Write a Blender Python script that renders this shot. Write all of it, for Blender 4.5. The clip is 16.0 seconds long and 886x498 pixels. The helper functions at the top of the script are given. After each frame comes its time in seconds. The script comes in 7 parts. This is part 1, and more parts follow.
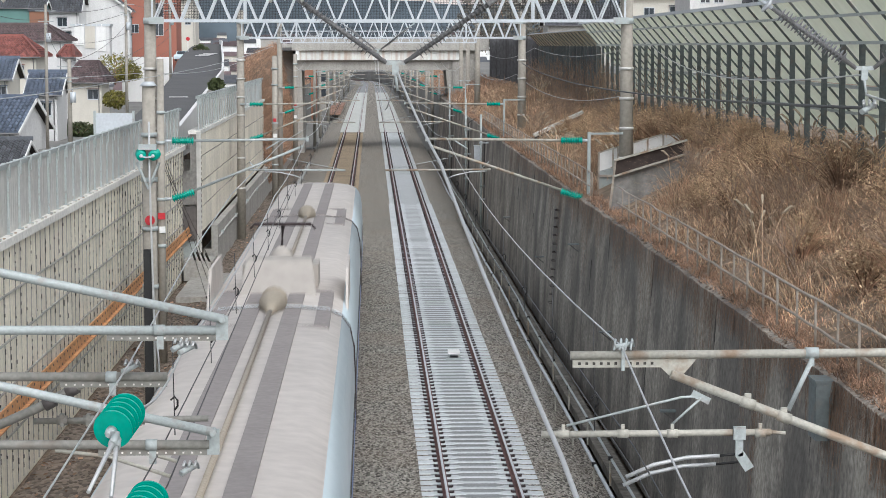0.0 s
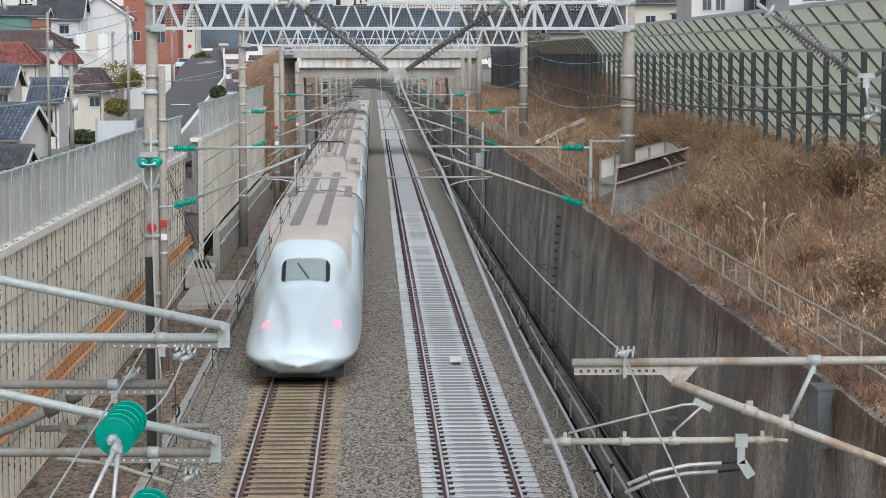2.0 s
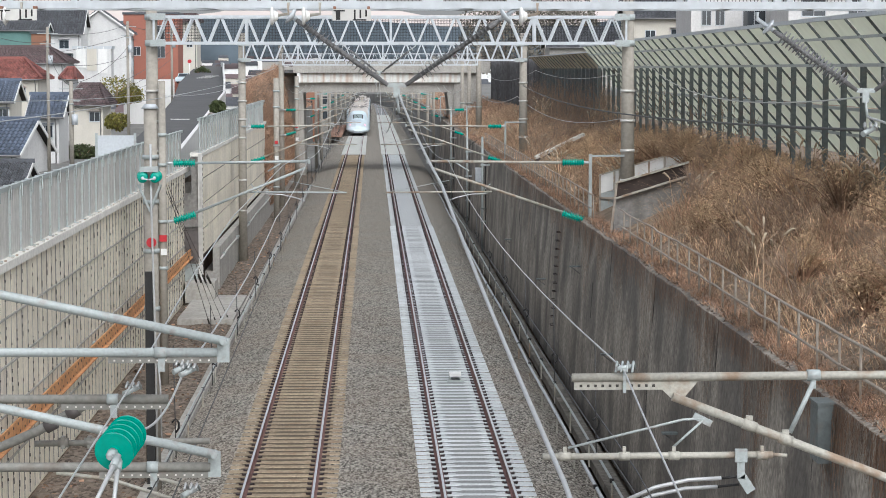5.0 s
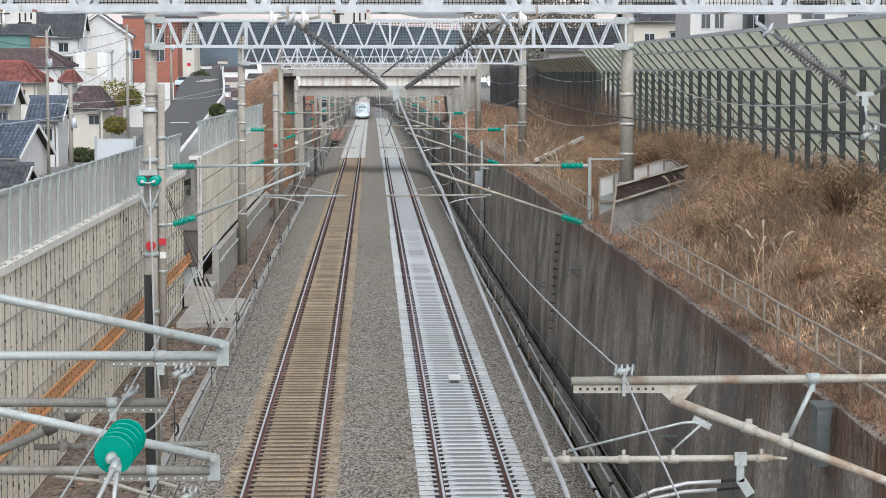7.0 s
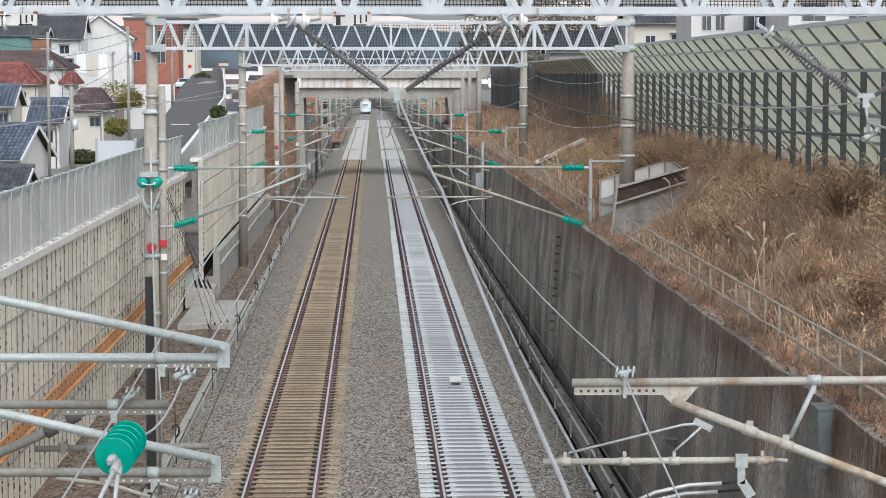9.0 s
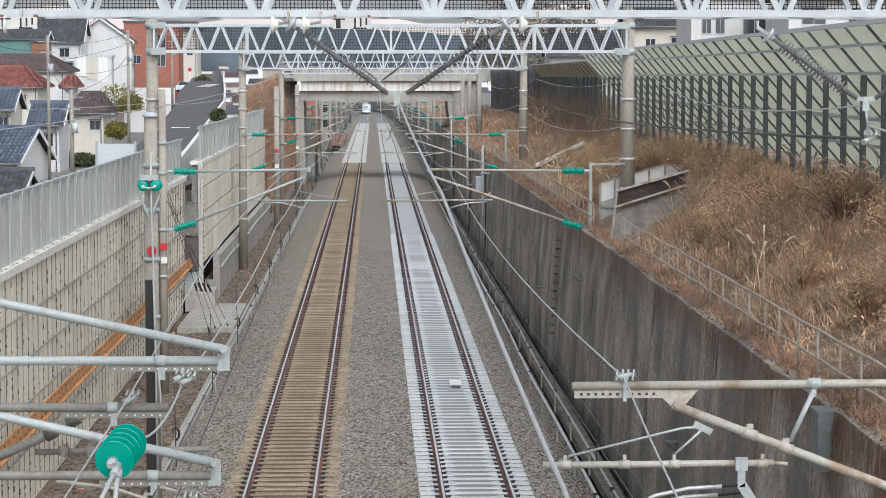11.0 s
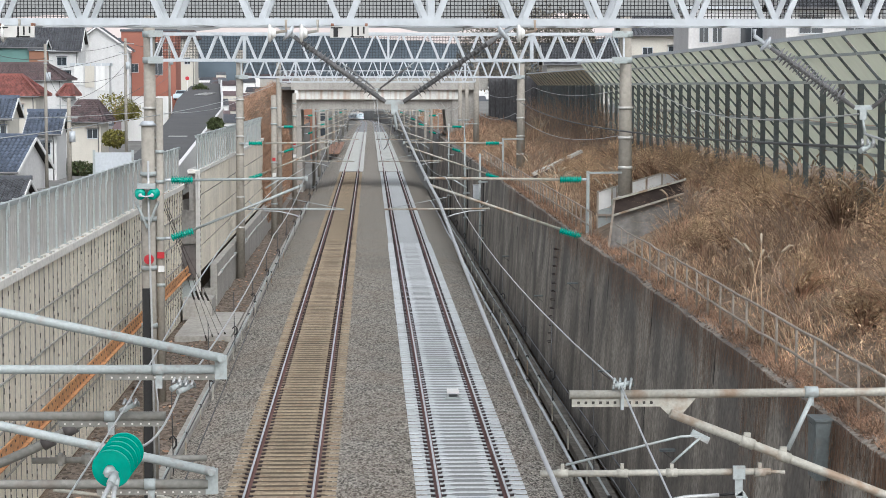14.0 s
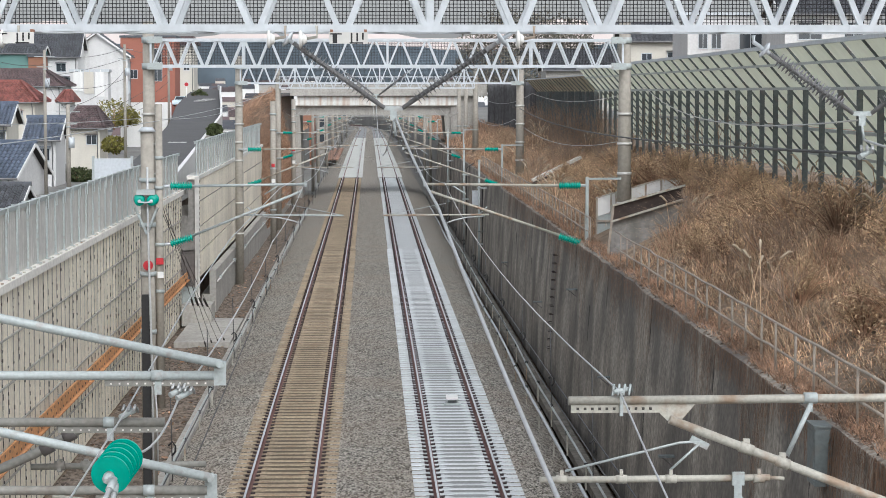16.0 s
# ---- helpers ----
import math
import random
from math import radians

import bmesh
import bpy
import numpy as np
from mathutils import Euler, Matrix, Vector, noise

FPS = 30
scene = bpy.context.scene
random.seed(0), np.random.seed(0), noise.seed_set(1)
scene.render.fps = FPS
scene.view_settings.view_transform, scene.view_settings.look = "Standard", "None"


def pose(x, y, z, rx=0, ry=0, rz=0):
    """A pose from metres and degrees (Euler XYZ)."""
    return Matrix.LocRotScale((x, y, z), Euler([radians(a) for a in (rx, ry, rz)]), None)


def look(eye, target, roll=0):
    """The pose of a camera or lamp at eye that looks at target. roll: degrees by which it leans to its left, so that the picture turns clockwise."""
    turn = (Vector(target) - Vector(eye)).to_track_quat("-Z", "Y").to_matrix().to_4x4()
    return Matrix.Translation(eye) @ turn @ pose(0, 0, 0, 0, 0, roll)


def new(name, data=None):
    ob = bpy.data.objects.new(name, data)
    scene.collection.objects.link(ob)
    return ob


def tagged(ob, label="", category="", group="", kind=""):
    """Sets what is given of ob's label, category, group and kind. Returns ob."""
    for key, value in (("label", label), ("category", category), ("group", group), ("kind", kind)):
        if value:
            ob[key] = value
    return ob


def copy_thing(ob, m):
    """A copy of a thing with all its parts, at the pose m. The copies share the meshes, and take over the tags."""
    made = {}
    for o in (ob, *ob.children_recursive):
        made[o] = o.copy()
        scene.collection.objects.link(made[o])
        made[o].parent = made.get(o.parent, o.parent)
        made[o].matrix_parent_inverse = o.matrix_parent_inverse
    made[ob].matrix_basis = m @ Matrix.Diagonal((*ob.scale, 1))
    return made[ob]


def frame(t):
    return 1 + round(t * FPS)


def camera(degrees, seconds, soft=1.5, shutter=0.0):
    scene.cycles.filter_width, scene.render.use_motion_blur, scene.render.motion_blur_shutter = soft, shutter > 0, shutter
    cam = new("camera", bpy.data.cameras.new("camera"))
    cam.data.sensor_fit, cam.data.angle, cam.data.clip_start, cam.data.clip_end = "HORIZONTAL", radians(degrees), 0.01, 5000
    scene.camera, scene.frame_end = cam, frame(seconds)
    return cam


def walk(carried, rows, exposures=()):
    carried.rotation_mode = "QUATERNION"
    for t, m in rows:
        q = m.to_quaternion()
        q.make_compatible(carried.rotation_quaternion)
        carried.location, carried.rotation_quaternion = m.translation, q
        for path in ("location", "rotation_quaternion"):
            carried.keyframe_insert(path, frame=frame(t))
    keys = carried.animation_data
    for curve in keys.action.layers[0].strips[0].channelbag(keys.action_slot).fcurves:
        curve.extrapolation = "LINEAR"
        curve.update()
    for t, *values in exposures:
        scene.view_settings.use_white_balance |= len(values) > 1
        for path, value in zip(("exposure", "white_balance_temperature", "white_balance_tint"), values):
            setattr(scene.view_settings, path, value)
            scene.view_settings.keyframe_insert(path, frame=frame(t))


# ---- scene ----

# ---- camera ----
# x to the right of the line, y along the rails, z up from the rail head
CAM_Z = 8.95
cam = camera(22.46, 16.0, 0.4, 0.25)
CAMERA_TURN = [(0, 5.175, 1.849), (0.5, 5.153, 1.827), (1, 5.087, 1.827), (1.5, 5.043, 1.827), (2, 4.984, 1.805), (2.5, 4.896,
    1.809), (3, 4.822, 1.806), (3.5, 4.763, 1.809), (4, 4.697, 1.810), (6.5, 4.535, 1.825), (7, 4.521, 1.829), (7.5, 4.543, 1.825),
    (8, 4.484, 1.810), (8.5, 4.462, 1.807), (9, 4.473, 1.807), (11.5, 4.359, 1.807), (12, 4.329, 1.822), (12.5, 4.300, 1.836), (13,
    4.256, 1.851), (13.5, 4.208, 1.870), (14, 4.171, 1.874), (14.5, 4.149, 1.874), (15, 4.072, 1.867), (15.5, 4.039, 1.874), (16,
    4.016, 1.896)]
walk(cam, [(t, pose(0, 0, CAM_Z, 90 - down, 0, -right)) for t, down, right in CAMERA_TURN],
     exposures=[(0, 0.27, 6150, 10), (1.4, 0.22, 6150, 10), (2.0, 0.11, 6150, 10), (2.6, 0.04, 6150, 10), (3.0, 0.11, 6150, 10), (3.5, 0.2, 6150, 10),
                (6.5, 0.3, 6150, 10), (16, 0.3, 6150, 10)])

# ---- light: an overcast winter day ----
world = bpy.data.worlds.new("overcast_sky")
scene.world = world
world.use_nodes = True
wn = world.node_tree
wn.nodes.clear()
w_sky = wn.nodes.new("ShaderNodeTexSky")
w_sky.sky_type = "NISHITA"
w_sky.sun_disc = False
w_sky.sun_elevation = radians(42)
w_sky.sun_rotation = radians(162)
w_sky.dust_density = 3.0
w_hue = wn.nodes.new("ShaderNodeHueSaturation")
w_hue.inputs["Saturation"].default_value = 0.22
w_bg = wn.nodes.new("ShaderNodeBackground")
w_bg.inputs["Strength"].default_value = 0.15
w_out = wn.nodes.new("ShaderNodeOutputWorld")
wn.links.new(w_sky.outputs[0], w_hue.inputs["Color"])
wn.links.new(w_hue.outputs[0], w_bg.inputs["Color"])
wn.links.new(w_bg.outputs[0], w_out.inputs["Surface"])
sun_data = bpy.data.lights.new("sun", "SUN")
sun_data.energy = 1.3
sun_data.angle = radians(60)
sun_data.color = (1.0, 0.975, 0.94)
sun = new("sun", sun_data)
sun.matrix_world = look((14, -44, 46), (0, 0, 0))


# ---- materials ----
def material(name, color, rough=0.7, metal=0.0, var=0.25, grain=20.0, big=0.6, bump=0.2, streak=0.0,
             streak_color=(0.05, 0.045, 0.04), streak_size=2.2, streak_fine=0.0, spots=0.0, spot_color=(0.2, 0.09, 0.04), spot_scale=3.0, spot_from=0.55,
             per_piece=0.0, per_island=0.0, spec=0.4):
    """Surface with fine grain, broad tone, upright streaks and stains, all in metres."""
    m = bpy.data.materials.new(name)
    m.use_nodes = True
    nt = m.node_tree
    b = nt.nodes["Principled BSDF"]
    b.inputs["Roughness"].default_value = rough
    b.inputs["Metallic"].default_value = metal
    b.inputs["Specular IOR Level"].default_value = spec
    geo = nt.nodes.new("ShaderNodeNewGeometry")

    def noise_at(scale, detail=4.0, stretch=None):
        n = nt.nodes.new("ShaderNodeTexNoise")
        n.inputs["Scale"].default_value = scale
        n.inputs["Detail"].default_value = detail
        if stretch:
            mp = nt.nodes.new("ShaderNodeMapping")
            mp.inputs["Scale"].default_value = stretch
            nt.links.new(geo.outputs["Position"], mp.inputs["Vector"])
            nt.links.new(mp.outputs[0], n.inputs["Vector"])
        else:
            nt.links.new(geo.outputs["Position"], n.inputs["Vector"])
        return n.outputs["Fac"]

    def ramp(fac, lo, hi, a=0.0, z=1.0):
        r = nt.nodes.new("ShaderNodeMapRange")
        r.inputs["From Min"].default_value, r.inputs["From Max"].default_value = lo, hi
        r.inputs["To Min"].default_value, r.inputs["To Max"].default_value = a, z
        nt.links.new(fac, r.inputs["Value"])
        return r.outputs[0]

    def mix(kind, fac, a, z):
        x = nt.nodes.new("ShaderNodeMix")
        x.data_type, x.blend_type = "RGBA", kind
        for sock, v in ((x.inputs[0], fac), (x.inputs[6], a), (x.inputs[7], z)):
            if isinstance(v, bpy.types.NodeSocket):
                nt.links.new(v, sock)
            elif isinstance(v, tuple):
                sock.default_value = (*v[:3], 1)
            else:
                sock.default_value = v
        return x.outputs[2]

    def grey(value):
        c = nt.nodes.new("ShaderNodeCombineColor")
        for i in range(3):
            nt.links.new(value, c.inputs[i])
        return c.outputs[0]

    fine = noise_at(grain)
    col = mix("MULTIPLY", 1.0, tuple(color), grey(ramp(fine, 0.3, 0.7, 1 - var, 1 + var * 0.6)))
    col = mix("MULTIPLY", 1.0, col, grey(ramp(noise_at(big), 0.3, 0.7, 1 - var * 0.7, 1 + var * 0.4)))
    if per_piece:
        info = nt.nodes.new("ShaderNodeObjectInfo")
        col = mix("MULTIPLY", 1.0, col, grey(ramp(info.outputs["Random"], 0, 1, 1 - per_piece, 1 + per_piece)))
    if per_island:
        col = mix("MULTIPLY", 1.0, col, grey(ramp(geo.outputs["Random Per Island"], 0, 1, 1 - per_island, 1 + per_island)))
    if streak:
        s = ramp(noise_at(1.0, 7.0, (streak_size, streak_size, 0.1)), 0.46, 0.72, 0, streak)
        col = mix("MIX", s, col, streak_color)
    if streak_fine:
        s = ramp(noise_at(1.0, 7.0, (streak_size * 6, streak_size * 6, 0.25)), 0.5, 0.7, 0, streak_fine)
        col = mix("MIX", s, col, streak_color)
    if spots:
        s = ramp(noise_at(spot_scale, 6.0), spot_from, spot_from + 0.13, 0, spots)
        col = mix("MIX", s, col, spot_color)
    nt.links.new(col, b.inputs["Base Color"])
    if bump:
        bp = nt.nodes.new("ShaderNodeBump")
        bp.inputs["Strength"].default_value = bump
        bp.inputs["Distance"].default_value = 0.02
        nt.links.new(fine, bp.inputs["Height"])
        nt.links.new(bp.outputs[0], b.inputs["Normal"])
    return m


def gravel(name, dark, light, scale=16.0, tint=(0.3, 0.22, 0.16), tint_amount=0.25):
    """Crushed stone: cells of differing tone with relief."""
    m = bpy.data.materials.new(name)
    m.use_nodes = True
    nt = m.node_tree
    b = nt.nodes["Principled BSDF"]
    b.inputs["Roughness"].default_value = 0.95
    b.inputs["Specular IOR Level"].default_value = 0.2
    geo = nt.nodes.new("ShaderNodeNewGeometry")
    v = nt.nodes.new("ShaderNodeTexVoronoi")
    v.inputs["Scale"].default_value = scale
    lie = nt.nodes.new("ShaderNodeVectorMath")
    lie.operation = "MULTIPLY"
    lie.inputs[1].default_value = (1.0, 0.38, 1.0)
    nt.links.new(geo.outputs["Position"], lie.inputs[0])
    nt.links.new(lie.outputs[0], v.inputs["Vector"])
    cr = nt.nodes.new("ShaderNodeValToRGB")
    cr.color_ramp.elements[0].color = (*dark, 1)
    cr.color_ramp.elements[1].color = (*light, 1)
    sep = nt.nodes.new("ShaderNodeSeparateColor")
    nt.links.new(v.outputs["Color"], sep.inputs[0])
    nt.links.new(sep.outputs[0], cr.inputs[0])
    n = nt.nodes.new("ShaderNodeTexNoise")
    n.inputs["Scale"].default_value = 0.35
    n.inputs["Detail"].default_value = 6
    nt.links.new(geo.outputs["Position"], n.inputs["Vector"])
    mr = nt.nodes.new("ShaderNodeMapRange")
    mr.inputs["From Min"].default_value, mr.inputs["From Max"].default_value = 0.4, 0.7
    mr.inputs["To Max"].default_value = tint_amount
    nt.links.new(n.outputs["Fac"], mr.inputs["Value"])
    x = nt.nodes.new("ShaderNodeMix")
    x.data_type = "RGBA"
    nt.links.new(mr.outputs[0], x.inputs[0])
    nt.links.new(cr.outputs[0], x.inputs[6])
    x.inputs[7].default_value = (*tint, 1)
    nt.links.new(x.outputs[2], b.inputs["Base Color"])
    bp = nt.nodes.new("ShaderNodeBump")
    bp.inputs["Strength"].default_value = 0.9
    bp.inputs["Distance"].default_value = 0.04
    bp.invert = True
    nt.links.new(v.outputs["Distance"], bp.inputs["Height"])
    nt.links.new(bp.outputs[0], b.inputs["Normal"])
    return m


M = {}
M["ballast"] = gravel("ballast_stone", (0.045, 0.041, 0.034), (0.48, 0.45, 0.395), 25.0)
M["soil"] = gravel("bare_soil", (0.06, 0.048, 0.038), (0.26, 0.215, 0.175), 12.0)
M["sleeper_tan"] = material("dusty_tan_concrete", (0.35, 0.28, 0.195), 0.9, var=0.3, grain=14, per_piece=0.12, spots=0.3)
M["sleeper_white"] = material("pale_new_concrete", (0.55, 0.58, 0.59), 0.85, var=0.12, grain=14, per_piece=0.08)
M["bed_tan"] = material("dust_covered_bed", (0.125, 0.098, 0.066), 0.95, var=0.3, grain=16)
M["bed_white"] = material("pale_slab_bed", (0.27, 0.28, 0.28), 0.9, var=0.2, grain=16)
M["clip"] = material("dark_rail_clip", (0.06, 0.045, 0.045), 0.6, 0.4, var=0.3, grain=60)
M["rail_web"] = material("rusty_rail_side", (0.23, 0.12, 0.105), 0.75, 0.2, var=0.35, grain=20)
M["rail_head"] = material("polished_rail_head", (0.62, 0.62, 0.63), 0.28, 0.95, var=0.1, grain=8, bump=0.02)
M["panel"] = material("weathered_concrete_panel", (0.80, 0.74, 0.615), 0.9, var=0.16, grain=7, big=0.5, streak=0.22,
                      streak_color=(0.24, 0.225, 0.2), per_piece=0.08)
M["coping"] = material("bright_concrete_coping", (0.74, 0.72, 0.67), 0.9, var=0.16, grain=9)
M["concrete"] = material("plain_concrete", (0.42, 0.405, 0.37), 0.9, var=0.2, grain=8, streak=0.35,
                         streak_color=(0.2, 0.19, 0.17))
M["old_wall"] = material("dark_stained_concrete", (0.37, 0.335, 0.285), 0.92, var=0.45, grain=9, big=0.7, streak=0.55,
                         streak_color=(0.05, 0.046, 0.044), spots=0.62, spot_color=(0.085, 0.078, 0.072), spot_scale=0.33, spot_from=0.46, streak_size=0.8, streak_fine=0.45)
M["drain"] = material("wet_mossy_concrete", (0.19, 0.175, 0.15), 0.9, var=0.5, grain=6, big=0.9, spots=0.6, spot_color=(0.035, 0.033, 0.028), spot_scale=1.5)
M["root"] = material("brown_hanging_root", (0.27, 0.165, 0.105), 0.95, var=0.3, grain=6, per_island=0.45)
M["dull_rust"] = material("dull_brown_rust", (0.33, 0.205, 0.15), 0.85, 0.1, var=0.3, grain=5, big=0.6)
M["fence_dark"] = material("brown_grey_sheet", (0.16, 0.145, 0.14), 0.7, 0.1, var=0.25, grain=4, streak=0.4)
M["steel_dull"] = material("dull_weathered_pipe", (0.25, 0.245, 0.22), 0.6, 0.1, var=0.2, grain=20, big=0.9, spots=0.4, spot_color=(0.16, 0.11, 0.08), spot_scale=3.0)
M["brown_black"] = material("dark_brown_timber", (0.055, 0.04, 0.034), 0.8, var=0.3, grain=6)
M["joint"] = material("dark_joint", (0.07, 0.065, 0.06), 0.95)
M["pole"] = material("pole_concrete", (0.35, 0.325, 0.28), 0.85, var=0.16, grain=9, streak=0.3, streak_color=(0.24, 0.22, 0.2))
M["steel"] = material("galvanised_steel", (0.40, 0.44, 0.435), 0.5, 0.1, var=0.13, grain=30, big=0.8, spots=0.3, spot_scale=9.0, spot_from=0.57)
M["steel_light"] = material("pale_painted_steel", (0.54, 0.575, 0.60), 0.5, 0.15, var=0.1, grain=10)
M["steel_rusty"] = material("rust_stained_pipe", (0.44, 0.425, 0.37), 0.6, 0.1, var=0.16, grain=30, big=0.8, spots=0.75, spot_from=0.5,
                            spot_color=(0.27, 0.17, 0.10), spot_scale=2.6)
M["old_rail"] = material("dull_rusty_railing", (0.40, 0.35, 0.295), 0.8, 0.1, var=0.25, grain=8, spots=0.4,
                         spot_color=(0.2, 0.11, 0.07), spot_scale=4)
M["rust"] = material("orange_rust_steel", (0.60, 0.31, 0.14), 0.85, 0.1, var=0.3, grain=9, spots=0.5,
                     spot_color=(0.25, 0.12, 0.07))
M["fence_steel"] = material("galvanised_fence_sheet", (0.60, 0.59, 0.56), 0.5, 0.2, var=0.14, grain=5, streak=0.35,
                            streak_color=(0.3, 0.3, 0.29))
M["post_green"] = material("grey_green_post", (0.17, 0.195, 0.195), 0.6, 0.2, var=0.2, grain=12, spots=0.25)
M["screen"] = material("pale_green_screen_panel", (0.56, 0.58, 0.50), 0.5, var=0.14, grain=3, big=0.3, spots=0.25,
                       spot_color=(0.36, 0.36, 0.27), spot_scale=1.0)
M["green"] = material("green_glazed_insulator", (0.0, 0.33, 0.25), 0.25, var=0.1, grain=20, bump=0.02)
M["grey_ins"] = material("dark_grey_insulator", (0.19, 0.19, 0.19), 0.4, var=0.2, grain=30)
M["white_ins"] = material("white_porcelain", (0.75, 0.75, 0.72), 0.25, var=0.08, grain=20, bump=0.02)
M["wire_light"] = material("bright_wire", (0.50, 0.51, 0.51), 0.5, 0.4, var=0.1)
M["wire_dark"] = material("dark_wire", (0.06, 0.06, 0.06), 0.6, 0.2, var=0.1)
M["black"] = material("black_rubber", (0.02, 0.02, 0.02), 0.6, var=0.2)
M["red"] = material("red_marker_paint", (0.5, 0.03, 0.04), 0.5, var=0.1)
M["white"] = material("white_paint", (0.78, 0.78, 0.76), 0.6, var=0.06, grain=6, streak=0.1, streak_color=(0.5, 0.48, 0.45))
M["house_white"] = material("weathered_white_render", (0.64, 0.64, 0.63), 0.8, var=0.1, grain=6, big=0.4, streak=0.22, streak_color=(0.42, 0.41, 0.4))
M["cream"] = material("cream_render_wall", (0.60, 0.57, 0.50), 0.85, var=0.08, grain=8, streak=0.15, streak_color=(0.45, 0.42, 0.36))
M["brick_red"] = material("red_brown_facade", (0.35, 0.14, 0.10), 0.8, var=0.12, grain=10)
M["brown"] = material("brown_cladding", (0.28, 0.14, 0.09), 0.8, var=0.15)
M["teal"] = material("dull_teal_wall", (0.13, 0.25, 0.23), 0.7, var=0.15)
M["tile_grey"] = material("dark_grey_roof_tile", (0.085, 0.09, 0.1), 0.55, var=0.25, grain=5, per_island=0.35)
M["tile_blue"] = material("blue_grey_roof_tile", (0.105, 0.13, 0.175), 0.4, var=0.25, grain=5, per_island=0.35)
M["tile_brown"] = material("brown_roof_tile", (0.125, 0.09, 0.09), 0.55, var=0.25, grain=5, per_island=0.35)
M["tile_red"] = material("red_roof_tile", (0.25, 0.095, 0.08), 0.55, var=0.25, grain=5, per_island=0.35)
M["glass"] = material("dark_window_glass", (0.05, 0.06, 0.07), 0.08, var=0.2, grain=0.8, bump=0.0, spec=0.8)
M["asphalt"] = material("worn_asphalt", (0.105, 0.105, 0.105), 0.95, var=0.2, grain=30, big=0.3)
M["earth"] = material("dry_grass_ground", (0.24, 0.178, 0.125), 0.95, var=0.5, grain=3, big=0.3, bump=0.6)
M["town"] = material("town_ground", (0.22, 0.215, 0.20), 0.95, var=0.3, grain=0.8, big=0.05)
M["straw"] = material("dry_straw", (0.64, 0.465, 0.305), 0.9, var=0.5, grain=1.2, big=0.35, per_island=0.6)
M["straw_dark"] = material("brown_dead_stems", (0.45, 0.28, 0.185), 0.9, var=0.5, grain=1.0, big=0.3, per_island=0.6)
M["weed"] = material("withered_olive_weed", (0.68, 0.50, 0.315), 0.95, var=0.4, grain=3, big=0.5, per_island=0.4)
M["plume"] = material("pale_seed_plume", (0.46, 0.38, 0.28), 0.95, var=0.2, grain=12, per_island=0.2)
M["leaf"] = material("evergreen_leaf", (0.075, 0.095, 0.035), 0.7, var=0.4, grain=3, per_island=0.4)
M["slab"] = material("pale_grey_track_slab", (0.54, 0.55, 0.515), 0.9, var=0.15, grain=5)
# concrete with shade put into its colour: a darker copy of plain concrete
M["shade_concrete"] = material("shaded_grey_concrete", (0.27, 0.26, 0.245), 0.9, var=0.25, grain=8, streak=0.4)
# grey-brown crowns, lightened in colour to stand for haze
M["bare_tree"] = material("hazy_grey_brown_crown", (0.20, 0.185, 0.15), 0.95, var=0.4, grain=1.0, per_island=0.4)
M["twig"] = material("grey_brown_twig", (0.36, 0.26, 0.19), 0.9, var=0.3, grain=6)
M["leaf_yellow"] = material("yellowing_leaf", (0.23, 0.21, 0.05), 0.7, var=0.4, grain=3, per_island=0.5)
M["screen_olive"] = material("dusty_olive_screen", (0.46, 0.42, 0.31), 0.7, var=0.2, grain=3, big=0.4, streak=0.3, streak_color=(0.3, 0.26, 0.18))
M["dark_screen"] = material("dark_weathered_screen", (0.13, 0.13, 0.135), 0.85, var=0.3, grain=3, streak=0.5)
# distance haze is mixed into the hill's blue-grey colour
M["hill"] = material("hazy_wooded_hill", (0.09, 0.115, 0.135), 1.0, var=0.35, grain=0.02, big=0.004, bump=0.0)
# far ridge: the haze over it is only this pale pinkish colour
M["far_hill"] = material("haze_tinted_ridge", (0.60, 0.53, 0.50), 1.0, var=0.1, grain=0.01, big=0.002, bump=0.0)
M["net"] = material("black_netting", (0.02, 0.02, 0.022), 0.8, var=0.1)
M["train_housing"] = material("dusty_grey_housing", (0.40, 0.37, 0.335), 0.7, var=0.15, grain=4, big=0.6)
M["train_white"] = material("glossy_white_body", (0.64, 0.75, 0.80), 0.22, var=0.03, grain=2, bump=0.0, spec=0.5)
M["train_roof"] = material("dusty_grey_roof", (0.53, 0.49, 0.45), 0.6, var=0.1, grain=3, big=0.5, bump=0.05)
M["train_band"] = material("grey_roof_walkway", (0.27, 0.245, 0.235), 0.8, var=0.12, grain=9)
M["train_stripe"] = material("blue_side_stripe", (0.03, 0.10, 0.32), 0.3, var=0.05)
M["train_cable"] = material("beige_cable_cover", (0.36, 0.315, 0.25), 0.6, var=0.15)
# the sky's reflection is painted into this pale glass colour
M["wind_glass"] = material("sky_tinted_windscreen", (0.29, 0.35, 0.35), 0.1, var=0.1, bump=0.0, spec=0.8)


def see_through(name, color):
    """Thin weathered sheet that lets daylight through."""
    m = material(name, color, 0.5, var=0.14, grain=3, big=0.3, spots=0.3, spot_color=(0.36, 0.36, 0.27), spot_scale=1.0)
    nt = m.node_tree
    b = nt.nodes["Principled BSDF"]
    tr = nt.nodes.new("ShaderNodeBsdfTranslucent")
    tr.inputs["Color"].default_value = (*color, 1)
    mx = nt.nodes.new("ShaderNodeMixShader")
    mx.inputs[0].default_value = 0.6
    out = [n for n in nt.nodes if n.type == "OUTPUT_MATERIAL"][0]
    nt.links.new(b.outputs[0], mx.inputs[1])
    nt.links.new(tr.outputs[0], mx.inputs[2])
    nt.links.new(mx.outputs[0], out.inputs["Surface"])
    return m


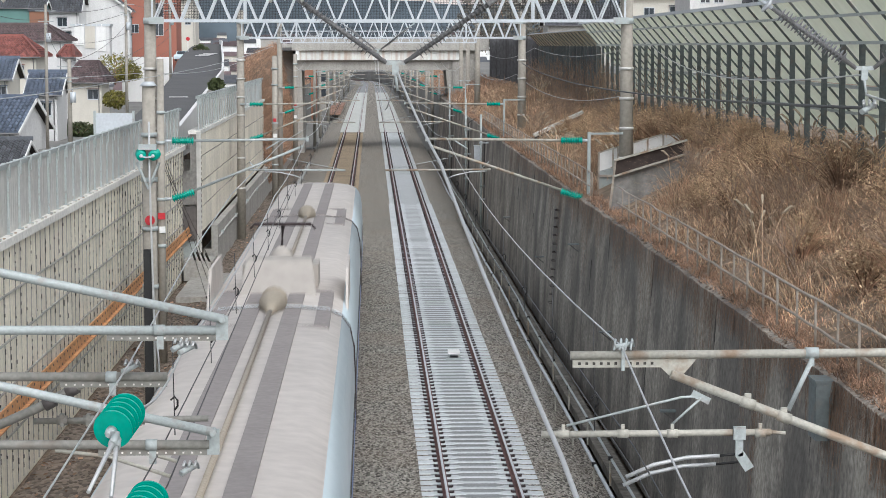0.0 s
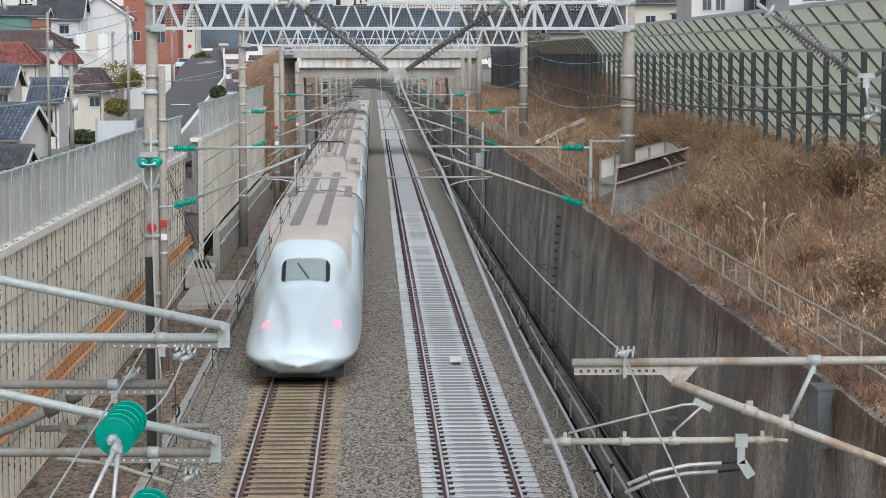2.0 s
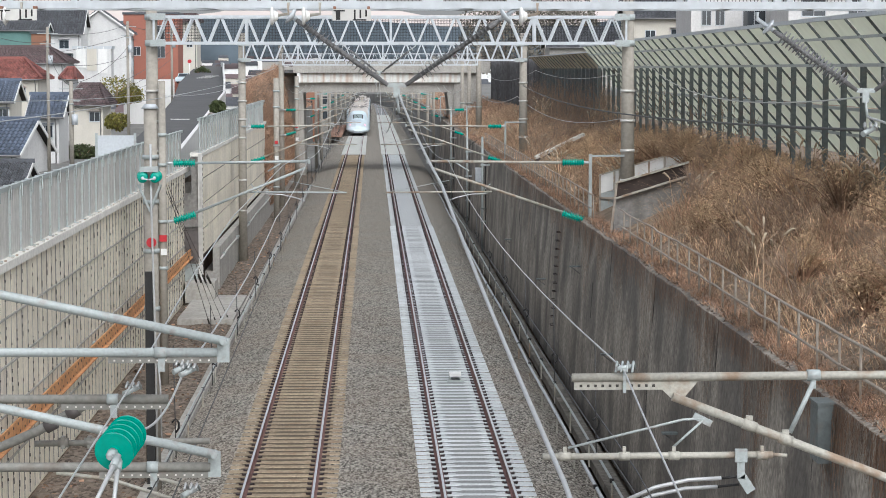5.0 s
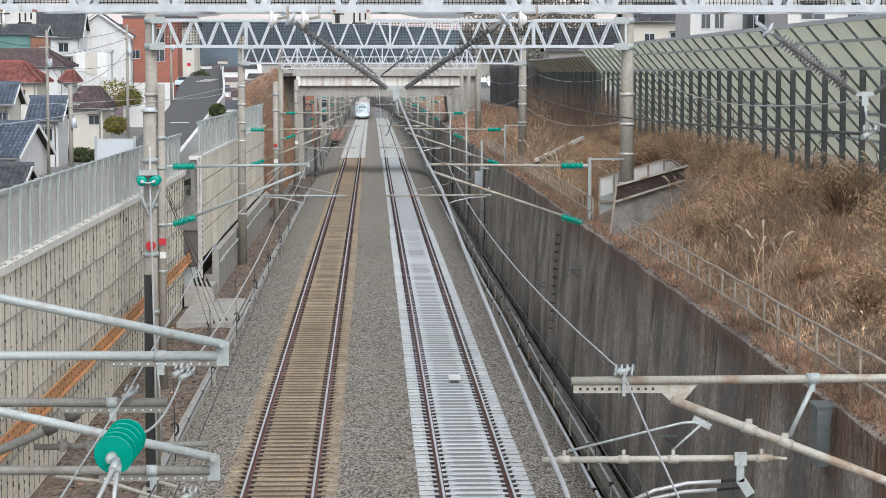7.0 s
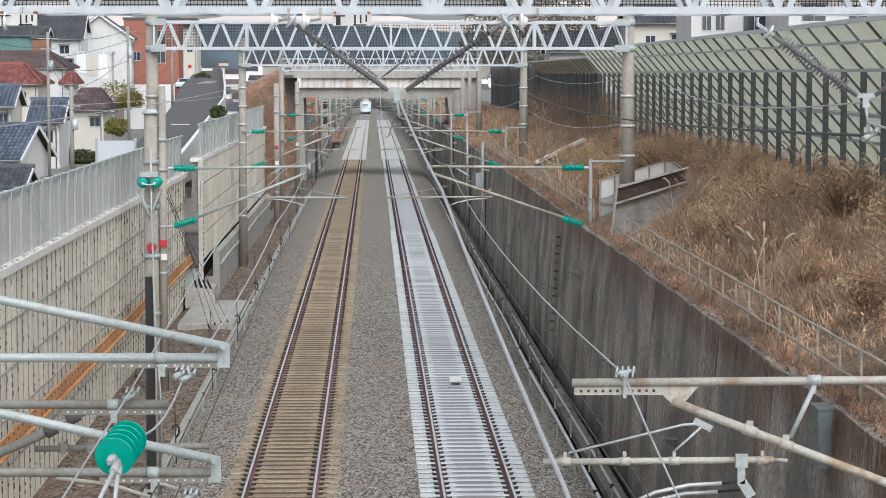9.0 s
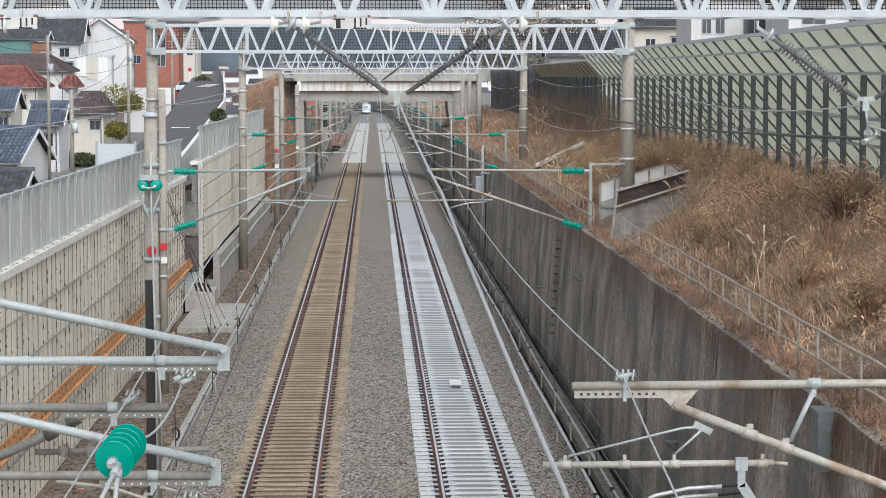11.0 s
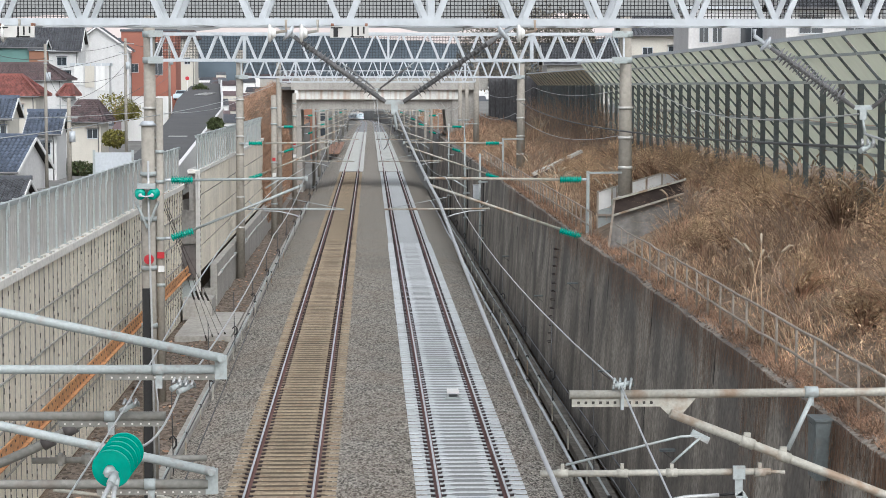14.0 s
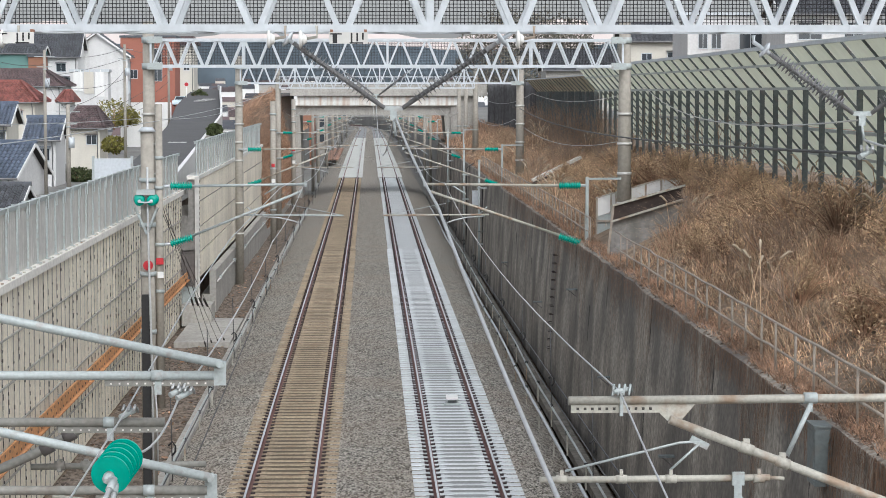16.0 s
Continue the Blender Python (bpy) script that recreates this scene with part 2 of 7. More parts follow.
M["screen"] = see_through("pale_green_screen_panel", (0.76, 0.78, 0.70))


def glowing(name, color, strength):
    m = bpy.data.materials.new(name)
    m.use_nodes = True
    b = m.node_tree.nodes["Principled BSDF"]
    b.inputs["Base Color"].default_value = (*color, 1)
    b.inputs["Emission Color"].default_value = (*color, 1)
    b.inputs["Emission Strength"].default_value = strength
    return m


M["tail_lamp"] = glowing("red_tail_lamp", (1.0, 0.22, 0.28), 1.2)


# ---- mesh tools ----
class Mesh:
    """Gathers boxes, tubes and sheets into one mesh; each face keeps its material slot."""

    def __init__(self):
        self.v, self.f, self.mi, self.sm = [], [], [], []

    def add(self, verts, faces, slot=0, smooth=False):
        o = len(self.v)
        self.v.extend(tuple(p) for p in verts)
        for f in faces:
            self.f.append(tuple(o + i for i in f))
            self.mi.append(slot)
            self.sm.append(smooth)
        return self

    def box(self, x0, x1, y0, y1, z0, z1, slot=0, m=None):
        p = [Vector((x, y, z)) for z in (z0, z1) for y in (y0, y1) for x in (x0, x1)]
        if m is not None:
            p = [m @ q for q in p]
        return self.add(p, [(0, 2, 3, 1), (4, 5, 7, 6), (0, 1, 5, 4), (2, 6, 7, 3), (0, 4, 6, 2), (1, 3, 7, 5)], slot)

    def bar(self, a, b, w, h, slot=0):
        """A square bar from a to b; w across, h up."""
        a, b = Vector(a), Vector(b)
        d = (b - a).normalized()
        up = Vector((0, 0, 1)) if abs(d.z) < 0.95 else Vector((0, 1, 0))
        s = d.cross(up).normalized()
        u = s.cross(d)
        p = [q + s * i * w / 2 + u * j * h / 2 for q in (a, b) for j in (-1, 1) for i in (-1, 1)]
        return self.add(p, [(0, 2, 3, 1), (4, 5, 7, 6), (0, 1, 5, 4), (2, 6, 7, 3), (0, 4, 6, 2), (1, 3, 7, 5)], slot)

    def tube(self, pts, r, n=8, slot=0, caps=True):
        """A round tube through points; r is one radius or one per point."""
        pts = [Vector(p) for p in pts]
        rs = r if isinstance(r, (list, tuple)) else [r] * len(pts)
        rings = []
        for i, p in enumerate(pts):
            d = (pts[min(i + 1, len(pts) - 1)] - pts[max(i - 1, 0)]).normalized()
            up = Vector((0, 0, 1)) if abs(d.z) < 0.95 else Vector((0, 1, 0))
            s = d.cross(up).normalized()
            u = s.cross(d)
            rings.append([p + (s * math.cos(2 * math.pi * k / n) + u * math.sin(2 * math.pi * k / n)) * rs[i] for k in range(n)])
        faces = [(i * n + k, i * n + (k + 1) % n, (i + 1) * n + (k + 1) % n, (i + 1) * n + k)
                 for i in range(len(pts) - 1) for k in range(n)]
        self.add([q for ring in rings for q in ring], faces, slot, True)
        if caps:
            o = len(self.v) - n * len(pts)
            for ids in (tuple(o + k for k in range(n))[::-1], tuple(o + n * (len(pts) - 1) + k for k in range(n))):
                self.f.append(ids), self.mi.append(slot), self.sm.append(False)
        return self

    def sheet(self, rows, slot=0, smooth=True):
        """A grid surface through rows of points."""
        n = len(rows[0])
        return self.add([p for row in rows for p in row],
                        [(i * n + k, i * n + k + 1, (i + 1) * n + k + 1, (i + 1) * n + k)
                         for i in range(len(rows) - 1) for k in range(n - 1)], slot, smooth)

    def data(self, name, mats):
        me = bpy.data.meshes.new(name)
        me.from_pydata(self.v, [], self.f)
        for m in mats if isinstance(mats, (list, tuple)) else [mats]:
            me.materials.append(m)
        me.polygons.foreach_set("material_index", self.mi)
        me.polygons.foreach_set("use_smooth", self.sm)
        me.update()
        return me


def part(name, mesh, mats, parent=None, label=""):
    ob = new(name, mesh if isinstance(mesh, bpy.types.Mesh) else mesh.data(name, mats))
    if parent is not None:
        ob.parent = parent
    return tagged(ob, label) if label else ob


def thing(name, label, category, group="", at=(0, 0, 0)):
    ob = new(name)
    ob.empty_display_size = 0.3
    ob.location = at
    return tagged(ob, label, category, group)


def setting(name, mesh, mats, label, category):
    return tagged(part(name, mesh, mats), label, category, "", "structure")


def track_at(y):
    """Sideways and upward shift of the line far ahead: it falls away and bends left."""
    if y < 200:
        dz = 0.0
    elif y < 700:
        dz = -1.15e-5 * (y - 200) ** 2
    else:
        dz = -2.875 - 0.0115 * (y - 700)
    dx = -1.6e-5 * (y - 700) ** 2 if y > 700 else 0.0
    if y > 1060:
        dx -= 2.2e-4 * (y - 1060) ** 2
    return dx, dz


LEFT, RIGHT = -2.03, 2.27
STATIONS = [-40, 0, 30, 60, 100, 150, 200, 240, 280, 320, 360, 400, 450, 500, 550, 600, 650, 700, 750, 800, 850, 900, 1000, 1050,
            1100, 1150, 1200, 1250, 1300, 1350, 1400, 1450, 1500]


def along(x, z, stations=STATIONS):
    out = []
    for y in stations:
        dx, dz = track_at(y)
        out.append((x + dx, y, z + dz))
    return out

# ---- ground ----
# cross-section of the cutting: x, z
def ground_z(x, y):
    dx, dz = track_at(y)
    x -= dx
    if -8.0 <= x <= 6.6:
        z = -0.62 if x < 5.18 else -1.0
    elif x > 6.6:
        z = 4.45 if x < 6.7 else 4.45 + min(1.0, (x - 6.7) / 3.9) * 1.9 + max(0, min(60, x - 10.6)) * 0.02
    else:
        z = 4.3 if x > -14 else max(1.0, 4.3 + (x + 14) * 0.35)
    return z + dz


bm_g = Mesh()
GX = [-1500, -500, -200, -100, -60, -40, -30, -24, -20, -17, -14.01, -13.9, -10, -8.02, -7.98, -4, 0, 4, 5.16, 5.2, 6.58, 6.62, 6.69, 7.5, 8.5, 9.5,
      10.6, 14, 20, 40, 70, 150, 400, 1500]
GY = [-60, -20, 20, 45, 60, 80, 100, 130, 160, 200, 250, 300, 360, 420, 500, 600, 700, 850, 1000, 1300, 1800, 3000, 4500]
bm_g.sheet([[(x + track_at(min(y, 1300))[0], y, ground_z(x + track_at(min(y, 1300))[0], min(y, 1300)) - (0.0 if y <= 1300 else 4)) for x in GX] for y in GY], smooth=False)
bm_g.mi = [1 if (bm_g.v[f[0]][0] < -9 or bm_g.v[f[0]][0] > 30 or bm_g.v[f[0]][1] >= 200) else 0 for f in bm_g.f]
setting("ground", bm_g, [M["earth"], M["town"]], "dry brown ground along both sides of the cutting", "ground")

# ballast bed: shoulders fall away on both sides
BED = [(-5.1, -0.58), (-4.6, -0.45), (-3.9, -0.25), (-3.3, -0.2), (-3.2, -0.2), (-0.86, -0.2), (-0.76, -0.2), (0.1, -0.185), (1.0, -0.2), (1.1, -0.2), (3.44, -0.2), (3.54, -0.2), (4.1, -0.25), (4.9, -0.50), (5.15, -0.58)]
bm_b = Mesh()
fine_y = [-30 + 1.5 * i for i in range(110)] + [y for y in STATIONS if y > 135]
rnd = random.Random(3)
bm_b.sheet([[(x + track_at(y)[0], y, z + track_at(y)[1] + (rnd.uniform(-0.03, 0.03) if abs(abs(x - 0.1) - 2.1) > 1.5 else 0)) for x, z in BED] for y in fine_y])
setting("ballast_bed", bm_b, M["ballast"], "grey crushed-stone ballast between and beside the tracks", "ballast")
bm_s = Mesh()
bm_s.sheet([[(x, y, -0.56 + rnd.uniform(-0.05, 0.08)) for x in (-7.6, -6.9, -6.2, -5.6, -5.0)] for y in [-20 + 2 * i for i in range(115)]])
setting("verge_soil", bm_s, M["soil"], "bare brown soil strip with litter below the wall", "soil")


# ---- track ----
def rail(x, name):
    """Flat-bottomed rail, 0.17 m high."""
    prof = [(-0.07, -0.17), (-0.07, -0.155), (-0.012, -0.135), (-0.012, -0.045), (-0.034, -0.035), (-0.034, -0.004), (-0.026, 0.0),
            (0.026, 0.0), (0.034, -0.004), (0.034, -0.035), (0.012, -0.045), (0.012, -0.135), (0.07, -0.155), (0.07, -0.17)]
    g = Mesh()
    ys = [-30, 30, 100, 160] + [y for y in STATIONS if y >= 200]
    g.sheet([[(x + a[0] + track_at(y)[0], y, a[1] + track_at(y)[1]) for a in prof] for y in ys], 0, False)
    g.mi = [1 if k % (len(prof) - 1) == 6 else 0 for k in range(len(g.f))]
    return part(name, g, [M["rail_web"], M["rail_head"]])


def sleeper_mesh(name, width, mat, waist=0.0):
    g = Mesh()
    h = width / 2
    # pressed-concrete body, chamfered and dished in the middle
    xs = [(-1.25, h, -0.18), (-0.5, h, -0.166), (-0.32, h - waist, -0.176), (0.32, h - waist, -0.176), (0.5, h, -0.166), (1.25, h, -0.18)]
    rows = []
    for x, hw, z in xs:
        rows.append([(x, -hw - 0.02, -0.32), (x, -hw, z - 0.02), (x, -hw + 0.03, z), (x, hw - 0.03, z), (x, hw, z - 0.02), (x, hw + 0.02, -0.32)])
    g.sheet(rows, 0, False)
    for r in (0, -1):
        g.add(rows[r], [(0, 1, 2, 3, 4, 5)], 0)
    for rx in (-0.7525, 0.7525):
        for s in (-1, 1):
            g.box(rx + s * 0.11 - 0.04, rx + s * 0.11 + 0.04, -0.05, 0.05, -0.19, -0.135, 1)
            g.box(rx + s * 0.155 - 0.018, rx + s * 0.155 + 0.018, -0.025, 0.025, -0.19, -0.12, 1)
    return g.data(name, [mat, M["clip"]])


def railway_track(x, label, near_mesh, far_mesh, bed_mat, far_from):
    root = thing("railway_track", label, "railway track", "tracks", (0, 0, 0))
    for s in (-0.7525, 0.7525):
        rail(x + s, "rail").parent = root
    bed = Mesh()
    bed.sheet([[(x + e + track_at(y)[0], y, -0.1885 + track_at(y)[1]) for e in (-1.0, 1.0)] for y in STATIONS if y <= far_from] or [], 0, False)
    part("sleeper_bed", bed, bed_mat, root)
    bed = Mesh()
    bed.sheet([[(x + e + track_at(y)[0], y, -0.162 + track_at(y)[1]) for e in (-1.3, 1.3)] for y in [far_from] + [y for y in STATIONS if y > far_from and y <= 500]], 0, False)
    bed.sheet([[(x + e + track_at(y)[0], y, -0.165 + track_at(y)[1]) for e in (-1.3, 1.3)] for y in [500] + [y for y in STATIONS if y > 500]], 1, False)
    part("slab", bed, [M["slab"], M["bed_white"]], root)
    y = 0.5
    rest_v = Mesh()
    while y < min(far_from, 240):
        if y < 130:
            sl = part("sleeper", near_mesh, None, root)
            sl.location = (x, y, rnd.uniform(-0.006, 0.006))
        else:
            dz = track_at(y)[1]
            rest_v.box(x - 1.2, x + 1.2, y - 0.14, y + 0.14, -0.24 + dz, -0.18 + dz)
            for rx in (-0.7525, 0.7525):
                for s in (-0.12, 0.12):
                    rest_v.box(x + rx + s - 0.045, x + rx + s + 0.045, y - 0.06, y + 0.06, -0.2 + dz, -0.13 + dz, 1)
        y += 0.58
    if rest_v.f:
        tagged(part("distant_sleeper_run", rest_v, [far_mesh, M["clip"]], root), kind="stuff")
    return root


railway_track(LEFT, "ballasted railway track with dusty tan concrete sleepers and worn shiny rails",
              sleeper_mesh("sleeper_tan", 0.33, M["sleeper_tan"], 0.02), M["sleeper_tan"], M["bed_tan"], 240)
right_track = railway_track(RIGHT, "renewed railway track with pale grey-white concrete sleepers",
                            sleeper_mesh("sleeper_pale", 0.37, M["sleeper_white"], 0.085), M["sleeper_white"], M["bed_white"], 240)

# ---- left retaining wall: panels, coping, sheet fence ----
WX = -7.7
wall = Mesh()
wall.box(WX - 0.5, WX - 0.06, -20, 92.6, -0.8, 4.75)
wall_left = setting("wall_left", wall, M["joint"], "tall retaining wall of weathered pale concrete panels", "retaining wall")
rows_z = [-0.6, 0.72, 1.74, 2.74, 3.74, 4.76]


def wall_board(g, y, z0, z1):
    """Concrete board 0.75 m wide with eased upright edges."""
    prof = [(-0.06, y + 0.006), (-0.004, y + 0.006), (0.0, y + 0.03), (0.0, y + 0.72), (-0.004, y + 0.744), (-0.06, y + 0.744)]
    g.sheet([[(x, yy, z) for x, yy in prof] for z in (z0, z1)], 0, False)
    g.add([(x, yy, z1) for x, yy in prof], [(0, 1, 2, 3, 4, 5)])
    return g


pm = {i: wall_board(Mesh(), 0.0, rows_z[i] + 0.02, rows_z[i + 1] - 0.02).data("wall_board", [M["panel"]]) for i in range(1, 5)}
rest = Mesh()
for k in range(149):
    y = -20 + 0.75 * k
    for i in range(5):
        if y < 38 or i == 0:
            before = len(rest.v)
            wall_board(rest, y, rows_z[i] + 0.02, rows_z[i + 1] - 0.02)
            rest.v[before:] = [(x + WX, yy, z) for x, yy, z in rest.v[before:]]
        else:
            part("panel", pm[i], None, wall_left).location = (WX + rnd.uniform(-0.008, 0.008), y, 0)
tagged(part("lower_boards", rest, M["panel"], wall_left), kind="stuff")
g = Mesh()
for i in range(1, 5):
    g = Mesh()
    y = -20.0
    while y < 92:
        h = rnd.uniform(-0.006, 0.006)
        g.box(WX, WX + 0.035, y, y + 1.48, rows_z[i] - 0.022 + h, rows_z[i] + 0.022 + h)
        y += 1.5
    part("ledge", g, M["concrete"], wall_left)
g = Mesh()
y = 40.0
while y < 92:
    z = -0.3
    while z < 4.7:
        if rnd.random() < 0.5:
            w = rnd.uniform(0.006, 0.014)
            g.box(WX - 0.03, WX + rnd.uniform(0.014, 0.03), y - w, y + w, z, z + rnd.uniform(0.03, 0.16))
        z += 0.2
    y += 0.75
tagged(part("joint_marks", g, M["joint"], wall_left), kind="stuff")
g = Mesh()
for k in range(70):
    g.box(WX - 0.03, WX + (0.016 if k % 2 else 0.01), 39.992 + 0.75 * k, 40.008 + 0.75 * k, -0.5, 4.74)
tagged(part("joint_strips", g, M["shade_concrete"], wall_left), kind="stuff")
g = Mesh()
g.box(WX - 0.5, WX + 0.10, -20, 92.7, 4.76, 4.94)
part("coping", g, M["coping"], wall_left)
# small boxes either side of each post foot stand for bolts
g = Mesh()
for k in range(42):
    for o in (-0.28, 0.28):
        g.box(WX + 0.0, WX + 0.05, 30 + 1.5 * k + o - 0.05, 30 + 1.5 * k + o + 0.05, 4.94, 4.965)
tagged(part("coping_wear", g, M["steel_rusty"], wall_left), kind="stuff")


def sheet_fence(x, y0, y1, z0, z1, step, label):
    """Sheet-steel fence: ribbed panels between posts, under an angle rail with straps."""
    root = thing("sheet_fence", label, "fence", "sheet fences", (x, y0, z0))
    n = int((y1 - y0) / step)
    pg = Mesh()
    k = 5
    pts = []
    for j in range(k + 1):
        o = step * j / k
        pts += [(0.0, o + 0.012), (0.0, o + step / k * 0.62), (0.009, o + step / k * 0.70), (0.009, o + step / k * 0.92)]
    pts = [p for p in pts if p[1] <= step]
    pg.sheet([[(p[0], p[1], z) for p in pts] for z in (0.0, z1 - z0 - 0.05)], 0, False)
    pd = pg.data("fence_panel", [M["fence_steel"]])
    po = Mesh()
    po.box(0.02, 0.07, -0.022, 0.022, 0.0, z1 - z0)
    po.box(-0.05, 0.13, -0.06, 0.06, -0.0, 0.03)
    po.box(0.085, 0.11, -0.045, 0.02, z1 - z0 - 0.26, z1 - z0 + 0.05, 0)
    po.box(-0.08, 0.11, -0.045, 0.02, z1 - z0 + 0.042, z1 - z0 + 0.06, 0)
    po.box(0.075, 0.105, 0.02, 0.055, z1 - z0 - 0.24, z1 - z0 + 0.055, 1)
    po.box(-0.08, 0.105, 0.02, 0.055, z1 - z0 + 0.042, z1 - z0 + 0.056, 1)
    pod = po.data("fence_post", [M["steel"], M["joint"]])
    for i in range(n):
        a = part("panel", pd, None, root)
        a.location = (0, i * step, 0)
        b = part("post", pod, None, root)
        b.location = (0, i * step, 0)
    g = Mesh()
    g.box(-0.06, 0.05, 0, y1 - y0, z1 - z0 - 0.06, z1 - z0 + 0.04)
    part("top_rail", g, M["steel"], root)
    return root


sheet_fence(WX - 0.12, 30, 92, 4.94, 6.42, 1.5, "galvanised sheet-steel fence along the top of the concrete wall")

# second wall beyond the gap
W2 = -7.0
wall = Mesh()
wall.box(W2 - 0.4, W2 - 0.05, 91.5, 147, 1.25, 5.4)
wall_second = setting("wall_far_left", wall, M["shade_concrete"], "screen wall of concrete panels standing on a plinth", "screen wall")
pz = [1.3, 2.35, 3.4, 4.45, 5.4]
pm2 = {}
for i in range(4):
    g = Mesh()
    g.box(-0.05, 0.0, 0.035, 1.465, pz[i] + 0.035, pz[i + 1] - 0.035)
    pm2[i] = g.data("screen_panel", [M["panel"]])
y = 92.0
while y < 146:
    for i in range(4):
        ob = part("panel", pm2[i], None, wall_second)
        ob.location = (W2, y, 0)
    y += 1.5
g = Mesh()
g.box(W2 - 0.45, W2 + 0.05, 91.4, 147, 5.4, 5.55)
part("coping", g, M["coping"], wall_second)
g = Mesh()
g.box(W2 - 0.12, W2 + 0.06, 91.3, 91.32, -0.3, 5.5)
g.box(W2 - 0.12, W2 + 0.06, 91.46, 91.48, -0.3, 5.5)
g.box(W2 - 0.04, W2 - 0.02, 91.3, 91.48, -0.3, 5.5)
part("end_post", g, M["fence_steel"], wall_second)
g = Mesh()
for k in range(24):
    g.box(W2 + 0.06, W2 + 0.075, 91.36, 91.44, 0.2 + k * 0.22, 0.32 + k * 0.22)
tagged(part("bolt_mark", g, M["joint"], wall_second), kind="stuff")
sheet_fence(W2 - 0.1, 91.6, 147, 5.55, 6.9, 1.5, "galvanised sheet-steel fence on the screen wall")
g = Mesh()
g.box(-6.95, -6.66, 97, 190, -0.7, 1.25)
g.box(-7.3, -6.95, 97, 190, -0.7, 0.2)
setting("plinth_wall", g, M["concrete"], "low concrete plinth wall beside the track", "wall")
g = Mesh()
g.box(-7.3, -5.2, 83, 92, -0.62, -0.35)
g.box(-7.6, -6.4, 90.2, 92.2, -0.5, 0.35)
g.box(-7.7, -7.2, 92.5, 92.8, -0.6, 4.3)
for i in range(10):
    g.box(-9.5, -7.3, 92.8 + i * 0.3, 93.1 + i * 0.3, -0.6, -0.4 + 0.45 * (i + 1))
setting("service_steps", g, M["concrete"], "concrete slab and service steps in the gap between walls", "steps")
root = thing("steel_hoarding", "dull grey steel sheets closing the gap between the walls", "hoarding", at=(-7.45, 91.42, 0))
for z0, z1, mt in ((-0.4, 1.0, "steel"), (1.05, 2.45, "fence_dark"), (2.5, 3.9, "shade_concrete")):
    g = Mesh()
    g.box(-0.3, 0.36, 0, 0.05, z0, z1)
    g.box(-0.3, 0.36, -0.03, 0, z1 - 0.06, z1)
    g.box(0.0, 0.03, -0.03, 0, z0, z1)
    part("sheet", g, M[mt], root)
# cut slope behind second wall towards the overbridge
g = Mesh()
g.sheet([[(-6.6, y, 0.1), (-7.2, y, 4.4), (-7.9, y, 7.2 + q * 0.6), (-8.3, y, 7.7 + q), (-8.8, y, 7.7 + q), (-9.3, y, 3)] for y, q in ((149, 0.0), (160, 0.5), (175, 1.0), (202, 1.3))])
g.add([(-6.6, 149, 0.1), (-7.2, 149, 4.4), (-7.9, 149, 7.2), (-8.3, 149, 7.7), (-8.8, 149, 7.7), (-7.2, 143, 0.0)], [(0, 1, 5), (1, 2, 5), (2, 3, 5), (3, 4, 5)])
setting("cut_slope", g, M["earth"], "steep brown grass slope before the overbridge", "slope")

# rust-orange channel along the left wall
rc = thing("steel_channel", "orange rusted perforated steel channel along the concrete wall", "steel beam", at=(-7.45, 30, 1.45))
g = Mesh()
g.box(-0.02, 0.02, 0, 62.5, -0.18, 0.18)
g.box(0.02, 0.11, 0, 62.5, -0.18, -0.15)
part("channel", g, M["rust"], rc)
for i in range(104):
    g = Mesh()
    for o, z in ((0.0, 0.1), (0.3, -0.09)):
        g.box(0.018, 0.03, 0.3 + i * 0.6 + o, 0.38 + i * 0.6 + o, z - 0.025, z + 0.025)
    part("bolt", g, M["joint"], rc)
for i in range(22):
    g = Mesh()
    g.box(-0.3, -0.02, 1 + i * 3, 1.1 + i * 3, -0.06, 0.06)
    part("bracket", g, M["steel"], rc)

# ---- right retaining wall ----
g = Mesh()
ys = [-20 + 0.8 * i for i in range(280)]
g.sheet([[(5.95, y, -0.8), (6.02, y, 0.8), (6.12, y, 2.4), (6.2, y, 3.4), (6.27 + rnd.uniform(-0.02, 0.03), y, 4.41 + rnd.uniform(-0.05, 0.04)), (6.45, y, 4.45 + rnd.uniform(-0.03, 0.05)), (6.62, y, 4.46 + rnd.uniform(-0.05, 0.06)), (6.72, y, 4.3)] for y in ys], 0, False)
g.mi = [1 if k % 7 >= 5 else 0 for k in range(len(g.f))]
wall_right = setting("wall_right", g, [M["old_wall"], M["soil"]], "tall retaining wall of dark water-stained concrete", "retaining wall")
g = Mesh()
y = 22.0
while y < 200:
    g.bar((5.95, y, -0.6), (6.265, y, 4.40), 0.012, 0.02)
    y += 9.0
part("joint", g, M["joint"], wall_right)
g = Mesh()
g.sheet([[(5.2, y, -0.56), (5.2, y, -0.34), (5.6, y, -0.36), (5.6, y, -0.95), (5.97, y, -0.95)] for y in ys], 0, False)
setting("drain_channel", g, M["drain"], "dark mossy drain channel at the foot of the wall", "drain")

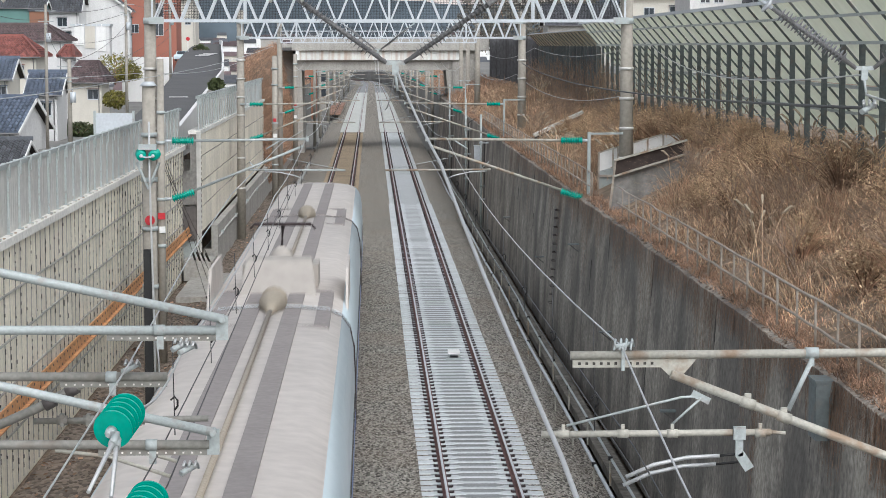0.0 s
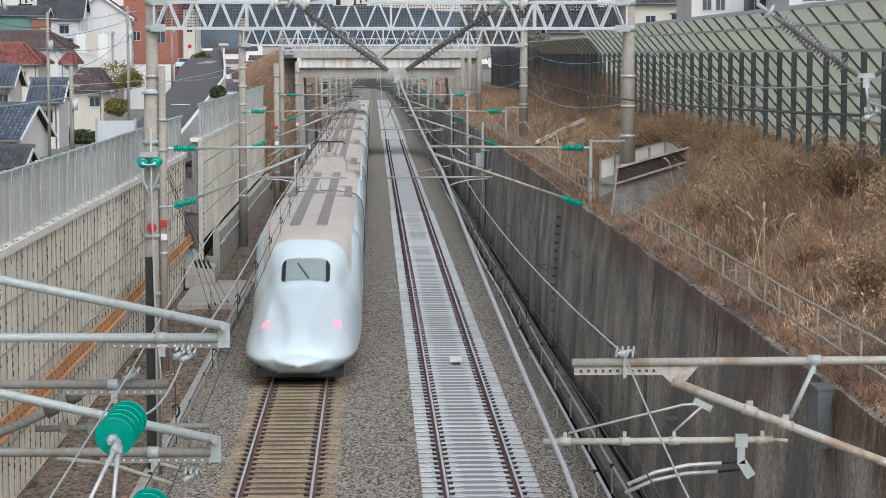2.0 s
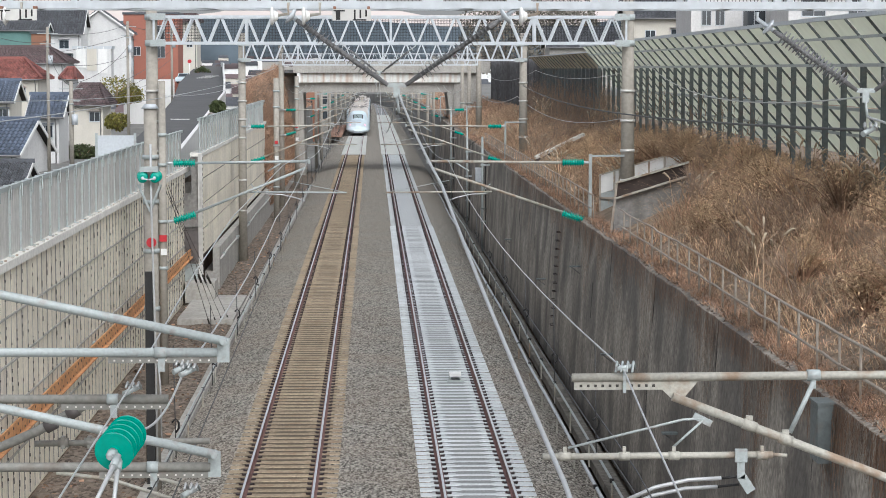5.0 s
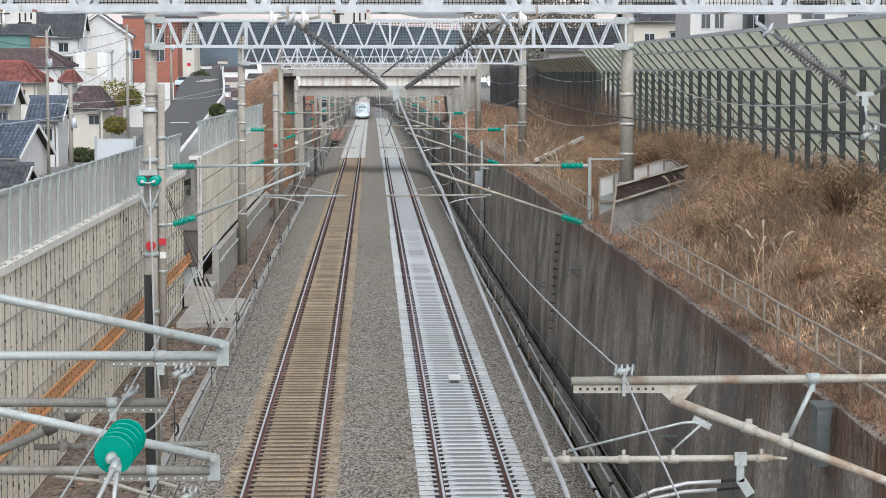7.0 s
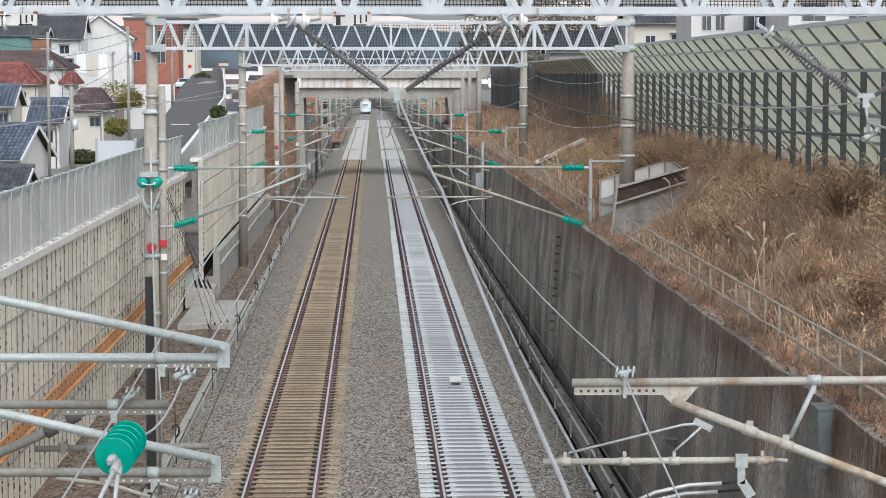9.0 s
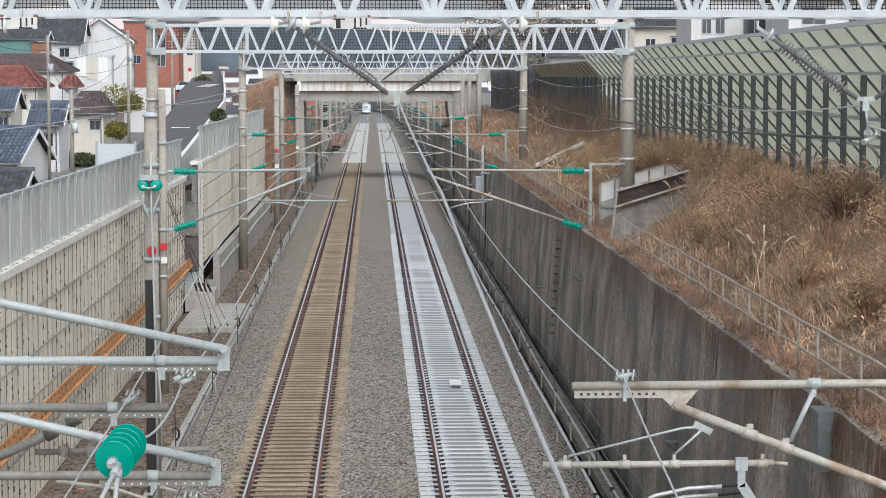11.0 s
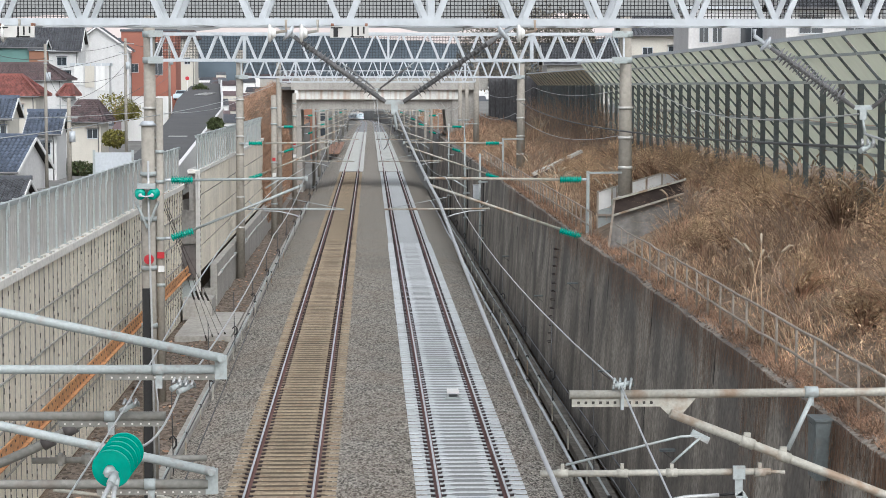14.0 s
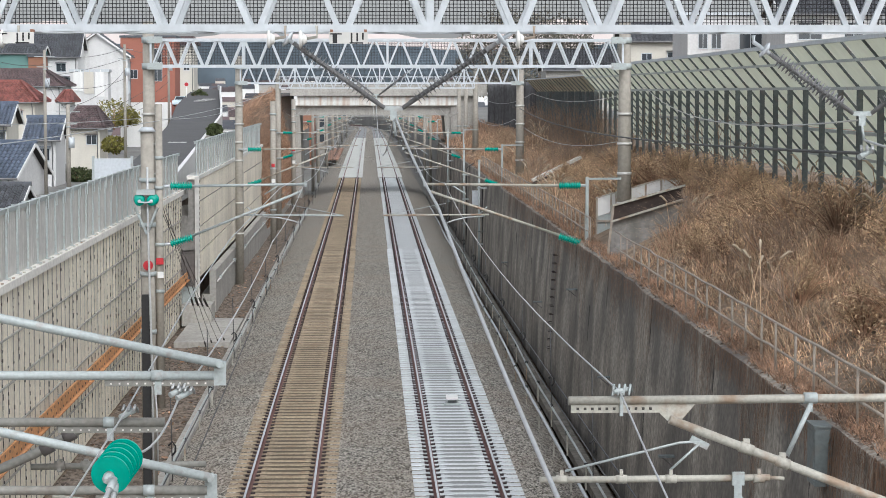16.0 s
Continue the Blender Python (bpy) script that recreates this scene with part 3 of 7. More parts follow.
# rungs and small brackets fixed to the stained wall
root = thing("wall_ladder", "dark steel rung ladder fixed to the stained wall", "ladder", at=(6.0, 73.5, 0))
for k in range(12):
    g = Mesh()
    z = 0.5 + k * 0.28
    g.tube([(0.0 + z * 0.062, -0.22, z), (-0.14 + z * 0.062, -0.22, z), (-0.14 + z * 0.062, 0.22, z), (0.0 + z * 0.062, 0.22, z)], 0.014, 6)
    part("rung", g, M["clip"], root)
for y, z in ((56, 1.75), (78, 1.6), (97, 1.55), (66, 3.1), (118, 1.6), (44, 1.7), (140, 1.6)):
    root = thing("cable_bracket", "small grey steel cable bracket on the stained wall", "bracket", "cable brackets", (6.0 + z * 0.062, y, z))
    g = Mesh()
    g.box(-0.34, 0.02, -0.09, 0.09, -0.02, 0.02)
    part("arm", g, M["post_green"], root)
    g = Mesh()
    g.bar((-0.28, 0, -0.02), (0.0, 0, -0.24), 0.03, 0.025)
    part("brace", g, M["fence_dark"], root)
for y, z0, z1 in ((49, 1.0, 2.2), (62, 2.0, 3.0), (84, 2.2, 2.7), (93, 2.6, 3.1)):
    g = Mesh()
    x = 6.0 + z0 * 0.062
    g.bar((x - 0.01, y, z0), (x + (z1 - z0) * 0.062 - 0.01, y, z1), 0.05, 0.09)
    part("weep_hole", g, M["joint"], wall_right)
root = thing("junction_box", "flat grey steel cabinet on the stained wall", "cabinet", at=(6.2, 30.0, 3.62))
g = Mesh()
g.box(-0.18, 0.05, -0.26, 0.26, 0, 0.8)
g.box(-0.2, 0.06, -0.28, 0.28, 0.8, 0.83)
part("body", g, M["post_green"], root)
g = Mesh()
g.box(-0.19, -0.18, -0.22, 0.22, 0.05, 0.74)
part("door", g, M["post_green"], root)
for y, top in ((118, 5.4), (137, 5.8), (165, 6.2)):
    root = thing("cable_riser", "pale steel cable riser pipe strapped to the stained wall", "pipe", "cable risers", (5.82, y, -0.9))
    g = Mesh()
    g.tube([(0, 0, 0), (0, 0, top + 0.9)], 0.06, 10)
    part("pipe", g, M["steel"], root)
    g = Mesh()
    g.tube([(0.16, 0.1, 0), (0.18, 0.1, top - 0.6), (0.6, 0.1, top - 0.3)], 0.03, 8)
    part("cable", g, M["wire_dark"], root)
    for z in (1.8, 3.3, 4.8):
        g = Mesh()
        g.box(-0.1, 0.4, -0.1, 0.1, z - 0.04, z + 0.04)
        part("strap", g, M["steel"], root)
root = thing("switch_box", "small pale switch box on a wall bracket", "box", at=(5.95, 124, 2.7))
g = Mesh()
g.box(-0.22, 0.16, -0.15, 0.15, 0, 0.75)
g.box(-0.24, 0.18, -0.17, 0.17, 0.75, 0.79)
part("body", g, M["steel_light"], root)
g = Mesh()
g.box(-0.1, 0.22, -0.05, 0.05, -0.1, 0.0)
part("bracket", g, M["steel"], root)
# crumbling, overgrown lip on the wall
g = Mesh()
for k in range(900):
    y = 26 + 120 * rnd.random() ** 1.3
    sx = rnd.uniform(0.03, 0.08)
    c = Vector((rnd.uniform(6.3, 6.6), y, 4.44))
    q = [c + Vector((rnd.uniform(-sx, sx), rnd.uniform(-sx * 2, sx * 2), 0)) for _ in range(4)]
    t = c + Vector((0, 0, rnd.uniform(0.02, 0.06)))
    g.add([*q, t], [(0, 1, 4), (1, 2, 4), (2, 3, 4), (3, 0, 4)])
tagged(part("crumbled_lip", g, M["soil"], wall_right), kind="stuff")
# dead creepers and roots trailing down the face
g = Mesh()
rr = random.Random(31)
for k in range(2600):
    y = 25 + 75 * rr.random() ** 1.5
    n = noise.noise((y * 0.35, 2.0, 0.0))
    length = rr.uniform(0.15, 0.6) + max(0.0, n + 0.1) * 4.5 * rr.random() ** 2
    z, w, yy = 4.45, rr.uniform(0.004, 0.011), y
    pts = []
    for j in range(5):
        pts.append((6.255 - max(0.0, 4.4 - z) * 0.066 - rr.uniform(0.01, 0.05), yy, z))
        z -= length / 4
        yy += rr.uniform(-0.05, 0.05)
    g.sheet([[(x, q - w, zz), (x, q + w, zz)] for x, q, zz in pts])
tagged(part("trailing_roots", g, M["root"], wall_right, "brown dead creepers and roots"), kind="stuff")
g = Mesh()
g.tube([(-6.6, 97 + 5 * k, 0.75 + 0.05 * math.sin(k * 1.3)) for k in range(19)], 0.04, 8)
root = thing("wall_conduit", "dark conduit pipe clipped along the concrete plinth", "pipe")
part("pipe", g, M["fence_steel"], root)
for k in range(9):
    g = Mesh()
    g.box(-6.66, -6.54, 99 + 10 * k, 99.12 + 10 * k, 0.68, 0.86)
    part("clip", g, M["steel"], root)

# ---- lattice gantries ----
GANTRIES = [(20, 9.52, -6.6, 7.7), (67, 9.73, -6.6, 7.72), (110, 9.4, -6.4, 7.46), (155, 9.25, -6.3, 7.4), (262, 7.6, -6, 6.8), (312, 7.2, -6, 6.8),
            (362, 6.9, -6, 6.8), (425, 6.4, -6, 6.8), (500, 5.6, -6, 6.8), (600, 4.4, -6, 6.8)]


def concrete_pole(x, y, z0, z1, r, label, parent=None, bands=(), name="catenary_pole", far=False):
    root = thing(name, label, "pole", "catenary poles", (x, y, z0)) if parent is None else parent
    base = (0, 0, 0) if parent is None else (x, y, z0)
    g = Mesh()
    g.tube([(base[0], base[1], base[2]), (base[0], base[1], base[2] + z1 - z0)], [r, r * 0.82], 8 if far else 18)
    part("shaft", g, M["pole"], root)
    for z in bands:
        g = Mesh()
        g.tube([(base[0], base[1], base[2] + z - z0 - 0.05), (base[0], base[1], base[2] + z - z0 + 0.05)], r * 1.06, 14)
        part("band", g, M["steel"], root)
    return root


def gantry(y, zb, GAN_L, GAN_R):
    far = y > 150
    root = thing("lattice_gantry", "pale grey steel lattice gantry on concrete poles over the tracks" if y > 30 else
                 "pale grey steel lattice gantry with black netting over the tracks", "gantry", "lattice gantries", (0, y, 0))
    depth, wide = 0.78, 0.7 if y > 30 else 0.6
    xl, xr = GAN_L + 0.1, GAN_R - 0.1
    dx, dz = track_at(y)
    if y > 150:
        xl, xr = xl + dx, xr + dx
    c = 0.066 if y < 30 else 0.085
    for j, oy in enumerate((0.0, wide)):
        for z in (zb, zb + depth):
            g = Mesh()
            g.bar((xl, oy, z), (xr, oy, z), c, c)
            if not far:
                for k in range(24):
                    xx = xl + 0.3 + k * (xr - xl - 0.6) / 23
                    g.box(xx - 0.06, xx + 0.06, oy - c / 2 - 0.008, oy - c / 2, z - 0.03, z + 0.03)
            part("chord", g, M["steel_light"], root)
        n = 18
        p = (xr - xl) / n
        shapes = []
        for lo, hi in ((0.04, p / 2 - 0.03), (p - 0.04, p / 2 + 0.03)):
            g = Mesh()
            g.bar((lo, 0, 0), (hi, 0, depth), 0.05, 0.05)
            shapes.append(g.data("brace", [M["steel_light"]]))
        for k in range(n):
            for me in shapes:
                part("brace", me, None, root).location = (xl + k * p, oy, zb)
        g = Mesh()
        g.bar((0, 0, 0), (0, 0, depth), 0.06, 0.06)
        me = g.data("upright", [M["steel_light"]])
        for k in (0, 3.5, 9, 14.5, 18):
            part("upright", me, None, root).location = (xl + k * p, oy, zb)
    g = Mesh()
    n = 18
    p = (xr - xl) / n
    g.bar((0, 0, 0), (p / 2, wide, 0), 0.04, 0.04)
    me = g.data("cross_tie", [M["steel_light"]])
    for k in range(n):
        for z in (zb, zb + depth):
            part("cross_tie", me, None, root).location = (xl + k * p, 0, z)
    if y < 130:
        # bird netting stretched over the rear face and the underside
        g = Mesh()
        s = {20: 0.034, 67: 0.046, 110: 0.062}[y]
        t = {20: 0.007, 67: 0.0095, 110: 0.012}[y]
        k = 0
        x = xl
        while x < xr:
            w = 0.004 * math.sin(k * 1.7)
            g.box(x, x + t, wide + 0.05 + w, wide + 0.054 + w, zb - 0.02, zb + depth + 0.02)
            x += s
            k += 1
        z = zb
        while z < zb + depth:
            g.box(xl, xr, wide + 0.056, wide + 0.06, z, z + t)
            z += s
        tagged(part("netting", g, M["net"], root, "black bird netting"), kind="stuff")
    pole_z0 = [(-0.7, GAN_L), (4.6, GAN_R)] if y < 200 else [(-0.6, GAN_L), (-0.6, GAN_R)]
    for z0, x in pole_z0:
        g = Mesh()
        g.tube([(x + dx, wide / 2, z0 + dz), (x + dx, wide / 2, zb + depth + 0.55)], [0.22, 0.17], 8 if far else 18)
        shaft = part("pole", g, M["pole"], root)
        if not far:
            for z in (zb, zb + depth):
                g = Mesh()
                g.tube([(x, wide / 2, z - 0.09), (x, wide / 2, z + 0.09)], 0.205, 14)
                s = 1 if x < 0 else -1
                g.box(min(x, x + s * 0.45), max(x, x + s * 0.45), -0.06, 0.02, z - 0.1, z + 0.1)
                part("beam_clamp", g, M["steel"], root)
            for z in (2.0, 3.5, 5.6, 6.5, 7.4, 8.3):
                if z > z0 + 0.3:
                    g = Mesh()
                    g.tube([(x, wide / 2, z - 0.04), (x, wide / 2, z + 0.04)], 0.225, 14)
                    part("band", g, M["fence_steel"], root)
    return root


for row in GANTRIES:
    gantry(*row)


# ---- insulators, cantilevers ----
FINE_SHED = ((0.0, 0.26), (0.42, 0.27), (0.50, 0.42), (0.34, 0.47), (0.50, 0.66), (0.34, 0.71), (0.50, 0.9), (0.28, 0.98), (0.32, 1.02), (0.54, 1.0), (0.62, 0.3), (1.0, 0.26))
FAT_SHED = ((0.0, 0.55), (0.16, 0.58), (0.3, 0.97), (0.5, 1.0), (0.66, 0.96), (0.72, 0.58), (1.0, 0.55))


def insulator(g, a, b, r, n, slot, shed=FINE_SHED):
    """Row of sheds on a core from a to b."""
    a, b = Vector(a), Vector(b)
    pts, rs = [], []
    for k in range(n):
        for o, q in shed:
            pts.append(a.lerp(b, (k + o) / n))
            rs.append(r * q)
    before = len(g.sm)
    g.tube(pts, rs, 26, slot)
    g.sm[before:] = [False] * (len(g.sm) - before)
    return g


def cantilever(y, side, near=False):
    """Hinged pipe bracket that holds the overhead wires. side: +1 for the right pole, -1 for the left."""
    dx, dz = track_at(y)
    label = "steel pipe catenary bracket with green insulators" if not near else "rust-stained steel pipe catenary bracket"
    root = thing("catenary_bracket", label, "catenary bracket", "catenary brackets", (dx, y, dz))
    if side > 0:
        hx, tip, reg0, reg1, px = 6.46, 1.67, 0.41, 3.6, 7.6
    else:
        hx, tip, reg0, reg1, px = -6.05, -1.9, -0.77, -3.7, -6.4
    s = side
    r = 0.042 if not near else 0.04
    pipe = M["steel_rusty"] if (side > 0 or y > 70) else M["steel"]
    g = Mesh()
    g.tube([(hx - s * 0.75, 0, 6.15), (tip, 0, 6.2)], r, 10)
    part("top_pipe", g, pipe, root)
    g = Mesh()
    g.tube([(hx - s * 0.72, 0, 4.65), (tip + s * (0.9 if near else 0.1), 0, 6.0)], r, 10)
    part("strut", g, pipe, root)
    for z0, z1 in ((6.15, 6.15), (4.42, 4.62)):
        g = Mesh()
        insulator(g, (hx - s * 0.1, 0, z0), (hx - s * 0.75, 0, z1), 0.118, 9, 0, FAT_SHED)
        part("insulator", g, M["green"], root, "green ribbed insulator")
    g = Mesh()
    for z in (6.15, 4.41):
        g.tube([(hx - s * 0.12, 0, z), (hx + s * 0.08, 0, z)], 0.045, 8)
    part("end_fitting", g, M["steel_light"], root)
    g = Mesh()
    if side > 0:
        g.bar((hx + 0.1, 0, 3.9), (hx + 0.1, 0, 6.4), 0.09, 0.09)
        for z in (4.2, 6.35):
            g.bar((hx + 0.1, 0, z), (px, 0.2, z), 0.09, 0.06)
    else:
        for z in (4.4, 6.15):
            g.bar((hx - 0.05, 0, z), (px, 0.2, z), 0.12, 0.08)
    part("hinge_frame", g, M["steel"], root)
    g = Mesh()
    g.tube([(reg0, 0, 5.26), (reg1, 0, 5.28)], 0.032 if near else 0.028, 10)
    part("registration_pipe", g, pipe, root)
    g = Mesh()
    mid = (reg0 + reg1) / 2
    g.tube([(reg1 - s * 0.3, 0, 5.28), (reg1 - s * 0.05, 0, 5.52)], 0.015, 6)
    part("tie_rod", g, M["steel"], root)
    g = Mesh()
    g.tube([(mid + s * 0.9, 0, 5.9 if not near else 5.72), (mid + s * 0.5, 0, 6.15)], 0.025, 6)
    part("tie_rod", g, M["steel"], root)
    g = Mesh()
    g.tube([(reg0 + s * 0.1, 0, 5.28), (mid + s * 0.3, 0, 5.62)], 0.01, 6)
    part("tie_rod", g, M["steel"], root)
    cx = LEFT if side < 0 else RIGHT
    for k, o in enumerate((0.0, 0.12)):
        g = Mesh()
        pts = [(cx + s * 1.15, o, 5.22), (cx + s * 0.7, o, 5.2), (cx + s * 0.25, o, 5.1), (cx, o, 5.0)]
        g.tube(pts, 0.017, 8)
        part("steady_arm", g, M["wire_light"], root)
    g = Mesh()
    g.box(tip - 0.04, tip + 0.04, -0.045, 0.045, 6.13, 6.27)
    part("wire_clamp", g, M["steel"], root)
    return root


for gy in (67, 110, 155, 215, 262, 312, 362, 425):
    cantilever(gy, 1)
    cantilever(gy, -1)


def near_right_bracket():
    root = thing("catenary_bracket", "rust-stained steel pipe catenary bracket with a perforated plate", "catenary bracket", "catenary brackets", (0, 20, 0))
    g = Mesh()
    g.tube([(1.80, 0, 6.165), (8.0, 0, 6.195)], 0.04, 16)
    part("top_pipe", g, M["steel_rusty"], root)
    g = Mesh()
    g.box(1.82, 2.62, -0.008, 0.008, 6.055, 6.13)
    g.add([(2.62, 0.008, 6.055), (2.72, 0.008, 5.96), (2.82, 0.008, 5.98), (2.95, 0.008, 6.13), (2.62, 0.008, 6.13), (2.62, -0.008, 6.055), (2.72, -0.008, 5.96), (2.82, -0.008, 5.98), (2.95, -0.008, 6.13), (2.62, -0.008, 6.13)],
          [(0, 1, 2, 3, 4), (9, 8, 7, 6, 5), (0, 5, 6, 1), (1, 6, 7, 2), (2, 7, 8, 3)])
    for k in range(11):
        g.box(1.87 + k * 0.066, 1.895 + k * 0.066, -0.012, -0.008, 6.08, 6.104, 1)
    part("perforated_plate", g, [M["steel_rusty"], M["joint"]], root)
    g = Mesh()
    g.tube([(2.71, -0.06, 6.0), (4.6, -0.06, 5.27), (7.4, -0.06, 4.2)], 0.041, 16)
    part("strut", g, M["steel_rusty"], root)
    for x, z in ((3.41, 5.73), (3.74, 5.60)):
        g = Mesh()
        g.tube([(x - 0.06, -0.06, z + 0.023), (x + 0.06, -0.06, z - 0.023)], 0.052, 14)
        g.box(x - 0.03, x + 0.03, -0.08, -0.04, z + 0.03, z + 0.09)
        part("clamp", g, M["steel_rusty"], root)
    g = Mesh()
    g.tube([(3.78, -0.06, 5.66), (4.0, -0.02, 6.12)], 0.024, 8)
    g.tube([(3.94, 0, 6.18), (4.06, 0, 6.18)], 0.052, 14)
    g.box(3.98, 4.02, -0.03, 0.03, 6.06, 6.15)
    part("link", g, M["steel"], root, "short steel link with bolted clamp")
    g = Mesh()
    g.tube([(1.53, -0.1, 5.46), (3.62, -0.1, 5.47)], 0.031, 14)
    g.tube([(3.62, -0.1, 5.47), (3.75, -0.1, 5.46)], 0.018, 8)
    part("registration_pipe", g, M["steel_rusty"], root)
    for x in (1.73, 2.27, 2.72, 3.52):
        g = Mesh()
        g.tube([(x - 0.05, -0.1, 5.463), (x + 0.05, -0.1, 5.463)], 0.04, 14)
        g.box(x - 0.015, x + 0.015, -0.12, -0.08, 5.49, 5.55)
        part("pipe_clamp", g, M["steel_rusty"], root)
    g = Mesh()
    g.tube([(1.76, -0.1, 5.54), (2.8, -0.08, 5.79), (2.99, -0.08, 5.80)], 0.012, 8)
    g.tube([(2.72, -0.1, 5.55), (2.98, -0.08, 5.78)], 0.012, 8)
    g.bar((2.9, -0.08, 5.83), (3.06, -0.08, 5.75), 0.02, 0.06)
    part("tie_rod", g, M["steel"], root)
    g = Mesh()
    g.box(3.27, 3.38, -0.16, -0.12, 5.41, 5.53)
    g.box(3.29, 3.36, -0.15, -0.13, 5.26, 5.42)
    g.bar((3.33, -0.14, 5.28), (3.42, -0.14, 5.14), 0.02, 0.09)
    part("drop_bracket", g, M["steel"], root, "pale steel bracket holding both steady arms")
    for o, z in ((-0.12, 5.26), (0.1, 5.14)):
        g = Mesh()
        g.tube([(3.15, o, z), (2.85, o, z - 0.015), (2.55, o, z - 0.08), (2.30, o, z - 0.19)], 0.019, 10)
        part("steady_arm", g, M["wire_light"], root)
        g = Mesh()
        g.tube([(3.15, o, z), (3.35, o, z + 0.02)], 0.012, 8)
        part("pin", g, M["black"], root)
    g = Mesh()
    for a in range(4):
        g.tube([(2.19 + a * 0.05, -0.06, 6.22), (2.21 + a * 0.05, 0.0, 6.31), (2.23 + a * 0.05, 0.04, 6.24)], 0.012, 6)
    g.tube([(2.2, -0.05, 6.25), (2.36, 0.02, 6.27)], 0.022, 8)
    g.box(2.26, 2.29, -0.05, -0.02, 6.03, 6.25)
    part("wire_clamp", g, M["steel"], root)
    return root


near_right_bracket()


def near_left_bracket(y, z_pipe, x_pipe, z0, z1, x_tip, label, diag=True, low="steel"):
    """Horizontal pipe with a perforated strip and a sloping tie above it."""
    root = thing("catenary_bracket", label, "catenary bracket", "catenary brackets", (0, y, 0))
    g = Mesh()
    g.tube([(-7.2, 0, z_pipe + 0.02), (x_pipe, 0, z_pipe)], 0.042, 16)
    part("lower_pipe", g, M[low], root)
    g = Mesh()
    g.box(x_pipe - 0.98, x_pipe, -0.008, 0.008, z_pipe - 0.095, z_pipe - 0.03)
    # pale squares paint the bright background seen through the holes
    for k in range(12):
        g.box(x_pipe - 0.93 + k * 0.077, x_pipe - 0.914 + k * 0.077, -0.012, -0.008, z_pipe - 0.078, z_pipe - 0.062, 1)
    part("perforated_plate", g, [M["steel_dull"], M["coping"]], root)
    g = Mesh()
    g.tube([(x_pipe - 0.56, 0, z_pipe), (x_pipe - 0.46, 0, z_pipe)], 0.052, 16)
    g.box(x_pipe - 0.53, x_pipe - 0.47, -0.02, 0.02, z_pipe - 0.17, z_pipe - 0.05)
    part("collar", g, M["steel"], root)
    if diag:
        g = Mesh()
        g.tube([(-7.2, -0.06, z0 + (z0 - z1) * 1.98), (-3.3, -0.06, z0), (x_tip, -0.06, z1)], 0.042, 16)
        part("sloping_pipe", g, M["steel"], root)
        g = Mesh()
        g.box(x_tip - 0.06, x_tip + 0.05, -0.012, 0.012, z_pipe - 0.09, z1 + 0.02)
        g.tube([(x_tip + 0.0, -0.12, z1 - 0.0), (x_tip, 0.04, z1)], 0.03, 10)
        g.tube([(x_tip - 0.1, -0.06, z1 + 0.02), (x_tip + 0.02, -0.06, z1)], 0.03, 10)
        part("end_plate", g, M["steel"], root, "pale rounded gusset plate with pin")
    return root


near_left_bracket(20, 6.41, -1.40, 6.94, 6.52, -1.34, "grey steel pipe catenary bracket with sloping tie")
near_left_bracket(20.4, 5.93, -1.88, 0, 0, 0, "short grey steel pipe bracket beside the track", False, "steel_dull")
near_left_bracket(19.6, 5.44, -1.44, 5.99, 5.56, -1.40, "brownish steel pipe catenary bracket with sloping tie", True, "steel_dull")
root = thing("catenary_bracket", "thin clamped steel pipe carrying hinged fittings", "catenary bracket", "catenary brackets", (0, 21, 0))
g = Mesh()
g.tube([(-3.2, 0, 5.42), (-0.45 - 1.1, 0, 5.44)], 0.03, 12)
part("pipe", g, M["steel_dull"], root)
for x in (-2.93, -2.68, -2.45, -2.2):
    g = Mesh()
    g.tube([(x - 0.05, 0, 5.43), (x + 0.05, 0, 5.43)], 0.045, 12)
    g.box(x - 0.02, x + 0.02, -0.04, 0.04, 5.375, 5.49)
    part("clamp", g, M["steel_dull"], root)
g = Mesh()
g.tube([(-4.2, -0.1, 5.1), (-3.15, -0.1, 5.56), (-2.6, -0.1, 5.86)], 0.045, 12)
part("brace", g, M["steel_dull"], root)
for x, z in ((-3.03, 5.62), (-2.82, 5.74)):
    g = Mesh()
    g.tube([(x - 0.05, -0.1, z - 0.035), (x + 0.05, -0.1, z + 0.02)], 0.058, 12)
    part("clamp", g, M["fence_dark"], root)
for a in (0, 1):
    g = Mesh()
    g.tube([(-3.0 + a * 0.25, 0, 5.14 + a * .06), (-2.5 + a * 0.2, 0, 5.08 + a * .08), (-1.9 + a * 0.05, 0, 4.88 + a * 0.15)], 0.019, 8)
    part("steady_arm", g, M["steel_rusty"], root)

for x, y, z in ((-2.2, 20.3, 6.03), (-1.72, 20.0, 6.27), (-1.66, 20.0, 6.24), (-1.62, 19.6, 5.22), (4.47, 19.97, 8.4)):
    root = thing("wire_clamp", "bright bolted wire clamp on the overhead line", "clamp", "wire clamps", (x, y, z))
    for k in range(3):
        g = Mesh()
        g.tube([(-0.05 + 0.05 * k, -0.05, 0.03), (-0.04 + 0.05 * k, 0, 0.07), (-0.02 + 0.05 * k, 0.05, 0.0)], 0.013, 6)
        part("bolt", g, M["wire_light"], root)
    g = Mesh()
    g.tube([(-0.07, -0.06, -0.03), (0.07, 0.06, 0.03)], 0.028, 8)
    part("body", g, M["steel"], root)

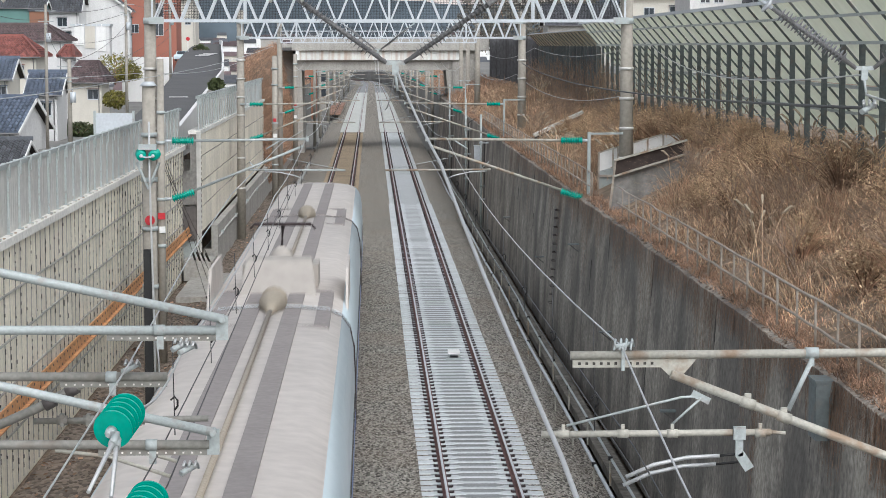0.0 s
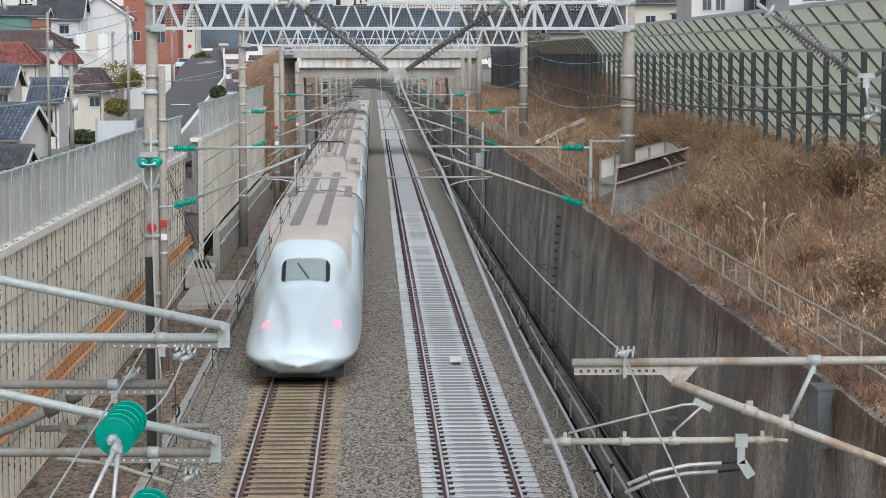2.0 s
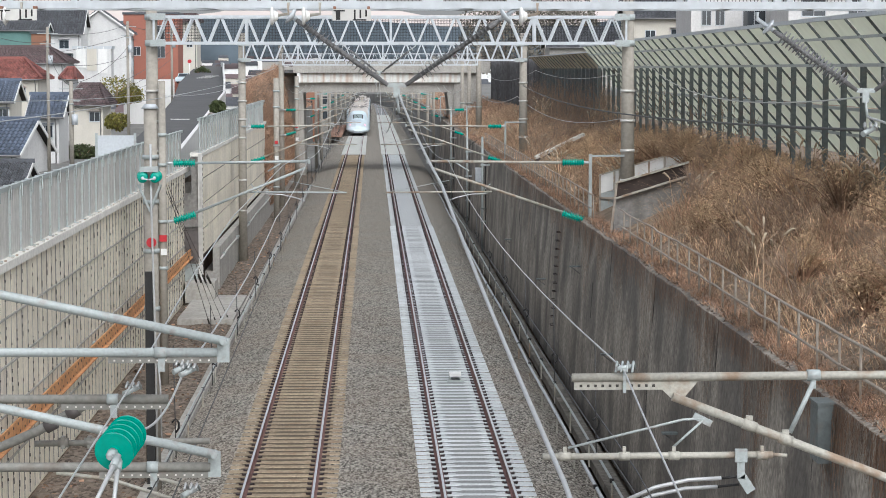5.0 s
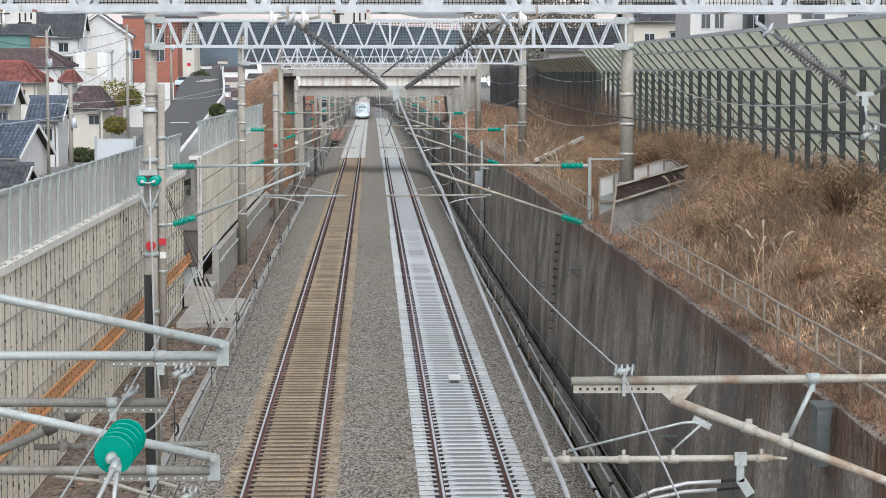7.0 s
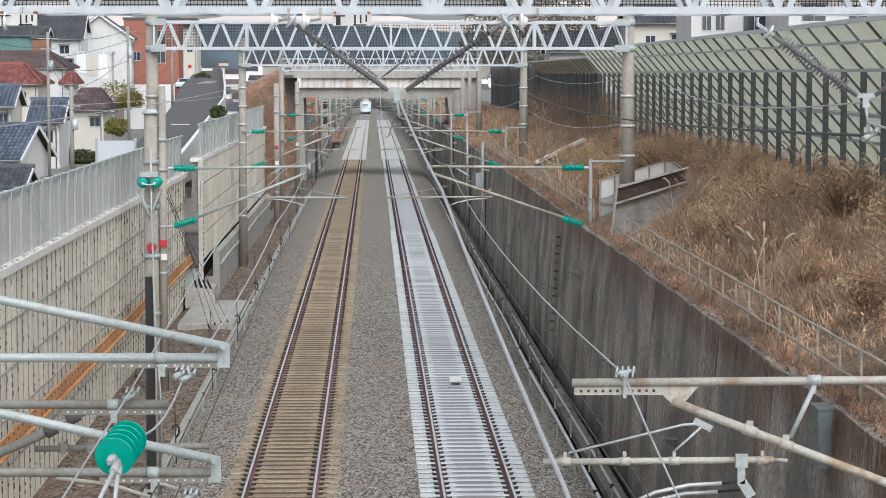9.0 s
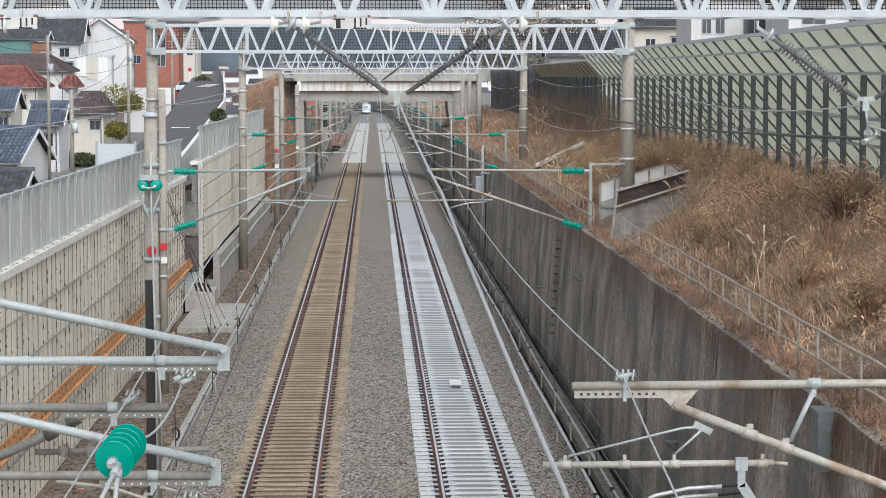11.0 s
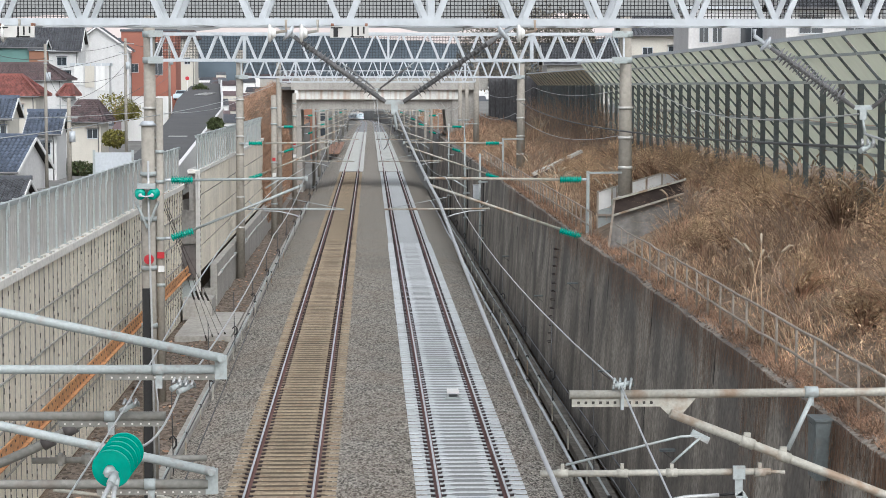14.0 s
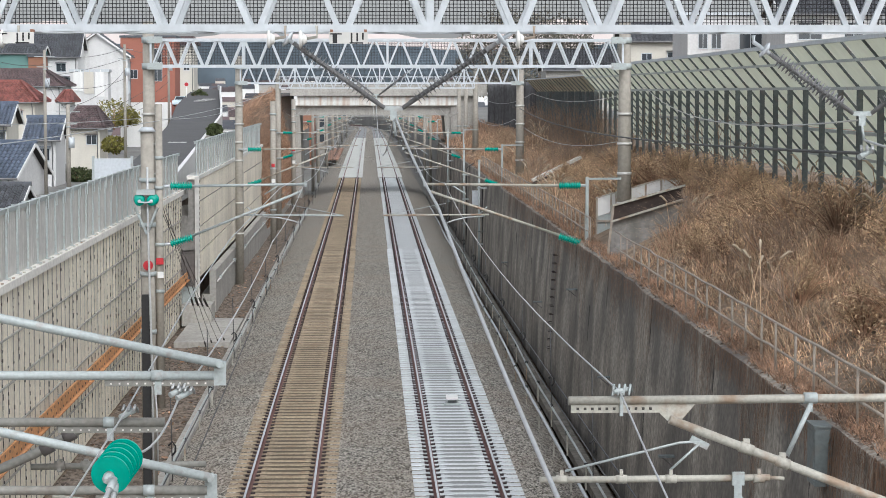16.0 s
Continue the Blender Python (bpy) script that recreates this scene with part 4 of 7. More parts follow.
# big green strain insulators on the anchored wires
for x, y, z, tilt in ((-1.93, 17.0, 6.10, 12), (-1.68, 16.2, 5.57, 14)):
    root = thing("strain_insulator", "large green ribbed strain insulator on an anchored wire", "insulator", "strain insulators", (x, y, z))
    g = Mesh()
    d = Vector((0.07, 0.5, 0.085))
    insulator(g, -d * 0.5, d * 0.5, 0.148, 5, 0)
    part("ribbed_body", g, M["green"], root)
    g = Mesh()
    g.tube([-d * 0.5, -d * 0.62, -d * 0.7], [0.045, 0.04, 0.02], 10)
    cap = part("yoke", g, M["steel"], root)
    g = Mesh()
    g.tube([d * 0.5, d * 0.75], 0.05, 10)
    part("end_cap", g, M["steel"], root)
    for a, b in ((Vector((0.02, -0.36, -0.04)), Vector((-0.11, -1.1, -0.34))), (Vector((0.02, -0.36, -0.06)), Vector((0.03, -0.9, -0.42)))):
        g = Mesh()
        g.tube([-d * 0.66, a, b], [0.02, 0.02, 0.015], 8)
        part("stay_rod", g, M["wire_light"], cap)
        g = Mesh()
        g.tube([a.lerp(b, 0.05), a.lerp(b, 0.2)], 0.032, 8)
        part("shackle", g, M["steel"], cap)


# ---- wires ----
def wire(points, r, mat, label, sag=0.0, category="wire", n=10):
    """A hanging wire through supports; sag in the middle of each span."""
    root = thing("overhead_wire", label, category, "overhead wires")
    pts = []
    for a, b in zip(points, points[1:]):
        a, b = Vector(a), Vector(b)
        for k in range(n):
            u = k / n
            pts.append(a.lerp(b, u) - Vector((0, 0, sag * 4 * u * (1 - u))))
    pts.append(Vector(points[-1]))
    g = Mesh()
    g.tube(pts, r, 6, 0, False)
    part("strand", g, M[mat], root)
    return root


SUP = [20, 67, 110, 155, 215, 262, 312, 362, 425, 500, 600]


def on_line(x, y, z):
    dx, dz = track_at(y)
    return (x + dx, y, z + dz)


wire([(2.35, 2, 5.3)] + [on_line(RIGHT, y, 6.24) for y in SUP], 0.0095, "wire_light", "bright messenger wire over the pale track", 0.42)
wire([(-2.35, 4, 5.4), (-2.2, 20, 6.08), (-2.15, 27, 6.5), (-2.12, 34, 6.72), (-2.08, 52, 6.72), (-2.05, 70, 6.4)], 0.009, "wire_light", "bright anchored messenger wire over the tan track", 0.0, n=4)
wire([on_line(LEFT, y, 6.24) for y in SUP[1:]], 0.012, "wire_light", "bright messenger wire over the tan track", 0.4)
wire([(-1.87, 17.2, 6.16), (-1.72, 20, 6.2), (-1.95, 45, 5.95), (-2.0, 70, 6.2)], 0.011, "wire_light", "bright wire anchored by a green insulator", 0.15)
for cx, lab in ((LEFT, "tan"), (RIGHT, "pale")):
    zig = [on_line(cx + (0.18 if k % 2 else -0.18), y, 5.0) for k, y in enumerate([0] + SUP)]
    wire(zig, 0.0075, "wire_dark", "dark contact wire over the %s track" % lab)
    aux = [on_line(cx + (0.12 if k % 2 else -0.12), y, 5.32) for k, y in enumerate([0] + SUP)]
    wire(aux, 0.0075, "wire_dark", "dark auxiliary wire over the %s track" % lab, 0.05)
    for k in range(1, 8):
        a, b = [0, *SUP][k], [0, *SUP][k + 1]
        if a > 170:
            continue
        for j in range(9):
            u = (j + 0.5) / 9
            y = a + (b - a) * u
            dx, dz = track_at(y)
            ztop = 6.24 - 0.42 * 4 * u * (1 - u)
            root = thing("dropper", "thin dropper hanging from the messenger wire", "dropper", "droppers", (cx + dx, y, dz))
            g = Mesh()
            g.tube([(0, 0, ztop), (0.02, 0, 5.0)], 0.006, 5)
            part("rod", g, M["wire_dark"], root)
            g = Mesh()
            g.tube([(0.02, 0, 5.26), (0.05, 0, 5.3), (0.05, 0, 5.36), (0.02, 0, 5.4), (-0.02, 0, 5.36)], 0.011, 6)
            part("loop_clip", g, M["black"], root)
# thick feeder over the middle, hung from the first gantry
wire([(0.95, 1.5, 6.55), (0.71, 8.2, 7.42), (0.45, 14.5, 8.2), (0.24, 20, 8.72)], 0.0105, "wire_light", "thick pale feeder cable over the middle of the line", 0.03)
for y0, y1, sg in ((20, 70, 0.9), (70, 120, 0.9), (120, 170, 0.8)):
    wire([(0.22, y0, 8.72), (0.22, y1, 8.72)], 0.007, "wire_light", "pale feeder cable over the middle of the line", sg)
wire([(4.47, 20, 8.40), (7.41, 110, 8.17)], 0.017, "wire_dark", "dark feeder cable beside the noise screen", 0.39, n=24)
wire([(4.41, 20, 8.70), (8.3, 67, 9.1), (8.05, 110, 8.9), (8.0, 155, 8.5)], 0.009, "wire_light", "thin pale wire along the poles on the bank", 0.42, n=20)
wire([(5.2, 14, 8.0), (4.46, 20, 8.52)], 0.012, "wire_light", "pale feeder cable tail beside the noise screen")
wire([(-11, 30, 7.95), (-6.5, 55, 8.05), (-5.2, 120, 9.0)], 0.012, "wire_light", "pale feeder cable past the concrete poles", 0.2)
wire([(-11, 24, 8.9), (-7.0, 70, 8.15), (-6.9, 120, 8.2)], 0.010, "wire_light", "pale feeder cable past the concrete poles", 0.25)
wire([(7.8, 70, 7.4), (7.8, 120, 7.5), (7.8, 170, 7.4)], 0.012, "wire_light", "pale feeder cable along the poles on the bank", 0.6)


def vee_string(x, y, z, xs, zs, label):
    """Two insulator strings that meet in a yoke plate."""
    root = thing("insulator_string", label, "insulator", "insulator strings", (0, y, 0))
    for xx in xs:
        top = Vector((xx, 0, zs))
        low = Vector((x + (0.08 if xx > x else -0.08), 0, z + 0.03))
        d = low - top
        g = Mesh()
        g.tube([top + d * 0.16, low], 0.02, 10)
        g.tube([top + d * 0.2, top + d * 0.93], 0.022, 12)
        part("core", g, M["grey_ins"], root)
        for k in range(19):
            u = 0.25 + k * 0.034
            g = Mesh()
            c = top + d * u
            g.tube([c, c + d.normalized() * 0.006, c + d.normalized() * 0.012], [0.02, 0.072, 0.02], 12)
            part("shed", g, M["grey_ins"], root)
        g = Mesh()
        c = top + d * 0.1
        g.tube([c, c + d.normalized() * 0.015, c + d.normalized() * 0.04], [0.07, 0.085, 0.03], 14)
        g.tube([top + Vector((0, 0, 0.06)), top, top + d * 0.18], 0.02, 10)
        part("disc", g, M["steel_light"], root, "grey disc insulator at the top of the string")
    g = Mesh()
    g.box(x - 0.085, x + 0.085, -0.012, 0.012, z + 0.01, z + 0.05)
    g.box(x - 0.03, x + 0.03, -0.012, 0.012, z - 0.08, z + 0.01)
    g.tube([(x, 0, z - 0.07), (x + 0.02, 0, z - 0.22)], 0.012, 8)
    part("yoke_plate", g, M["steel"], root)
    return root


vee_string(0.22, 20, 8.78, (-0.83, 1.30), 9.5, "dark V-shaped pair of insulator strings under the gantry")
vee_string(0.22, 67, 8.85, (-0.83, 1.30), 9.65, "dark V-shaped pair of insulator strings under the gantry")
vee_string(0.22, 110, 8.65, (-0.83, 1.30), 9.4, "dark V-shaped pair of insulator strings under the gantry")
vee_string(4.44, 20, 8.73, (3.45, 5.4), 9.4, "grey V-shaped insulator strings beside the noise screen")
# white porcelain discs under the first gantry
for x in (-3.25, -0.9, -0.62, 1.31):
    root = thing("porcelain_disc", "white porcelain disc insulator under the gantry beam", "insulator", "porcelain discs", (x, 19.9, 9.42))
    g = Mesh()
    g.tube([(-0.0, 0, 0), (0.015, 0, 0), (0.03, 0, 0)], [0.07, 0.085, 0.07], 16)
    g.tube([(0.03, 0, 0), (0.07, 0, 0)], [0.06, 0.03], 12)
    part("disc", g, M["white_ins"], root)
    g = Mesh()
    g.tube([(0.03, 0, 0), (0.16, 0, 0.02), (0.16, 0, 0.12)], 0.014, 8)
    part("pin", g, M["steel_rusty"], root)
for sx in (-3.12, -0.18):
    root = thing("line_sign", "grey sign plate with short dark characters hanging under the gantry", "sign", "line signs", at=(sx, 19.85, 9.43))
    g = Mesh()
    g.box(-0.17, 0.17, -0.01, 0.01, -0.05, 0.05)
    part("plate", g, M["fence_steel"], root)
    g = Mesh()
    g.box(-0.14, -0.10, -0.014, -0.01, -0.045, 0.03)
    g.box(-0.16, -0.06, -0.014, -0.01, 0.03, 0.042)
    for a in (0.0, 0.05, 0.1):
        g.box(0.02 + a, 0.035 + a, -0.014, -0.01, -0.045 + a * .3, 0.045)
    g.box(0.01, 0.13, -0.014, -0.01, -0.05, -0.038)
    part("writing", g, M["black"], root)
    g = Mesh()
    for x in (-0.15, 0.15):
        g.box(x - 0.012, x + 0.012, -0.01, 0.13, 0.05, 0.075)
    part("hanger", g, M["brown"], root)

# ---- front left pole with pulleys ----
root = concrete_pole(-4.95, 50, -0.6, 8.1, 0.175, "thick concrete pole with green pulleys and a dark cable casing", bands=(7.0, 6.0, 4.9, 3.6, 2.5))
g = Mesh()
g.tube([(0, 0, 8.68), (0, 0, 8.78)], [0.2, 0.12], 16)
part("cap", g, M["steel_light"], root)
for x in (-0.13, 0.13):
    g = Mesh()
    pts, rad = [], []
    for k in range(5):
        y = -0.50 + 0.055 * k
        for dy, rr in ((0.0, 0.07), (0.012, 0.122 - 0.003 * (4 - k)), (0.024, 0.126 - 0.003 * (4 - k)), (0.034, 0.07)):
            pts.append((x + (y + dy + 0.5) * (0.12 if x > 0 else -0.12), y + dy, 7.15 + (y + dy + 0.5) * 0.14))
            rad.append(rr)
    g.tube(pts, rad, 20)
    insulator = part("pulley", g, M["green"], root, "green ribbed pulley insulator")
    g = Mesh()
    g.tube([(x, -0.58, 7.14), (x, -0.53, 7.145), (x, -0.525, 7.145), (x, -0.49, 7.15)], [0.02, 0.02, 0.04, 0.04], 12)
    g.bar((x, -0.565, 7.14), (0.0, -0.565, 7.12), 0.025, 0.03)
    part("hub", g, M["steel_light"], insulator, "grey steel hub pin")
g = Mesh()
g.box(-0.2, 0.2, -0.45, -0.25, 7.28, 7.4)
g.bar((-0.25, -0.3, 7.0), (0.0, -0.22, 6.4), 0.05, 0.05)
g.bar((0.25, -0.3, 7.0), (0.0, -0.22, 6.4), 0.05, 0.05)
part("pulley_frame", g, M["steel"], root)
g = Mesh()
g.box(-0.12, 0.07, -0.32, -0.18, 0.2, 5.05)
part("casing", g, M["black"], root, "dark brown cable casing")
g = Mesh()
g.tube([(0.03, -0.3, 7.9), (0.04, -0.36, 6.5), (0.1, -0.36, 3.5), (0.12, -0.36, 0.3)], 0.025, 8)
g.tube([(0.06, -0.3, 4.0), (0.2, -0.36, 2.5), (0.22, -0.36, 1.2)], 0.02, 8)
part("cable", g, M["wire_light"], root)
g = Mesh()
g.tube([(0.02, -0.23, 5.7), (0.02, -0.18, 5.7)], 0.11, 20)
part("marker_disc", g, M["red"], root, "red round marker disc")
root = concrete_pole(-6.28, 67, -0.6, 8.6, 0.125, "slim concrete pole carrying the slim catenary bracket", bands=(7.0, 6.1, 4.4, 3.0))
g = Mesh()
g.box(-0.1, 0.12, -0.17, -0.12, 4.41, 4.6)
part("marker_band", g, M["red"], root, "red marker plate")
g = Mesh()
g.box(-0.06, 0.12, -0.17, -0.12, 4.0, 4.19)
part("plate", g, M["white"], root, "white number plate")
for y, x in ((140, -6.0), (178, -6.0)):
    root = concrete_pole(x, y, -0.6, 9.5 if y == 92 else 8.4, 0.2, "concrete catenary pole beside the screen wall", bands=(1.6, 4.2, 6.6, 7.6))
    g = Mesh()
    g.box(-0.1, 0.1, -0.22, -0.19, 4.9, 5.1)
    part("marker_plate", g, M["red"], root, "red marker plate")
    g = Mesh()
    g.box(-0.1, 0.14, -0.22, -0.19, 3.9, 4.15)
    part("plate", g, M["white"], root)

# ---- noise screen on the bank ----
def noise_screen():
    SX = 10.6
    root = thing("noise_screen", "noise screen of pale translucent sloping panels on dark steel posts", "noise screen", at=(SX, 0, 0))
    post = Mesh()
    for s in (-0.07, 0.07):
        post.box(-0.055, 0.055, s - 0.008, s + 0.008, 5.6, 9.15)
    post.box(-0.01, 0.01, -0.07, 0.07, 5.6, 9.15)
    pd = post.data("screen_post", [M["post_green"]])
    raf = Mesh()
    raf.bar((-0.85, 0, 10.0), (2.1, 0, 6.6), 0.05, 0.05)
    rd = raf.data("screen_rafter", [M["post_green"]])
    sheets = []
    for a, b in ((-0.83, 0.0), (0.03, 0.86), (0.9, 2.05)):
        za, zb = 10.0 - (a + 0.85) * 3.4 / 2.95, 10.0 - (b + 0.85) * 3.4 / 2.95
        sh = Mesh()
        p = [(x + o, yy, z + 0.04 + o) for o in (0.0, 0.012) for x, yy, z in ((a, 0.05, za), (a, 1.95, za), (b, 1.95, zb), (b, 0.05, zb))]
        sh.add(p, [(0, 1, 2, 3), (7, 6, 5, 4), (0, 4, 5, 1), (1, 5, 6, 2), (2, 6, 7, 3), (3, 7, 4, 0)])
        sheets.append(sh.data("screen_sheet", [M["screen"]]))
    y = 34.0
    while y < 104:
        for nm, dt in (("post", pd), ("rafter", rd), *(("sheet", e) for e in sheets)):
            ob = part(nm, dt, None, root)
            ob.location = (0, y + (rnd.uniform(-0.01, 0.01)), 0)
        y += 2.0
    for x, z, w in ((-0.86, 10.03, 0.09), (-0.5, 9.62, 0.06), (-0.02, 9.04, 0.07), (0.88, 8.0, 0.08), (1.5, 7.3, 0.07)):
        g = Mesh()
        g.bar((x - 0.04, 34, z), (x - 0.04, 104, z), w, w)
        part("rail", g, M["steel_light"] if z > 10 else M["steel"], root)
    # farther stretch: lower, darker, with a short tilted crown
    dark = Mesh()
    dark.box(0.06, 0.12, 0.05, 1.95, 5.2, 8.95)
    dd = dark.data("dark_sheet", [M["dark_screen"]])
    cr = Mesh()
    p = [(x, yy, z + o) for o in (0.0, 0.02) for x, yy, z in ((-0.6, 0.02, 9.72), (-0.6, 1.98, 9.72), (0.12, 1.98, 8.98), (0.12, 0.02, 8.98))]
    cr.add(p, [(0, 1, 2, 3), (7, 6, 5, 4), (0, 4, 5, 1), (1, 5, 6, 2), (2, 6, 7, 3), (3, 7, 4, 0)])
    cd = cr.data("crown_sheet", [M["screen_olive"]])
    post2 = Mesh()
    post2.box(-0.1, 0.05, -0.08, 0.08, 5.2, 9.0)
    post2.bar((-0.6, 0, 9.68), (0.05, 0, 9.0), 0.04, 0.04)
    p2 = post2.data("far_post", [M["post_green"]])
    tall = Mesh()
    tall.box(0.06, 0.12, 0.03, 1.97, 5.0, 9.6)
    tall.box(-0.08, 0.06, -0.06, 0.06, 5.0, 9.65)
    td = tall.data("tall_sheet", [M["dark_screen"]])
    while y < 200:
        for nm, dt in (("post", p2), ("dark_sheet", dd), ("crown_sheet", cd)) if y < 142 else (("tall_sheet", td),):
            ob = part(nm, dt, None, root)
            ob.location = (0, y, 0)
        y += 2.0
    g = Mesh()
    g.bar((-0.62, 104, 9.74), (-0.62, 142, 9.74), 0.08, 0.06)
    part("rail", g, M["steel_light"], root)
    return root


noise_screen()


# ---- pipe railing on the right wall ----
def railing(y0, y1):
    root = thing("pipe_railing", "rusty grey pipe railing along the top of the stained wall", "railing", at=(6.55, 0, 4.4))
    pd = Mesh()
    pd.tube([(0, 0, 0), (0, 0, 0.85)], 0.02, 8)
    pm_ = pd.data("rail_post", [M["old_rail"]])
    y = y0
    while y < y1:
        ob = part("post", pm_, None, root)
        ob.location = (rnd.uniform(-0.02, 0.02), y, 0)
        y += 1.5
    for z in (0.85, 0.42):
        g = Mesh()
        g.tube([(rnd.uniform(-0.02, 0.02), yy, z + rnd.uniform(-0.015, 0.015)) for yy in [y0 + (y1 - y0) * k / 30 for k in range(31)]], 0.022, 8)
        part("rail", g, M["old_rail"], root)
    return root


railing(28, 59)
railing(66, 130)

# chute across the bank: near wall with a dark edge beam, far wall faced with white boards
root = thing("bank_chute", "grey sheet-faced chute stepping up the bank with white-lined back wall", "chute", at=(0, 61, 0))


def slab(points, y0, y1):
    """Flat plate: an outline of x, z points between two depths."""
    g = Mesh()
    n = len(points)
    g.add([(x, y, z) for y in (y0, y1) for x, z in points],
          [tuple(range(n)), tuple(range(2 * n - 1, n - 1, -1))] + [(k, (k + 1) % n + 0, n + (k + 1) % n, n + k) for k in range(n)])
    return g


part("near_wall", slab([(6.6, 4.2), (8.75, 5.0), (8.75, 6.1), (6.69, 5.5)], 0.05, 0.25), M["shade_concrete"], root)
part("edge_beam", slab([(6.68, 5.44), (8.62, 6.04), (8.6, 6.37), (6.69, 5.83)], -0.08, 0.0), M["brown_black"], root, "dark brown edge beam")
g = Mesh()
g.bar((6.66, -0.1, 5.85), (8.66, -0.1, 6.41), 0.14, 0.05)
g.bar((6.66, -0.1, 5.42), (8.6, -0.1, 6.02), 0.1, 0.05)
part("edge_trim", g, M["steel_rusty"], root)
g = Mesh()
g.bar((6.69, -0.12, 5.86), (6.52, -0.12, 4.3), 0.06, 0.05)
part("frame_post", g, M["old_rail"], root)
TOPS = [(6.98, 5.70), (7.42, 5.83), (7.58, 5.88), (8.02, 6.0), (8.48, 6.13), (8.96, 6.26), (9.6, 6.27)]
for (x0, z0), (x1, z1) in zip(TOPS, TOPS[1:]):
    part("board", slab([(x0 + 0.03, z0 - 0.55), (x1 - 0.03, z1 - 0.55), (x1 - 0.03, z1), (x0 + 0.03, z0)], 7.2, 7.26), M["white"], root, "white board")
    g = Mesh()
    g.bar((x0, 7.17, z0 - 0.6), (x0, 7.17, z0 + 0.03), 0.05, 0.05)
    part("board_post", g, M["steel_rusty"], root)
g = Mesh()
g.bar((6.96, 7.19, 5.72), (8.96, 7.19, 6.29), 0.06, 0.04)
g.bar((8.96, 7.19, 6.29), (9.64, 7.19, 6.30), 0.06, 0.04)
part("top_rail", g, M["steel_rusty"], root)
part("far_wall", slab([(6.98, 4.2), (9.6, 5.2), (9.6, 5.72), (7.0, 5.16)], 7.2, 7.4), M["steel"], root)
g = Mesh()
g.bar((6.98, 7.15, 5.02), (7.7, 7.15, 5.0), 0.05, 0.07)
g.bar((6.97, 7.15, 4.3), (6.97, 7.15, 5.72), 0.05, 0.05)
part("side_rail", g, M["old_rail"], root)

# ---- overbridge ----
root = thing("road_overbridge", "weathered cream concrete and steel road bridge across the cutting", "bridge", at=(0, 200, 0))
g = Mesh()
g.box(-6.6, 8.1, 0, 8, 6.9, 7.75)
part("concrete_beam", g, M["concrete"], root)
g = Mesh()
g.box(-6.4, 7.9, -0.5, 8.5, 7.78, 8.6)
for k in range(14):
    g.box(-6.0 + k * 0.95, -5.93 + k * 0.95, -0.56, -0.5, 7.8, 8.58)
part("girder", g, material("streaked_white_girder", (0.76, 0.76, 0.72), 0.7, var=0.1, grain=5, streak=0.8, streak_color=(0.42, 0.24, 0.13)), root, "white girder with rust streaks")
g = Mesh()
g.box(-7.0, 10.5, -0.9, -0.65, 8.64, 9.5)
g.box(-7.0, 10.5, -0.95, -0.6, 9.5, 9.65)
for k in range(18):
    g.box(-6.9 + k * 0.98, -6.8 + k * 0.98, -0.96, -0.9, 8.64, 9.5)
part("parapet", g, M["concrete"], root)
g = Mesh()
g.box(-9.5, 10.5, -0.65, 9, 8.62, 8.9)
part("deck", g, M["asphalt"], root)
for x0, x1, l in ((-6.6, -6.0, 1), (6.7, 7.3, -1)):
    g = Mesh()
    g.add([(x0 - l * 0.8, 0, -1), (x1, 0, -1), (x1 - l * 0.15, 0, 6.9), (x0, 0, 6.9), (x0 - l * 0.8, 8, -1), (x1, 8, -1), (x1 - l * 0.15, 8, 6.9), (x0, 8, 6.9)],
          [(0, 1, 2, 3), (7, 6, 5, 4), (1, 5, 6, 2), (0, 3, 7, 4), (3, 2, 6, 7)])
    part("pier", g, M["concrete"], root)
for x, w in ((-9.6, 2.6), (7.3, 2.3)):
    g = Mesh()
    g.box(x, x + w, 2.5 if x < 0 else -0.3, 9, -1, 9.2)
    part("abutment", g, M["concrete"], root)
for x in (7.9, 8.5):
    root = concrete_pole(x, 196, -0.6, 9.6, 0.2, "concrete catenary pole before the overbridge", bands=(4, 6))

# ---- road on the left ----
ROAD = [(70, -8.6, -12.5, 4.36), (95, -8.6, -12.2, 4.45), (120, -9.9, -13.4, 4.6), (160, -11.6, -15.4, 5.4), (200, -13.3, -17.8, 6.2), (260, -17.2, -22.4, 7.3),
        (330, -22, -27, 8.4), (400, -26.5, -31.5, 9.3), (430, -29, -34, 9.5)]
g = Mesh()
g.sheet([[(b, y, z), ((a + b) / 2, y, z + 0.05), (a, y, z)] for y, a, b, z in ROAD])
road = setting("road", g, M["asphalt"], "narrow grey asphalt lane climbing beside the cutting", "road")
g = Mesh()
for (y0, a0, b0, z0), (y1, a1, b1, z1) in zip(ROAD, ROAD[1:]):
    g.add([(a0, y0, z0 - 3), (a1, y1, z1 - 3), (a1, y1, z1 + 0.75), (a0, y0, z0 + 0.75), (a0 + 0.2, y0, z0 - 3), (a1 + 0.2, y1, z1 - 3), (a1 + 0.2, y1, z1 + 0.75), (a0 + 0.2, y0, z0 + 0.75)],
          [(0, 1, 2, 3), (7, 6, 5, 4), (3, 2, 6, 7)])
part("guard_wall", g, M["white"], road, "white concrete guard wall")
g = Mesh()
for (y0, a0, b0, z0), (y1, a1, b1, z1) in zip(ROAD, ROAD[1:]):
    g.add([(b0 - 1.0, y0, z0 - 4.5), (b0, y0, z0 - 0.02), (b1, y1, z1 - 0.02), (b1 - 1.0, y1, z1 - 4.5)], [(0, 1, 2, 3)])
part("side_wall", g, M["concrete"], road)
